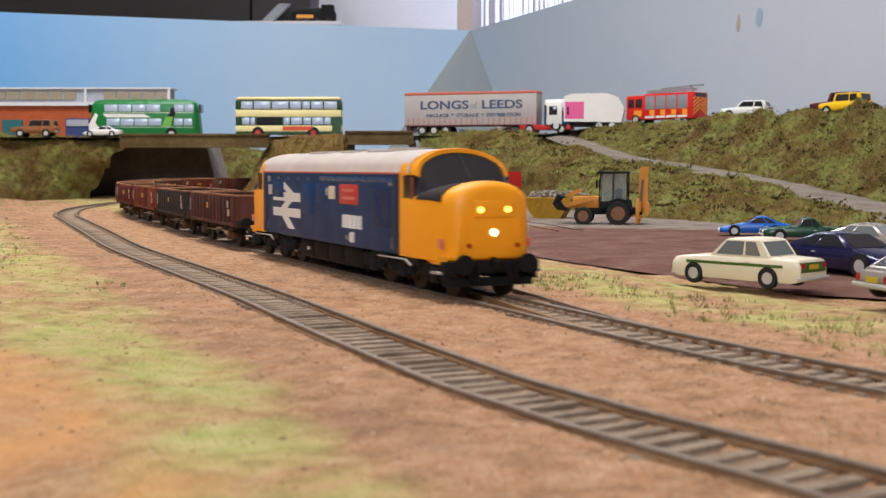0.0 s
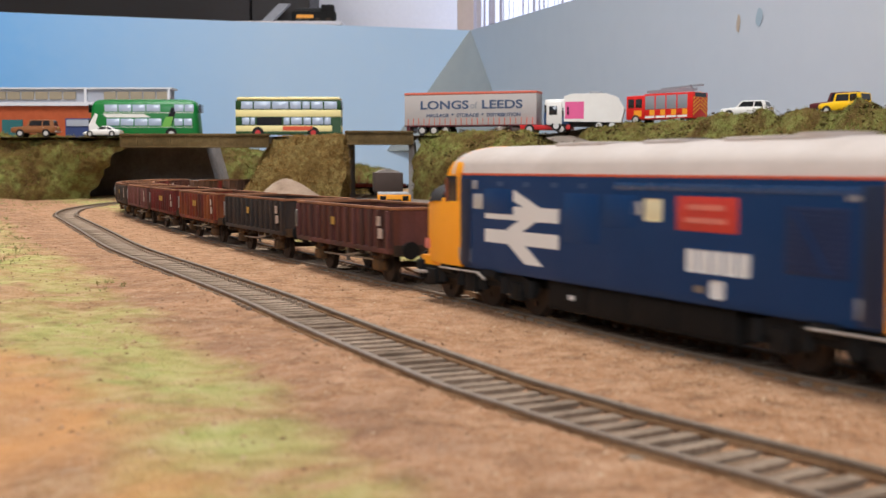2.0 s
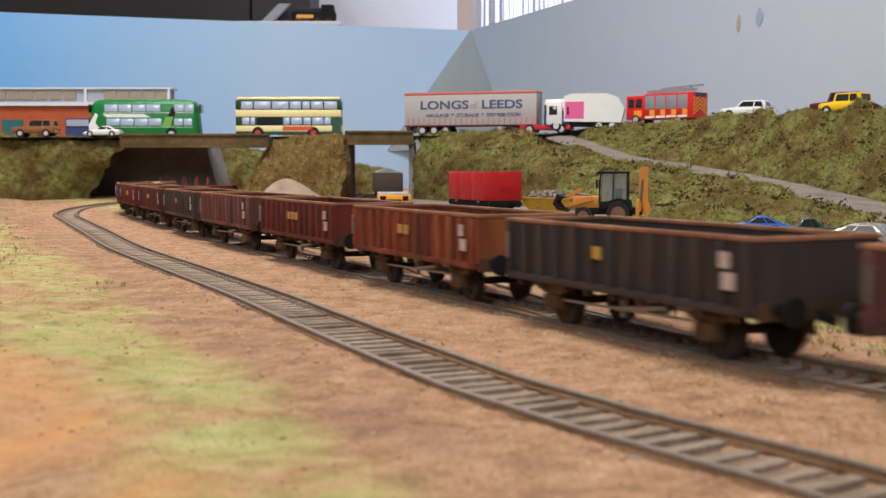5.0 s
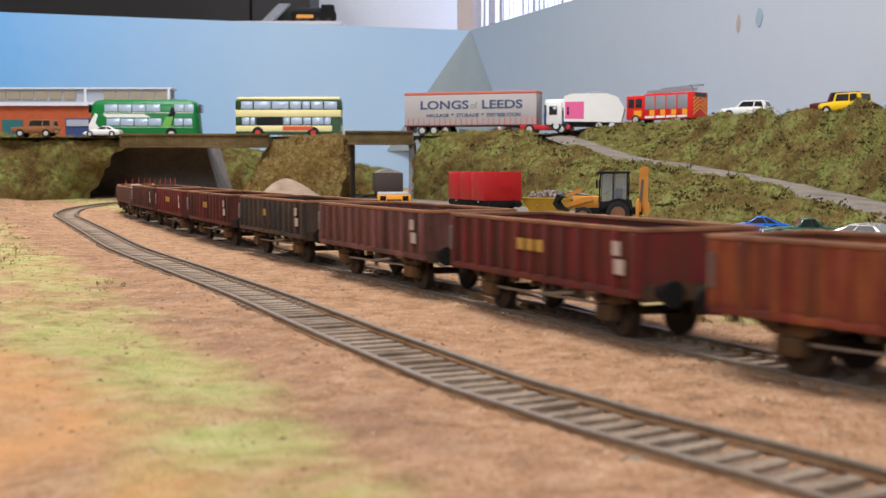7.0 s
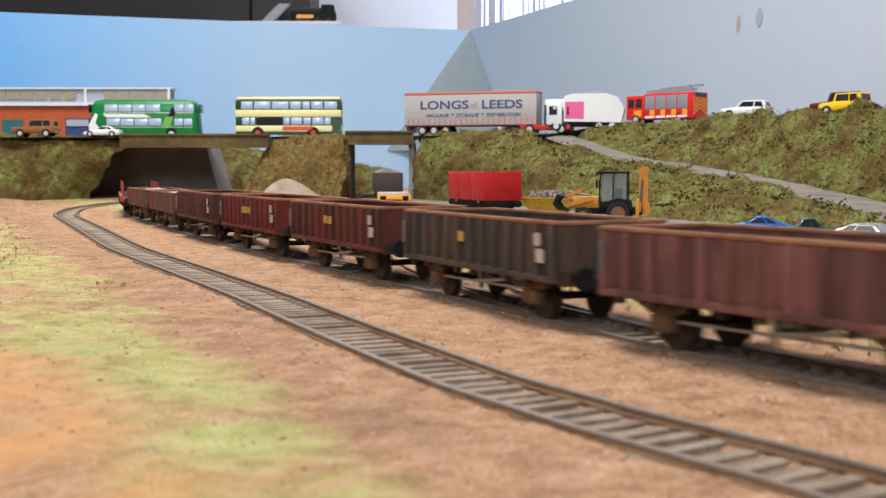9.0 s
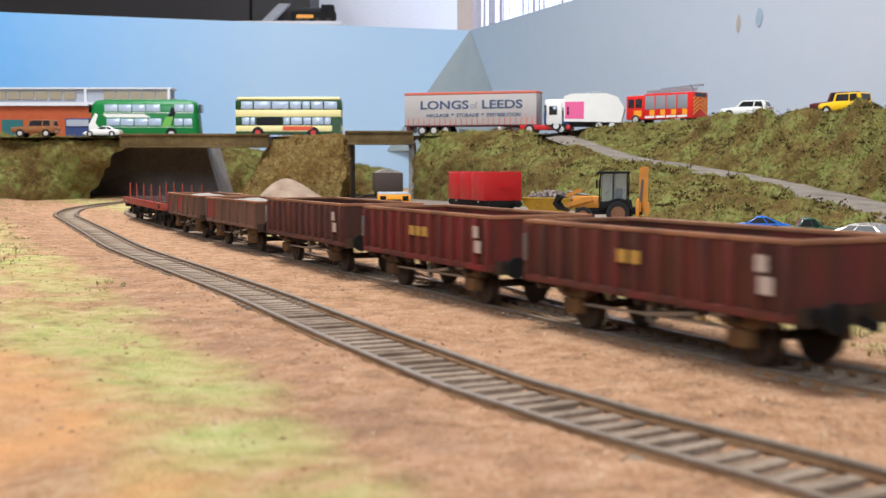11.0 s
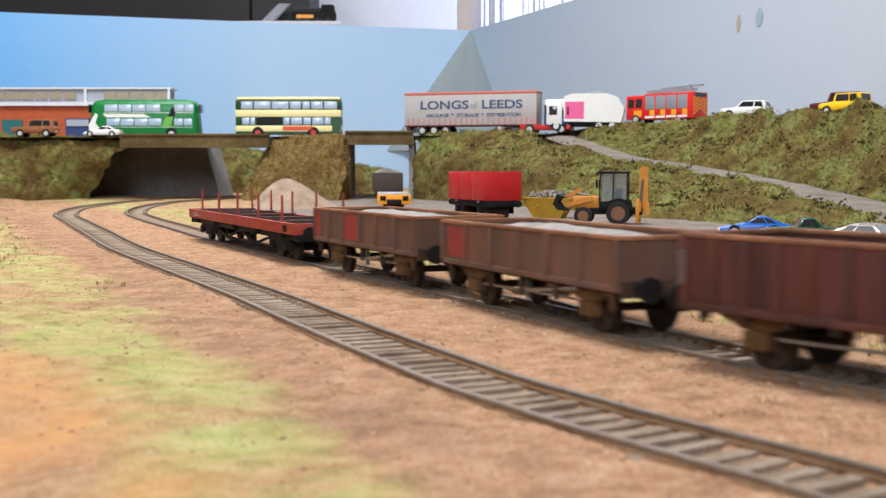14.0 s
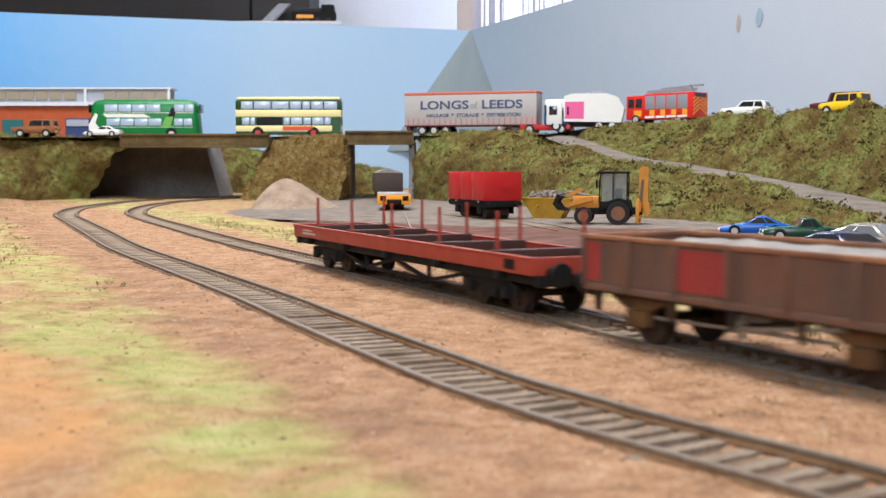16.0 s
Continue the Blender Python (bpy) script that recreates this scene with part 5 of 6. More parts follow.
car("yellow off-road car with a boxy rear", (0.438, 1.300, 0.0985), 128, M_LRYELLOW, 4.0, 1.75, 0.45, 1.15, 1.85, 1.05, 1.15, (0.65, 0.5), (-1.85, -1.95), (1.2, -1.2), 0.40, None, 0.05, boxy=0.9, group="cars on the road")
car("maroon off-road car with a black roof rack", (0.455, 1.372, 0.1020), 140, M_MAROON, 4.6, 1.8, 0.45, 1.2, 2.0, 1.1, 1.2, (0.75, 0.5), (-2.1, -2.2), (1.35, -1.35), 0.40, None, 0.05, boxy=0.9, group="cars on the road")
car("silver hatchback on the embankment road", (0.098, 1.628, 0.0865), 8, M_SILVER, 4.0, 1.65, 0.25, 0.85, 1.35, 0.75, 0.8, (0.8, 0.2), (-1.2, -1.7), (1.2, -1.2), 0.31, None, 0.3, group="cars on the road")


def bus(label, at, yaw, L, W, H, low, high, bands, windows, extras):
    w = thing("double_decker_bus", label, "bus", pose(*at, 0, 0, yaw), "double-decker buses")
    h, hw = L / 2, W / 2
    for name, z0, z1, mat, inset in bands:
        kpart(name, box(B(), -h + inset, h - inset, -hw + inset * 0.4, hw - inset * 0.4, z0, z1, 0.24 if z1 > H - 0.1 else 0.02), mat, w)
    for s in (-1, 1):
        for z0, z1, xs in windows:
            for x0, x1 in xs:
                kpart("window", box(B(), x0, x1, s * (hw + 0.005) - 0.03, s * (hw + 0.005) + 0.012, z0, z1, 0.02), M_BUSGLASS, w, "pale see-through side window")
        for x in (h - 2.4, -h + 3.0):
            kpart("wheel_arch", rod(B(), (x, s * (hw - 0.1), 0.5), (x, s * (hw + 0.015), 0.5), 0.62, 20), M_BLACK, w)
            wheel_part(w, x, s * (hw - 0.08), 0.48, 0.26, extras)
    for e, z0, z1 in ((1, low[0], low[1]), (1, high[0], high[1]), (-1, high[0], high[1])):
        kpart("windscreen", box(B(), e * h - 0.05, e * h + 0.03, -hw + 0.15, hw - 0.15, z0, z1, 0.03), M_GLASS, w)
    return w


M_BUSGLASS = paint("pale_bus_window", (176, 190, 214), 0.12, 0.15, (110, 116, 124), 60, 0.0, 0.8)
M_BUSGREEN = paint("bus_green", (20, 118, 52), 0.3, 0.06, (10, 70, 30))
M_BUSDARK = paint("dark_bus_green", (22, 66, 22), 0.35, 0.05)
M_BUSCREAM = paint("bus_cream", (238, 224, 160), 0.35, 0.05)
M_REDHUB = paint("red_wheel", (196, 40, 40), 0.4, 0.1)
M_ADV = paint("orange_red_lettering", (214, 84, 48), 0.5, 0.05)
gb = bus("green and white double-decker bus with rounded ends", (-0.4225, 1.700, 0.0835), 180, 11.9, 2.5, 4.2, (1.0, 2.0), (2.75, 3.65),
         [],
         [(1.35, 2.1, [(-5.2, -4.3), (-4.2, -3.3), (-1.9, -0.5), (-0.4, 1.0), (1.1, 2.5), (2.6, 4.0)]), (2.85, 3.6, [(-5.4, -4.4), (-4.3, -3.3), (-1.8, -0.3), (-0.2, 1.2), (1.3, 2.7), (2.8, 4.2)])], M_HUB)


def bus_shell():
    """Long rounded body: the ends curve in plan and over the roof."""
    rings = []
    for z, ins in ((0.32, 0.05), (0.5, 0.0), (3.2, 0.0), (3.6, 0.06), (3.9, 0.20), (4.08, 0.46), (4.18, 0.9), (4.2, 1.15)):
        h, hw, r = 5.95 - ins * 1.3 - (0.25 if z > 2.6 else 0.0), 1.25 - ins * 0.9, 0.55 if ins < 0.3 else 0.25
        r = min(r, hw - 0.05)
        ring = []
        for sx, sy, a0 in ((1, 1, 0), (-1, 1, 90), (-1, -1, 180), (1, -1, 270)):
            for q in range(6):
                a = radians(a0 + q * 18)
                ring.append((sx * (h - r) + r * math.cos(a), sy * (hw - r) + r * math.sin(a), z))
        rings.append(ring)
    return loft(B(), rings)


kpart("body_shell", bus_shell(), M_BUSGREEN, gb, "bright green rounded body")
for s in (-1, 1):
    for i, (x0, x1) in enumerate(((-5.3, 4.3), (-5.3, 4.0))):
        kpart("white_line", box(B(), x0, x1, s * 1.252 - 0.01, s * 1.252 + 0.01, (2.70, 1.16)[i], (2.76, 1.20)[i]), M_WHITE, gb, "thin white line")
    kpart("swoosh", extrude_y(B(), [(-0.8, 2.22), (4.0, 2.22), (4.4, 2.60), (0.0, 2.60)], s * 1.255 - 0.01, s * 1.255 + 0.01), M_WHITE, gb, "white painted swoosh")
    kpart("swoosh", extrude_y(B(), [(4.6, 0.9), (5.9, 0.6), (5.9, 1.5), (5.2, 2.7), (4.9, 2.5), (5.2, 1.6)], s * 1.25 - 0.012, s * 1.25 + 0.012), M_WHITE, gb, "white painted front")
    kpart("stair_window", extrude_y(B(), [(-3.0, 1.3), (-2.2, 1.3), (-3.0, 3.3), (-3.6, 3.3)], s * 1.255 - 0.01, s * 1.255 + 0.01), M_GLASS, gb, "dark slanting stair window")
    kpart("light_panel", extrude_y(B(), [(-2.9, 1.2), (-1.9, 1.2), (-2.4, 2.3), (-3.2, 2.3)], s * 1.262 - 0.01, s * 1.262 + 0.01), paint("light_green_panel", (110, 176, 70), 0.4, 0.05), gb, "light green panel")
cb = bus("cream and dark green double-decker bus with red wheels", (-0.2200, 1.712, 0.0853), 180, 11.4, 2.5, 4.35, (1.0, 2.1), (2.95, 3.85),
         [("skirt", 0.30, 0.62, M_BUSDARK, 0.0), ("lower_body", 0.62, 1.25, M_BUSCREAM, 0.0), ("lower_saloon", 1.25, 2.2, M_BUSDARK, 0.02), ("cream_band", 2.2, 2.95, M_BUSCREAM, 0.0), ("upper_saloon", 2.95, 3.95, M_BUSDARK, 0.02), ("roof", 3.95, 4.35, M_BUSCREAM, 0.06)],
         [(1.35, 2.12, [(-4.6, -3.9), (-3.8, -2.6), (-2.45, -1.65), (-1.5, -0.3), (-0.15, 0.5), (3.6, 4.1), (4.2, 5.0)]), (3.05, 3.85, [(-5.3, -3.9), (-3.75, -2.5), (-2.35, -1.55), (-1.4, -0.2), (-0.05, 1.75), (1.9, 3.7), (3.85, 5.1)])], M_REDHUB)
for s in (-1, 1):
    kpart("lettering_bar", box(B(), -2.6, 0.6, s * 1.256 - 0.012, s * 1.256 + 0.012, 0.72, 1.18), M_ADV, cb, "orange-red lettering bar")
    kpart("rear_panel", box(B(), -5.69, -4.75, s * 1.256 - 0.012, s * 1.256 + 0.012, 0.4, 1.9), M_BUSDARK, cb, "dark green rear panel")
    kpart("dark_panel", box(B(), 0.7, 3.4, s * 1.256 - 0.012, s * 1.256 + 0.012, 1.32, 2.15), M_GLASS, cb)

# articulated lorry
M_CURTAIN = paint("grey_curtain_side", (176, 170, 168), 0.55, 0.12, (140, 130, 126), 60)
M_SALMON = paint("salmon_red_rail", (206, 104, 84), 0.5, 0.1)
M_LETTERBLUE = paint("blue_grey_lettering", (62, 80, 112), 0.6, 0.05)
tr = thing("lorry_trailer", "grey curtain-sided lorry trailer with blue lettering", "lorry trailer", pose(0.0410, 1.645, 0.0865, 0, 0, -18))
TL = 14.3
kpart("curtain_side", box(B(), -TL / 2, TL / 2, -1.26, 1.26, 1.05, 4.22, 0.03), M_CURTAIN, tr)
kpart("top_rail", box(B(), -TL / 2 - 0.03, TL / 2 + 0.03, -1.30, 1.30, 4.22, 4.48, 0.04), M_SALMON, tr)
kpart("bottom_rail", box(B(), -TL / 2 - 0.02, TL / 2 + 0.02, -1.29, 1.29, 0.92, 1.05, 0.02), M_MAROON, tr)
for i in range(24):
    x = -TL / 2 + 0.4 + i * (TL - 0.8) / 23
    kpart("curtain_strap", box(B(), x - 0.04, x + 0.04, -1.285, -1.255, 1.05, 1.75), M_SALMON, tr)
kpart("landing_leg", box(B(), 4.2, 4.5, -1.0, 1.0, 0.0, 0.95, 0.02), M_MAROON, tr)
kpart("rear_frame", box(B(), -TL / 2 + 0.2, -TL / 2 + 0.6, -1.2, 1.2, 0.35, 0.95, 0.02), M_MAROON, tr)
for x in (-5.2, -3.9, -2.6):
    for y in (-1.1, 1.1):
        wheel_part(tr, x, y, 0.5, 0.34)
turn = Matrix.Rotation(radians(90), 4, "X")
text_part("lettering", "LONGS", 1.2 * K, M_LETTERBLUE, tr, Matrix.Translation((-2.75 * K, -1.275 * K, 3.1 * K)) @ turn @ Matrix.Diagonal((1.36, 1, 1, 1)), "blue-grey company lettering")
text_part("lettering", "of", 0.95 * K, M_STEELG, tr, Matrix.Translation((0.45 * K, -1.275 * K, 3.05 * K)) @ turn, "pale small lettering")
text_part("lettering", "LEEDS", 1.2 * K, M_LETTERBLUE, tr, Matrix.Translation((3.5 * K, -1.275 * K, 3.1 * K)) @ turn @ Matrix.Diagonal((1.36, 1, 1, 1)), "blue-grey company lettering")
text_part("lettering", "HAULAGE  *  STORAGE  *  DISTRIBUTION", 0.5 * K, M_LETTERBLUE, tr, Matrix.Translation((0.4 * K, -1.275 * K, 2.05 * K)) @ turn @ Matrix.Diagonal((1.1, 1, 1, 1)), "small blue-grey lettering")
M_LORRYBLUE = paint("lorry_blue", (40, 78, 124), 0.35, 0.08)
tc = thing("lorry_cab", "blue and white lorry tractor with a red chassis", "lorry", pose(0.1400, 1.600, 0.0865, 0, 0, -18))
kpart("chassis", box(B(), -2.6, 2.6, -1.1, 1.1, 0.45, 0.95, 0.04), M_RED, tc)
kpart("cab_lower", box(B(), -0.1, 2.5, -1.2, 1.2, 0.95, 2.2, 0.10), M_LORRYBLUE, tc)
kpart("cab_upper", box(B(), -0.05, 2.4, -1.18, 1.18, 2.2, 3.5, 0.22), M_WHITE, tc)
kpart("windscreen", box(B(), 2.36, 2.46, -1.05, 1.05, 1.75, 2.65, 0.04), M_GLASS, tc)
for s in (-1, 1):
    kpart("side_window", box(B(), 1.2, 2.1, s * 1.195 - 0.02, s * 1.195 + 0.02, 1.75, 2.6, 0.02), M_GLASS, tc)
    kpart("mirror", box(B(), 2.35, 2.5, s * 1.36 - 0.12, s * 1.36 + 0.12, 1.9, 2.7, 0.04), M_BLACK, tc)
    for x in (1.7, -1.6):
        wheel_part(tc, x, s * 1.08, 0.5, 0.32)

# white refuse lorry
rl = thing("refuse_lorry", "white refuse lorry with a pink square on its side", "lorry", pose(0.1900, 1.585, 0.0905, 0, 0, 168))
kpart("chassis", box(B(), -3.6, 3.6, -1.0, 1.0, 0.45, 0.85, 0.04), M_BLACK, rl)
kpart("cab", box(B(), 2.3, 3.9, -1.22, 1.22, 0.6, 2.95, 0.14), M_WHITE, rl)
kpart("hopper_body", extrude_y(B(), [(2.1, 0.95), (2.1, 3.45), (1.4, 3.72), (-2.1, 3.72), (-3.2, 3.35), (-3.9, 2.2), (-3.6, 0.8)], -1.25, 1.25), M_WHITE, rl)
kpart("hopper_gear", box(B(), -1.6, -0.4, -0.6, 0.6, 3.70, 3.95, 0.05), M_STEELG, rl)
kpart("windscreen", box(B(), 3.86, 3.93, -1.05, 1.05, 1.5, 2.6, 0.03), M_GLASS, rl)
M_PINK = paint("pink_panel", (226, 92, 150), 0.5, 0.05)
for s in (-1, 1):
    kpart("pink_square", box(B(), 0.1, 2.0, s * 1.255 - 0.012, s * 1.255 + 0.012, 1.2, 2.9), M_PINK, rl, "pink square panel")
    kpart("side_window", box(B(), 2.8, 3.6, s * 1.225 - 0.01, s * 1.225 + 0.01, 1.6, 2.5, 0.02), M_GLASS, rl)
    kpart("mirror", box(B(), 3.9, 4.05, s * 1.38 - 0.10, s * 1.38 + 0.10, 1.8, 2.6, 0.03), M_BLACK, rl)
    for x in (2.9, -1.4, -2.7):
        wheel_part(rl, x, s * 1.05, 0.5, 0.32)

# fire engine
M_FIRERED = paint("fire_engine_red", (214, 36, 32), 0.3, 0.05)
M_CHEVY = paint("chevron_yellow", (240, 160, 40), 0.4, 0.05)
M_SHUTTER = paint("silver_shutter", (150, 154, 162), 0.4, 0.15, (100, 104, 110), 90, 0.2)
fe = thing("fire_engine", "red fire engine with silver shutters and rear chevrons", "fire engine", pose(0.2830, 1.515, 0.0965, 0, 0, 134))
kpart("cab", box(B(), 1.7, 3.9, -1.22, 1.22, 0.5, 2.85, 0.16), M_FIRERED, fe)
bodyf = kpart("body", box(B(), -3.9, 1.68, -1.25, 1.25, 0.5, 2.95, 0.05), M_FIRERED, fe)
kpart("windscreen", box(B(), 3.86, 3.93, -1.05, 1.05, 1.5, 2.55, 0.03), M_GLASS, fe)
for s in (-1, 1):
    for i in range(4):
        x = -3.3 + i * 1.25
        kpart("shutter", box(B(), x, x + 1.1, s * 1.255 - 0.012, s * 1.255 + 0.012, 1.45, 2.75, 0.01), M_SHUTTER, bodyf, "silver roller shutter")
        kpart("square_marking", box(B(), x, x + 0.55, s * 1.258 - 0.012, s * 1.258 + 0.012, 0.85, 1.4), M_CHEVY, bodyf, "yellow square marking")
        kpart("white_marking", box(B(), x, x + 1.1, s * 1.256 - 0.012, s * 1.256 + 0.012, 0.62, 0.82), M_WHITE, bodyf)
    for x0, x1 in ((1.95, 2.7), (2.9, 3.6)):
        kpart("side_window", box(B(), x0, x1, s * 1.225 - 0.012, s * 1.225 + 0.012, 1.65, 2.5, 0.02), M_GLASS, fe)
    kpart("cab_marking", box(B(), 2.0, 2.9, s * 1.226 - 0.012, s * 1.226 + 0.012, 0.8, 1.4), M_CHEVY, fe)
    for x in (2.7, -2.2):
        wheel_part(fe, x, s * 1.08, 0.5, 0.32)
for i in range(5):
    for s in (-1, 1):
        z = 0.75 + i * 0.36
        bm = loft(B(), [[(xx, s * 1.18, z), (xx, s * 1.18, z + 0.18), (xx, s * 0.05, z + 0.85), (xx, s * 0.05, z + 0.67)] for xx in (-3.92, -3.895)])
        kpart("chevron", bm, M_CHEVY, bodyf, "orange-yellow chevron stripe")
kpart("rear_shutter", box(B(), -3.935, -3.90, -0.9, 0.9, 2.5, 2.9), M_GLASS, bodyf)
ladder = kpart("ladder", beam(B(), (-3.2, -0.5, 3.3), (2.0, -0.5, 3.2), 0.12, 0.26), M_SHUTTER, fe, "silver roof ladder")
kpart("ladder_rail", beam(B(), (-3.2, 0.3, 3.3), (2.0, 0.3, 3.2), 0.12, 0.26), M_SHUTTER, ladder)
for i in range(11):
    x = -3.0 + i * 0.48
    kpart("rung", beam(B(), (x, -0.5, 3.3 - 0.018 * i), (x, 0.3, 3.3 - 0.018 * i), 0.06, 0.06), M_SHUTTER, ladder)
kpart("ladder_gantry", beam(B(), (-2.6, -0.9, 2.95), (-2.6, -0.2, 3.75), 0.10, 0.12), M_SHUTTER, fe)
kpart("second_ladder", beam(B(), (-3.6, -0.9, 3.7), (1.0, -0.7, 3.5), 0.30, 0.16), M_SHUTTER, fe)

# ---- brick building behind the road ----
M_BRICK = paint("orange_brick", (184, 88, 48), 0.8, 0.35, (140, 66, 40), 120)
M_CLAD = paint("grey_cladding", (168, 172, 184), 0.6, 0.15, (140, 142, 150), 60)
M_BAND = paint("white_fascia", (222, 224, 230), 0.6, 0.08)
M_TEAL = paint("teal_shutter", (36, 104, 108), 0.6, 0.15)
M_BLUEDOOR = paint("blue_shutter", (48, 66, 118), 0.6, 0.15)
M_BEIGEWIN = paint("beige_window_film", (158, 146, 124), 0.4, 0.2, (120, 110, 96), 60)
bl = thing("brick_building", "orange brick works building with grey cladding above", "building")
wall = part("wall", box(B(), -0.98, -0.432, 1.86, 1.895, 0.082, 0.138), M_BRICK, bl, "orange brick lower wall", round_off=False)
part("fascia", box(B(), -0.985, -0.428, 1.855, 1.90, 0.138, 0.1435), M_BAND, bl, "white fascia band")
clad = part("cladding", box(B(), -0.98, -0.426, 1.862, 1.895, 0.1435, 0.164), M_CLAD, bl, "pale grey upper cladding", round_off=False)
part("roof_edge", box(B(), -0.985, -0.422, 1.858, 1.90, 0.164, 0.1665), M_BAND, bl, "pale roof edge")
for x in (-0.425, -0.555, -0.70):
    part("cladding_post", box(B(), x - 0.0035, x + 0.0005, 1.8575, 1.861, 0.1435, 0.164), M_BAND, clad)
for i in range(18):
    x = -0.94 + i * 0.0218
    if abs(x + 0.56) > 0.03 or i < 3:
        part("window", box(B(), x, x + 0.0195, 1.8595, 1.8615, 0.1480, 0.1600), M_BEIGEWIN, clad, "beige upper window")
for i in range(5):
    x = -0.528 + i * 0.0205
    part("window", box(B(), x, x + 0.0185, 1.8595, 1.8615, 0.1480, 0.1600), M_BEIGEWIN, clad, "beige upper window")
part("door", box(B(), -0.687, -0.655, 1.857, 1.862, 0.083, 0.1165), M_TEAL, wall, "teal roller door")
dr = part("door", box(B(), -0.588, -0.545, 1.857, 1.862, 0.083, 0.1185), M_BLUEDOOR, wall, "blue roller door")
part("door_window", box(B(), -0.586, -0.547, 1.8555, 1.858, 0.1065, 0.1165), M_CLAD, dr, "grey glazed top of the door")

# ---- yard: siding, stored wagons, skip and digger ----
SIDING = Line([(.064, .275), (.046, .315), (.030, .365), (.014, .42), (-.004, .49), (-.016, .57), (-.024, .68), (-.032, .85), (-.042, 1.05), (-.050, 1.2), (-.068, 1.45), (-.085, 1.62)])
SPUR = Line([(.087, .80), (.071, .88), (.049, .965), (.023, 1.04), (-.005, 1.11)])
for line, nm, lb in ((SIDING, "siding_track", "rusty siding rails half buried in yard gravel"), (SPUR, "spur_track", "short spur rails sunk into the yard gravel")):
    tk = thing(nm, lb, "railway track")
    for off in (-GAUGE / 2, GAUGE / 2):
        rings = []
        for s in np.arange(0.004, line.len - 0.004, 0.006):
            p, d = line.at(s), line.way(s)
            n = np.array([d[1], -d[0]])
            a, b = p + n * (off - 0.0006), p + n * (off + 0.0006)
            rings.append([(*a, -0.004), (*b, -0.004), (*b, -0.0001), (*a, -0.0001)])
        part("rail", loft(B(), rings), M_RAIL if off < 0 else M_RAILTOP, tk, round_off=False)


def on_line(line, s):
    p, d = line.at(s), line.way(s)
    return pose(p[0], p[1], 0, 0, 0, math.degrees(math.atan2(-d[1], -d[0])))


M_BRIGHTRED = paint("bright_red_tub", (190, 24, 24), 0.4, 0.08, (120, 16, 16), 80)
rw_ = thing("red_wagon", "bright red open wagon with a black chassis in the yard", "railway wagon", on_line(SPUR, 0.215))
kpart("chassis", box(B(), -3.2, 3.2, -1.15, 1.15, 0.75, 1.15, 0.04), M_BLACK, rw_)
for e in (-1, 1):
    kpart("end_panel", box(B(), e * 3.15 - 0.05, e * 3.15 + 0.05, -1.27, 1.27, 1.15, 2.95, 0.02), M_BRIGHTRED, rw_)
    kpart("end_step", box(B(), e * 3.25 - 0.05, e * 3.25 + 0.05, -0.25, 0.45, 1.95, 2.02), M_BRIGHTRED, rw_)
    for s in (-1, 1):
        bm = rod(B(), (e * 3.2, s * 0.87, 0.95), (e * 3.6, s * 0.87, 0.95), 0.12, 10)
        rod(bm, (e * 3.6, s * 0.87, 0.95), (e * 3.68, s * 0.87, 0.95), 0.22, 14)
        kpart("buffer", bm, M_BLACK, rw_)
for s in (-1, 1):
    for x0, x1 in ((-3.1, -1.1), (-1.0, 1.0), (1.1, 3.1)):
        kpart("side_panel", box(B(), x0, x1, s * 1.24 - 0.05, s * 1.24 + 0.05, 1.15, 2.9, 0.03), M_BRIGHTRED, rw_)
    for x in (-1.05, 1.05):
        kpart("divider", box(B(), x - 0.06, x + 0.06, s * 1.2 - 0.05, s * 1.2 + 0.05, 1.15, 3.0, 0.02), M_BRIGHTRED, rw_)
    for x in (-2.0, 2.0):
        kpart("axlebox", box(B(), x - 0.3, x + 0.3, s * 1.05 - 0.10, s * 1.05 + 0.10, 0.3, 0.8, 0.04), M_BLACK, rw_)
        kpart("chalk_mark", box(B(), x - 0.12, x + 0.12, s * 1.16 - 0.012, s * 1.16 + 0.012, 1.02, 1.10), M_WHITE, rw_)
for x in (-1.05, 1.05):
    kpart("cross_wall", box(B(), x - 0.05, x + 0.05, -1.18, 1.18, 1.15, 2.85), M_BRIGHTRED, rw_)
for x in (-2.0, 2.0):
    bm = rod(B(), (x, -0.75, 0.48), (x, 0.75, 0.48), 0.47, 20)
    kpart("wheelset", bm, M_WHEEL, rw_)
M_PEWTER = paint("pale_grey_deck", (150, 152, 156), 0.6, 0.15)
yw = thing("yellow_ended_wagon", "low flat wagon with a bright yellow end in the yard", "railway wagon", on_line(SIDING, 0.955))
kpart("deck", box(B(), -3.6, 3.6, -1.2, 1.2, 1.15, 1.25, 0.02), M_PEWTER, yw, "pale grey deck")
endp = kpart("yellow_end", box(B(), 3.58, 3.72, -1.25, 1.25, 0.45, 1.18, 0.05), M_YELLOW, yw, "bright yellow end plate")
kpart("drawbar_pocket", box(B(), 3.70, 3.76, -0.55, 0.55, 0.46, 0.82, 0.02), M_BLACK, endp)
for s in (-1, 1):
    kpart("lamp_cluster", box(B(), 3.70, 3.78, s * 0.85 - 0.22, s * 0.85 + 0.22, 0.72, 1.08, 0.03), M_BLACK, endp)
    kpart("side_beam", box(B(), -3.6, 3.58, s * 1.15 - 0.06, s * 1.15 + 0.06, 0.6, 1.15, 0.02), M_YELLOW, yw)
for x in (-2.2, 2.2):
    kpart("wheelset", rod(B(), (x, -0.75, 0.45), (x, 0.75, 0.45), 0.44, 20), M_WHEEL, yw)
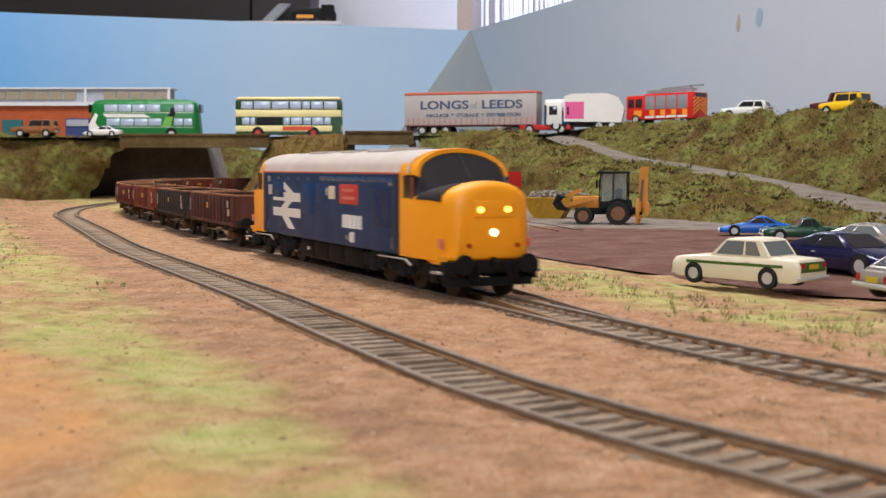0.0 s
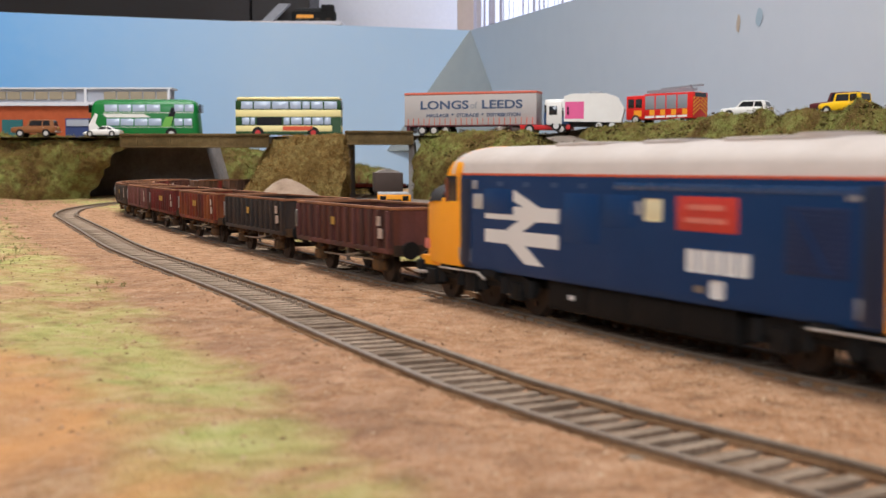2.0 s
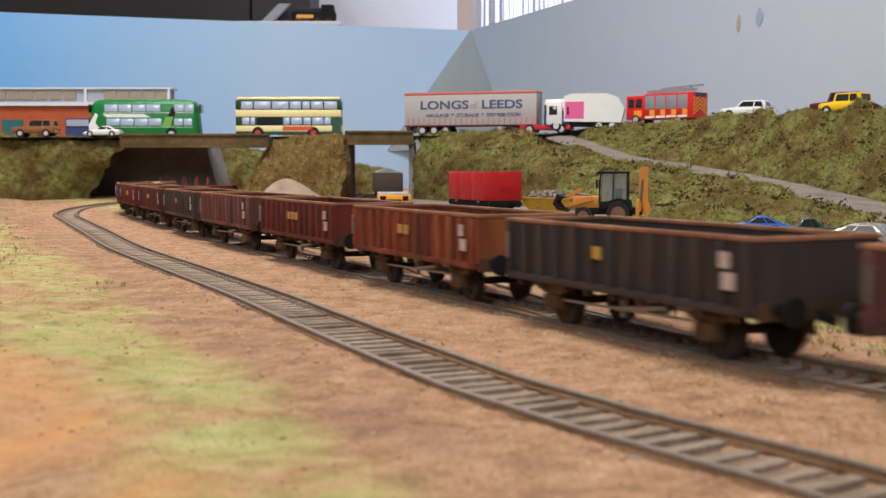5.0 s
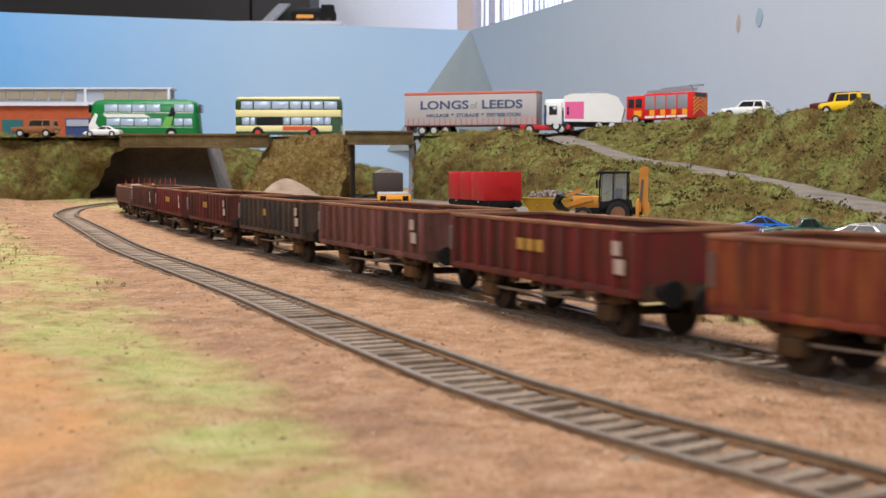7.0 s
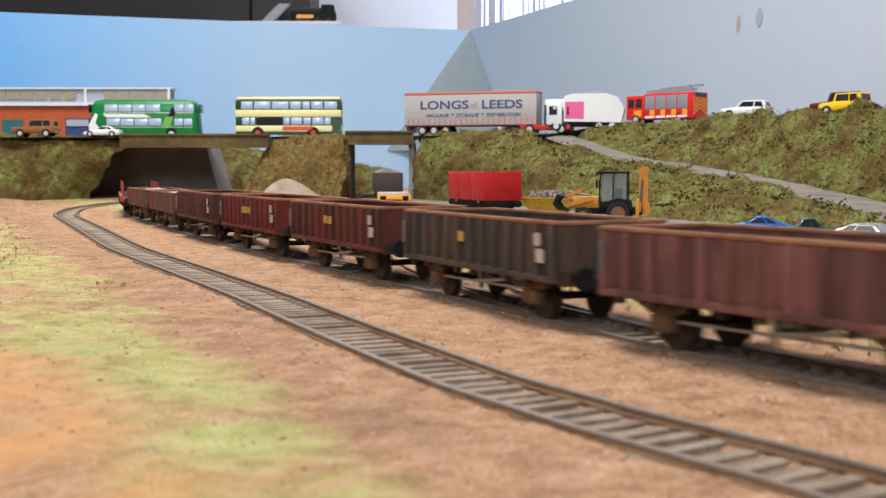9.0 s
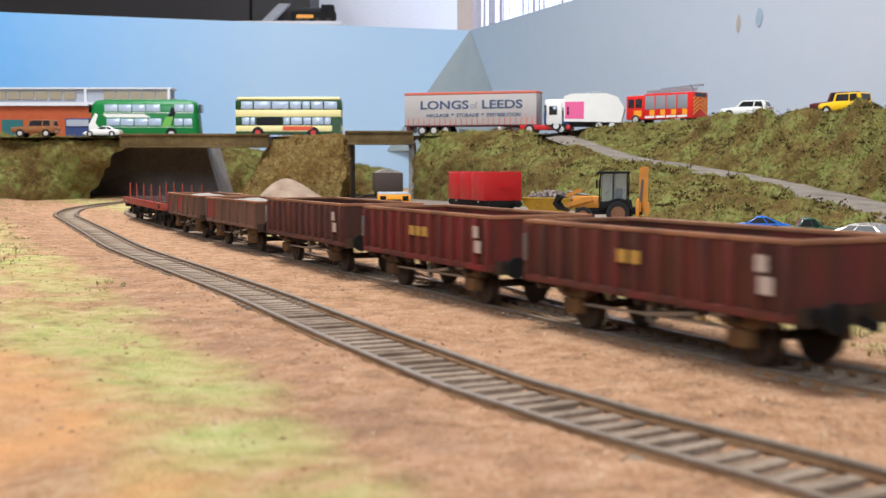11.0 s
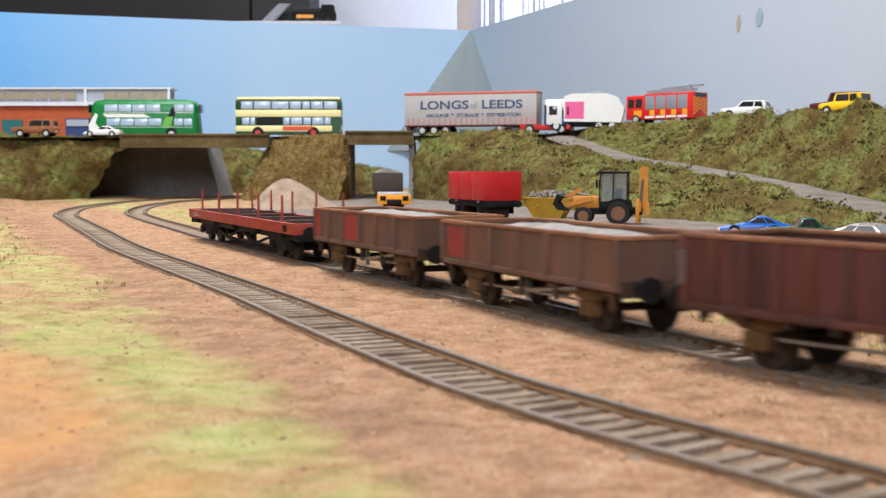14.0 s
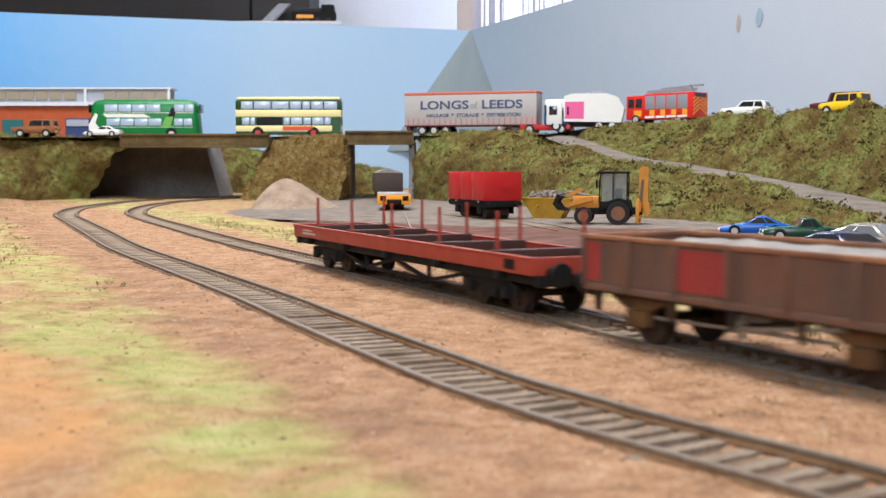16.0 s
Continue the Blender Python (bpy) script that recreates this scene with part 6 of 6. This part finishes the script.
bw = thing("brown_loaded_wagon", "dark brown open wagon heaped with grey stone under the bridge", "railway wagon", on_line(SIDING, 1.185))
kpart("chassis", box(B(), -3.2, 3.2, -1.1, 1.1, 0.6, 1.05, 0.03), M_BLACK, bw)
kpart("tub", box(B(), -3.2, 3.2, -1.3, 1.3, 1.05, 2.75, 0.04), paint("dark_brown_tub", (66, 52, 46), 0.7, 0.3), bw)
kpart("stone_load", extrude_x(B(), [(-1.15, 2.74), (-0.7, 2.95), (-0.2, 3.06), (0.4, 3.02), (0.9, 2.86), (1.15, 2.74)], -3.0, 3.0), M_SANDLOAD, bw, "grey stone load")
for x in (-2.0, 2.0):
    kpart("wheelset", rod(B(), (x, -0.75, 0.48), (x, 0.75, 0.48), 0.47, 16), M_WHEEL, bw)

# skip with rubble
M_SKIP = paint("worn_yellow_skip", (196, 150, 24), 0.6, 0.45, (110, 84, 36), 120)
sk = thing("skip", "worn yellow skip filled with grey rubble", "skip", pose(0.0900, 1.0, -0.0012, 0, 0, 160))


def tub(z0, z1, a0, a1, b0, b1):
    return [[(-a0, -b0, z0), (a0, -b0, z0), (a0, b0, z0), (-a0, b0, z0)], [(-a1, -b1, z1), (a1, -b1, z1), (a1, b1, z1), (-a1, b1, z1)]]


bm = B()
o = tub(0.05, 1.35, 0.85, 1.65, 0.75, 0.95)
i_ = tub(1.35, 0.3, 1.57, 0.85, 0.87, 0.68)
loft(bm, [o[0], o[1], i_[0], i_[1]])
tb = kpart("tub", bm, M_SKIP, sk)
for s in (-1, 1):
    kpart("top_edge", box(B(), -1.68, 1.68, s * 0.95 - 0.05, s * 0.95 + 0.05, 1.30, 1.40, 0.02), M_SKIP, tb)
    for x in (-0.55, 0.55):
        kpart("lifting_lug", rod(B(), (x, s * 0.9, 0.9), (x, s * 1.08, 0.9), 0.08, 8), M_SKIP, tb)
rng = random.Random(3)
M_RUBBLE = grit_material("grey_rubble", (110, 98, 92), (150, 138, 130), (176, 166, 158), 600.0)
kpart("rubble_bed", box(B(), -1.4, 1.4, -0.8, 0.8, 0.95, 1.25, 0.05), M_RUBBLE, sk)
for k in range(70):
    x, y = rng.uniform(-1.4, 1.4), rng.uniform(-0.8, 0.8)
    z = 1.25 + 0.55 * (1 - (x / 1.5) ** 2) * rng.uniform(0.2, 1.0)
    bm = B()
    bmesh.ops.create_cube(bm, size=1, matrix=Matrix.Translation((x, y, z)) @ Euler((rng.uniform(0, 3), rng.uniform(0, 3), rng.uniform(0, 3))).to_matrix().to_4x4() @ Matrix.Diagonal((rng.uniform(0.15, 0.5), rng.uniform(0.1, 0.25), rng.uniform(0.08, 0.2), 1)))
    kpart("rubble_piece", bm, M_RUBBLE, sk)

# backhoe digger
M_DIGYEL = paint("dusty_digger_yellow", (214, 140, 30), 0.5, 0.3, (140, 92, 40), 100)
M_DIRTHUB = paint("dusty_brown_hub", (140, 96, 70), 0.8, 0.3, (100, 70, 50), 120)
M_CABGLASS = glass("pale_cab_glass", (150, 156, 158))
M_CABGLASS.node_tree.nodes["Principled BSDF"].inputs["Alpha"].default_value = 0.28
dg = thing("backhoe_digger", "dusty yellow backhoe digger with a black cab", "digger", pose(0.1270, 0.905, -0.0012, 0, 0, 168))
kpart("chassis", box(B(), -1.9, 1.9, -0.45, 0.45, 0.6, 1.0, 0.04), M_BLACK, dg)
kpart("bonnet", box(B(), 0.55, 2.1, -0.48, 0.48, 0.95, 1.65, 0.10), M_DIGYEL, dg)
cabd = kpart("cab_base", box(B(), -1.05, 0.55, -0.8, 0.8, 0.85, 1.35, 0.05), M_BLACK, dg)
kpart("cab_roof", box(B(), -1.15, 0.62, -0.82, 0.82, 2.95, 3.08, 0.05), M_BLACK, cabd)
for x, xt in ((0.55, 0.45), (-0.25, -0.25), (-1.05, -1.05)):
    for s in (-1, 1):
        kpart("cab_post", beam(B(), (x, s * 0.78, 1.3), (xt, s * 0.76, 2.98), 0.07, 0.07), M_BLACK, cabd)
for s in (-1, 1):
    kpart("cab_window", box(B(), -1.0, 0.42, s * 0.765 - 0.01, s * 0.765 + 0.01, 1.38, 2.93), M_CABGLASS, cabd, "smoky cab window").visible_shadow = False
    wheel_part(dg, 1.45, s * 0.85, 0.52, 0.36, M_DIRTHUB)
    wheel_part(dg, -0.55, s * 0.85, 0.68, 0.45, M_DIRTHUB)
    kpart("mudguard", extrude_y(B(), [(-1.3, 0.9), (-1.2, 1.4), (-0.6, 1.55), (0.1, 1.35), (0.25, 1.0), (0.15, 1.0), (-0.55, 1.42), (-1.15, 1.0)], s * 0.85 - 0.2, s * 0.85 + 0.2), M_BLACK, dg)
    kpart("loader_arm", beam(B(), (0.9, s * 0.62, 1.55), (2.5, s * 0.62, 1.1), 0.14, 0.26), M_DIGYEL, dg)
    kpart("stabiliser_leg", box(B(), -1.75, -1.55, s * 1.0 - 0.1, s * 1.0 + 0.1, 0.1, 1.5, 0.03), M_DIGYEL, dg)
    kpart("mirror", box(B(), 0.62, 0.72, s * 0.95 - 0.06, s * 0.95 + 0.06, 2.1, 2.6, 0.02), M_BLACK, dg)
kpart("cab_seat", box(B(), -0.75, -0.35, -0.3, 0.3, 1.3, 2.1, 0.08), M_BLACK, cabd)
kpart("steering_wheel", rod(B(), (0.10, 0, 1.85), (0.14, 0, 1.89), 0.2, 14), M_BLACK, cabd)
kpart("front_bucket", extrude_y(B(), [(2.3, 1.55), (2.95, 1.75), (3.2, 1.2), (2.9, 0.85), (2.4, 0.8), (2.75, 1.0), (2.95, 1.3), (2.75, 1.55)], -1.1, 1.1), M_BLACK, dg, "dark front bucket")
kpart("bucket_lever", beam(B(), (1.7, 0, 2.0), (2.5, 0, 1.6), 0.8, 0.22), M_DIGYEL, dg)
kpart("bucket_ram", rod(B(), (1.2, 0.3, 1.7), (2.4, 0.3, 1.9), 0.07, 8), M_STEEL, dg)
kpart("rear_frame", box(B(), -1.85, -1.7, -1.05, 1.05, 0.75, 1.35, 0.03), M_DIGYEL, dg)
kpart("rear_crossbar", box(B(), -1.86, -1.7, -1.05, 1.05, 0.35, 0.5, 0.03), M_DIGYEL, dg)
boom = kpart("boom", extrude_y(B(), [(-1.95, 0.6), (-1.72, 0.6), (-1.70, 2.2), (-1.72, 3.3), (-1.98, 3.35), (-2.0, 2.1)], 0.05, 0.30), M_DIGYEL, dg, "folded backhoe boom")
kpart("dipper", extrude_y(B(), [(-2.22, 3.35), (-1.9, 3.35), (-1.98, 1.2), (-2.2, 1.2)], 0.0, 0.35), M_DIGYEL, boom)
kpart("backhoe_bucket", extrude_y(B(), [(-1.95, 1.3), (-2.25, 1.3), (-2.35, 0.8), (-2.15, 0.45), (-2.0, 0.8)], -0.15, 0.45), M_DIGYEL, boom)
kpart("boom_ram", rod(B(), (-1.75, 0.42, 1.0), (-1.9, 0.42, 2.6), 0.07, 8), M_STEEL, boom)

# ---- room behind the layout ----
def room_panel(name, x0, x1, y0, y1, z0, z1, mat, label):
    return tagged(part(name, box(B(), x0, x1, y0, y1, z0, z1), mat, None, label, round_off=False), category="wall", kind="structure")


M_CARPET = paint("dark_carpet", (90, 84, 80), 0.95, 0.3)
M_BEAD = paint("pale_blind_fabric", (216, 212, 222), 0.8, 0.05)
room_panel("wall_back", -3.4, 4.6, 3.70, 3.80, -0.9, 1.95, M_WALL, "white room wall")
room_panel("wall_left", -3.5, -3.4, -3.0, 3.8, -0.9, 1.95, M_WALL, "white room wall")
room_panel("wall_right", 4.6, 4.7, -3.0, 3.8, -0.9, 1.95, M_WALL, "white room wall")
room_panel("wall_front", -3.5, 4.7, -3.1, -3.0, -0.9, 1.95, M_WALL, "white room wall")
room_panel("ceiling", -3.5, 4.7, -3.1, 3.8, 1.95, 2.05, M_WALL, "white ceiling")
room_panel("floor", -3.5, 4.7, -3.1, 3.8, -1.0, -0.9, M_CARPET, "dark carpet floor")
cup = thing("dark_cabinet", "dark brown-black wall cabinet behind the backscene", "cabinet")
body_c = part("body", box(B(), -2.6, -0.475, 2.95, 3.45, 0.353, 1.2, 0.004), M_DARKROOM, cup)
for z in (0.364, 0.377):
    part("shelf_edge", box(B(), -2.6, -0.60, 2.938, 2.952, z, z + 0.004), paint("dark_purple_grey", (62, 56, 66), 0.5, 0.2), body_c)
part("angled_bracket", loft(B(), [[(-0.468, y, 0.372), (-0.40, y, 0.44), (-0.372, y, 0.44), (-0.446, y, 0.366)] for y in (2.92, 2.94)]), M_STEELG, cup, "pale slanting bracket")
part("side_panel", box(B(), -0.472, -0.33, 2.97, 3.2, 0.353, 0.75), M_DARKROOM, cup)
sh = part("display_shelf", box(B(), -0.56, -0.235, 2.78, 3.0, 0.372, 0.381, 0.001), M_WALL, None, "white shelf beside the cabinet")
tagged(sh, category="shelf")
part("shelf_bracket", box(B(), -0.42, -0.40, 2.80, 2.99, -0.9, 0.372), M_WALL, sh)
ml = thing("shelf_locomotive", "small black model engine with orange markings on a shelf", "model engine", pose(-0.305, 2.84, 0.381))
part("body", box(B(), -0.052, 0.052, -0.017, 0.017, 0.006, 0.030, 0.004), M_BLACK, ml)
part("boiler", rod(B(), (-0.046, 0, 0.026), (0.03, 0, 0.026), 0.012, 16), M_BLACK, ml)
part("orange_panel", box(B(), -0.040, 0.0, -0.0185, -0.0165, 0.012, 0.020), M_CHEVY, ml, "orange marking")
part("cab", box(B(), 0.018, 0.048, -0.016, 0.016, 0.028, 0.044, 0.002), M_BLACK, ml)
for x in (-0.035, -0.015, 0.010, 0.035):
    part("wheel", rod(B(), (x, -0.018, 0.0065), (x, 0.018, 0.0065), 0.0065, 12), M_WHEEL, ml)
bd = thing("vertical_blind", "open vertical strip blind before a bright window", "blind")
rb = random.Random(12)
for i in range(44):
    x = 0.088 + i * 0.0135 + rb.uniform(-0.003, 0.003)
    turn_s = rb.uniform(60, 86) if i > 4 else rb.uniform(35, 75)
    slat = part("slat", box(B(), -0.0085, 0.0085, -0.0006, 0.0006, -0.3, 1.3), M_BEAD, bd)
    slat.matrix_local = pose(x, 3.30, 0, 0, rb.uniform(-0.4, 0.4), turn_s)
part("head_rail", box(B(), 0.08, 0.70, 3.28, 3.32, 1.3, 1.34), M_BEAD, bd)
win = thing("window_1", "bright daylit window behind the strip blind", "window")
tagged(win, kind="structure")
part("pane", box(B(), 0.09, 0.70, 3.40, 3.405, -0.25, 1.30), glow("daylit_window", (226, 234, 255), 0.95), win, "bright daylit pane")
part("window_frame", box(B(), 0.041, 0.086, 3.36, 3.42, -0.3, 1.4, 0.002), paint("cream_frame", (214, 196, 186), 0.6, 0.05), win, "cream window post")
# stains on the right-hand board
R0, RD = Vector((CORNER[0], CORNER[1], 0)), Vector((0.3443, -0.9389, 0))
RN = Vector((-0.9389, -0.3443, 0))


def stain(dist, z, w, h, rgb, name):
    n = 18
    c = R0 + RD * dist + RN * 0.0006
    bm = B()
    vs = [bm.verts.new(c + RD * (w * math.cos(a) * (1 + 0.2 * math.sin(2 * a))) + Vector((0, 0, z + h * math.sin(a)))) for a in [2 * math.pi * i / n for i in range(n)]]
    bm.faces.new(vs)
    tagged(part(name, bm, paint(name + "_paint", rgb, 0.6, 0.3, (170, 176, 184), 300), None, "small dried paint stain on the backscene board"), category="stain")


stain(1.010, 0.240, 0.0045, 0.0125, (178, 160, 142), "brown_stain")
stain(1.058, 0.243, 0.0075, 0.0125, (150, 172, 190), "blue_stain")


# ---- grass, tufts, stones ----
def island_tuft_material(name, stops, spread=0.35):
    n = Nodes(name)
    rnd = n.add("ShaderNodeNewGeometry").outputs["Random Per Island"]
    broad = n.mix(0.4, n.noise(19, 5, 0.65), n.noise(70, 4, 0.65))
    f = n.math("ADD", n.math("MULTIPLY", rnd, spread), n.math("MULTIPLY", n.math("SUBTRACT", broad, 0.32), 1.75 - spread), True)
    col = n.ramp(f, [(p, hexc(*c)) for p, c in stops])
    return n.done(col, 0.9, 0.0, 0.1)


M_STRAW = island_tuft_material("static_grass", [(0.0, (74, 54, 34)), (0.22, (116, 90, 54)), (0.40, (138, 124, 70)), (0.58, (132, 142, 76)), (0.78, (164, 170, 104)), (1.0, (112, 124, 58))])
M_DRYSTRAW = island_tuft_material("dry_static_grass", [(0.0, (98, 74, 42)), (0.35, (150, 118, 70)), (0.65, (176, 148, 96)), (1.0, (140, 122, 66))])
M_PALEGRASS = island_tuft_material("pale_static_grass", [(0.0, (132, 112, 76)), (0.35, (160, 152, 98)), (0.7, (182, 180, 128)), (1.0, (142, 154, 86))])
M_LEAF = island_tuft_material("dark_bush_leaves", [(0.0, (44, 34, 24)), (0.5, (74, 58, 34)), (1.0, (92, 84, 44))])
M_STONES = island_tuft_material("loose_ballast_stones", [(0.0, (84, 60, 44)), (0.4, (142, 108, 80)), (0.85, (180, 144, 114)), (1.0, (204, 176, 146))], 0.95)


def blades_mesh(name, spots, size, material, label, category, per=5, lean=0.7, seed=1, width=0.16):
    """Clumps of thin blades at the spots, each (point, normal)."""
    r = random.Random(seed)
    v, f = [], []
    for p, nrm in spots:
        for _ in range(per):
            h = size * r.uniform(0.5, 1.3)
            a = r.uniform(0, 6.283)
            d = (nrm + Vector((r.uniform(-lean, lean), r.uniform(-lean, lean), r.uniform(0.0, 0.9)))).normalized()
            q = p + Vector((r.uniform(-1, 1), r.uniform(-1, 1), r.uniform(-0.2, 0.2))) * size * 0.6
            w = Vector((math.cos(a), math.sin(a), 0)) * h * width
            k = len(v)
            v += [tuple(q - w - d * h * 0.15), tuple(q + w - d * h * 0.15), tuple(q + d * h)]
            f.append((k, k + 1, k + 2))
    me = bpy.data.meshes.new(name)
    me.from_pydata(v, [], f)
    me.materials.append(material)
    return tagged(new(name, me), label, category, kind="stuff")


def spots_on(ob, count, seed, rows=None, keep=None):
    """Random spots on a lumpy surface."""
    r = random.Random(seed)
    me = ob.data
    polys = [p for p in me.polygons if rows is None or rows(p.center)]
    areas = np.cumsum([p.area for p in polys])
    out = []
    for _ in range(count):
        p = polys[int(np.searchsorted(areas, r.uniform(0, areas[-1])))]
        vs = [me.vertices[i].co for i in p.vertices]
        a, b = r.random(), r.random()
        q = (vs[0].lerp(vs[1], a)).lerp(vs[3].lerp(vs[2], a), b)
        n = p.normal if p.normal.y < 0 or p.normal.z > 0.5 else -p.normal
        if keep is None or keep(q, r):
            out.append((q.copy(), n.copy()))
    return out


def patchy(scale, level, seed=0.0):
    return lambda q, r: noise.noise((q.x * scale + seed, q.y * scale, q.z * scale)) > level


blades_mesh("bank_grass", spots_on(left_bank, 3200, 1, lambda c: c.y < 1.76 and c.x > -0.75), 0.0036, M_STRAW, "straw and olive static grass on the bank", "grass", 5, 0.9, 2)
blades_mesh("bank_grass", spots_on(bank_lo, 9000, 3), 0.0028, M_STRAW, "straw and olive static grass on the yard bank", "grass", 5, 1.3, 4)
blades_mesh("bank_grass", spots_on(bank_hi, 10000, 5, lambda c: c.x < 0.52), 0.0029, M_STRAW, "straw and olive static grass on the upper bank", "grass", 5, 1.3, 6)
blades_mesh("mound_grass", spots_on(mound, 3000, 7), 0.0034, M_DRYSTRAW, "dry straw-coloured grass on the mound", "grass", 5, 0.9, 8)
blades_mesh("back_bank_grass", spots_on(back_bank, 1500, 9), 0.0055, M_STRAW, "olive grass on the rear bank", "grass", 5, 0.9, 10)
for k, (ob, n) in enumerate(((bank_lo, 900), (bank_hi, 1300), (left_bank, 250))):
    sp = spots_on(ob, n * 3, 20 + k, lambda c: c.x < 0.52, patchy(34, 0.32, 5 + k))
    blades_mesh("dark_undergrowth", sp, 0.0026, M_LEAF, "dark brown undergrowth in patches on the bank", "undergrowth", 6, 1.2, 30 + k, 0.3)


def leaf_clumps(ob, count, seed, radius, label):
    """Ragged little bushes: knots of dark leaves with gaps, a few to each knot."""
    r = random.Random(seed)
    spots = []
    for q, nrm in spots_on(ob, count, seed, lambda c: c.x < 0.52):
        k = radius * r.uniform(0.4, 1.3)
        for _ in range(r.randint(5, 15)):
            spots.append((q + Vector((r.gauss(0, k), r.gauss(0, k * 0.6), abs(r.gauss(0, k * 0.6)))) + nrm * 0.0015, nrm))
    blades_mesh("bank_bushes", spots, 0.0021, M_LEAF, label, "undergrowth", 2, 1.6, seed + 1, 0.42)


leaf_clumps(bank_lo, 170, 61, 0.0045, "small dark brown bushes scattered on the yard bank")
leaf_clumps(bank_hi, 260, 63, 0.0055, "small dark brown bushes scattered on the upper bank")
leaf_clumps(left_bank, 40, 65, 0.0055, "small dark brown bushes on the embankment")


def flat_spots(count, x0, x1, y0, y1, seed, keep):
    r = random.Random(seed)
    out = []
    while count:
        count -= 1
        x, y = r.uniform(x0, x1), r.uniform(y0, y1)
        if keep(x, y, r):
            out.append((Vector((x, y, ground_height(x, y))), Vector((0, 0, 1))))
    return out


def main_x(y):
    i = int(np.argmin(np.abs(MAIN.p[:, 1] - y) + (np.abs(MAIN.p[:, 0]) > 0.45)))
    return MAIN.p[i, 0]


def loop_x(y):
    i = int(np.argmin(np.abs(LOOP.p[:, 1] - y) + (np.abs(LOOP.p[:, 0]) > 0.45)))
    return LOOP.p[i, 0]


MX = [main_x(0.05 + 0.01 * i) for i in range(160)]
LX = [loop_x(0.05 + 0.01 * i) for i in range(160)]


def tab(t, y):
    return t[min(max(int((y - 0.05) / 0.01), 0), 159)]


def verge(x, y, r):
    d = x - tab(MX, y)
    return 0.034 + 0.012 * noise.noise((x * 30, y * 30, 1)) < d < 0.105 - 0.045 * min(1, y / 0.9) + 0.02 * noise.noise((x * 18, y * 18, 4)) and noise.noise((x * 40, y * 40, 9)) > -0.25


def open_side(x, y, r):
    d = tab(LX, y) - x
    return d > 0.05 + 0.03 * noise.noise((x * 20, y * 20, 2)) and noise.noise((x * 16, y * 16, 6)) > -0.05


blades_mesh("verge_grass", flat_spots(16000, -0.2, 0.30, 0.22, 1.1, 40, verge), 0.0018, M_PALEGRASS, "pale yellow-green verge grass beside the yard", "grass", 5, 0.9, 41)
blades_mesh("trackside_grass", flat_spots(14000, -0.75, 0.0, 0.42, 1.65, 42, open_side), 0.0016, M_PALEGRASS, "short pale green grass scatter beside the track", "grass", 4, 1.3, 43, 0.22)


def stones(count, seed, keep, box_, size):
    r = random.Random(seed)
    v, f = [], []
    for p, _ in flat_spots(count, *box_, seed, keep):
        s = size * r.choice((0.5, 0.7, 0.7, 1.0, 1.0, 1.5))
        k = len(v)
        for d in ((1, 0, 0), (0, 1, 0), (-1, 0, 0), (0, -1, 0), (0, 0, 0.8)):
            v.append((p.x + (d[0] + r.uniform(-0.4, 0.4)) * s, p.y + (d[1] + r.uniform(-0.4, 0.4)) * s, p.z - 0.0001 + d[2] * s * r.uniform(0.5, 1.1)))
        f += [(k, k + 1, k + 4), (k + 1, k + 2, k + 4), (k + 2, k + 3, k + 4), (k + 3, k, k + 4)]
    me = bpy.data.meshes.new("loose_stones")
    me.from_pydata(v, [], f)
    me.materials.append(M_STONES)
    tagged(new("loose_stones", me), "loose sandy ballast stones beside the rails", "ballast", kind="stuff")


def rail_zone(x, y, r):
    return -0.10 < x - tab(LX, y) and x - tab(MX, y) < 0.06


stones(60000, 50, rail_zone, (-0.50, 0.20, 0.14, 1.2), 0.00045)
stones(700, 52, lambda x, y, r: True, (-0.6, 0.35, 0.28, 1.2), 0.0004)


# ---- what moves ----
def motions():
    times = [i * 0.4 for i in range(41)]
    for ob, behind, pivot in TRAIN:
        walk(ob, train_rows(behind, pivot, times))
    steps = [i / 15 for i in range(int(T_END * 15) + 1)]
    for wheel in WHEELS:
        x, y, z = wheel.location
        r = wheel["radius"]
        walk(wheel, [(t, pose(x, y, z, 0, math.degrees(SPEED * t / r), 0)) for t in steps])


motions()
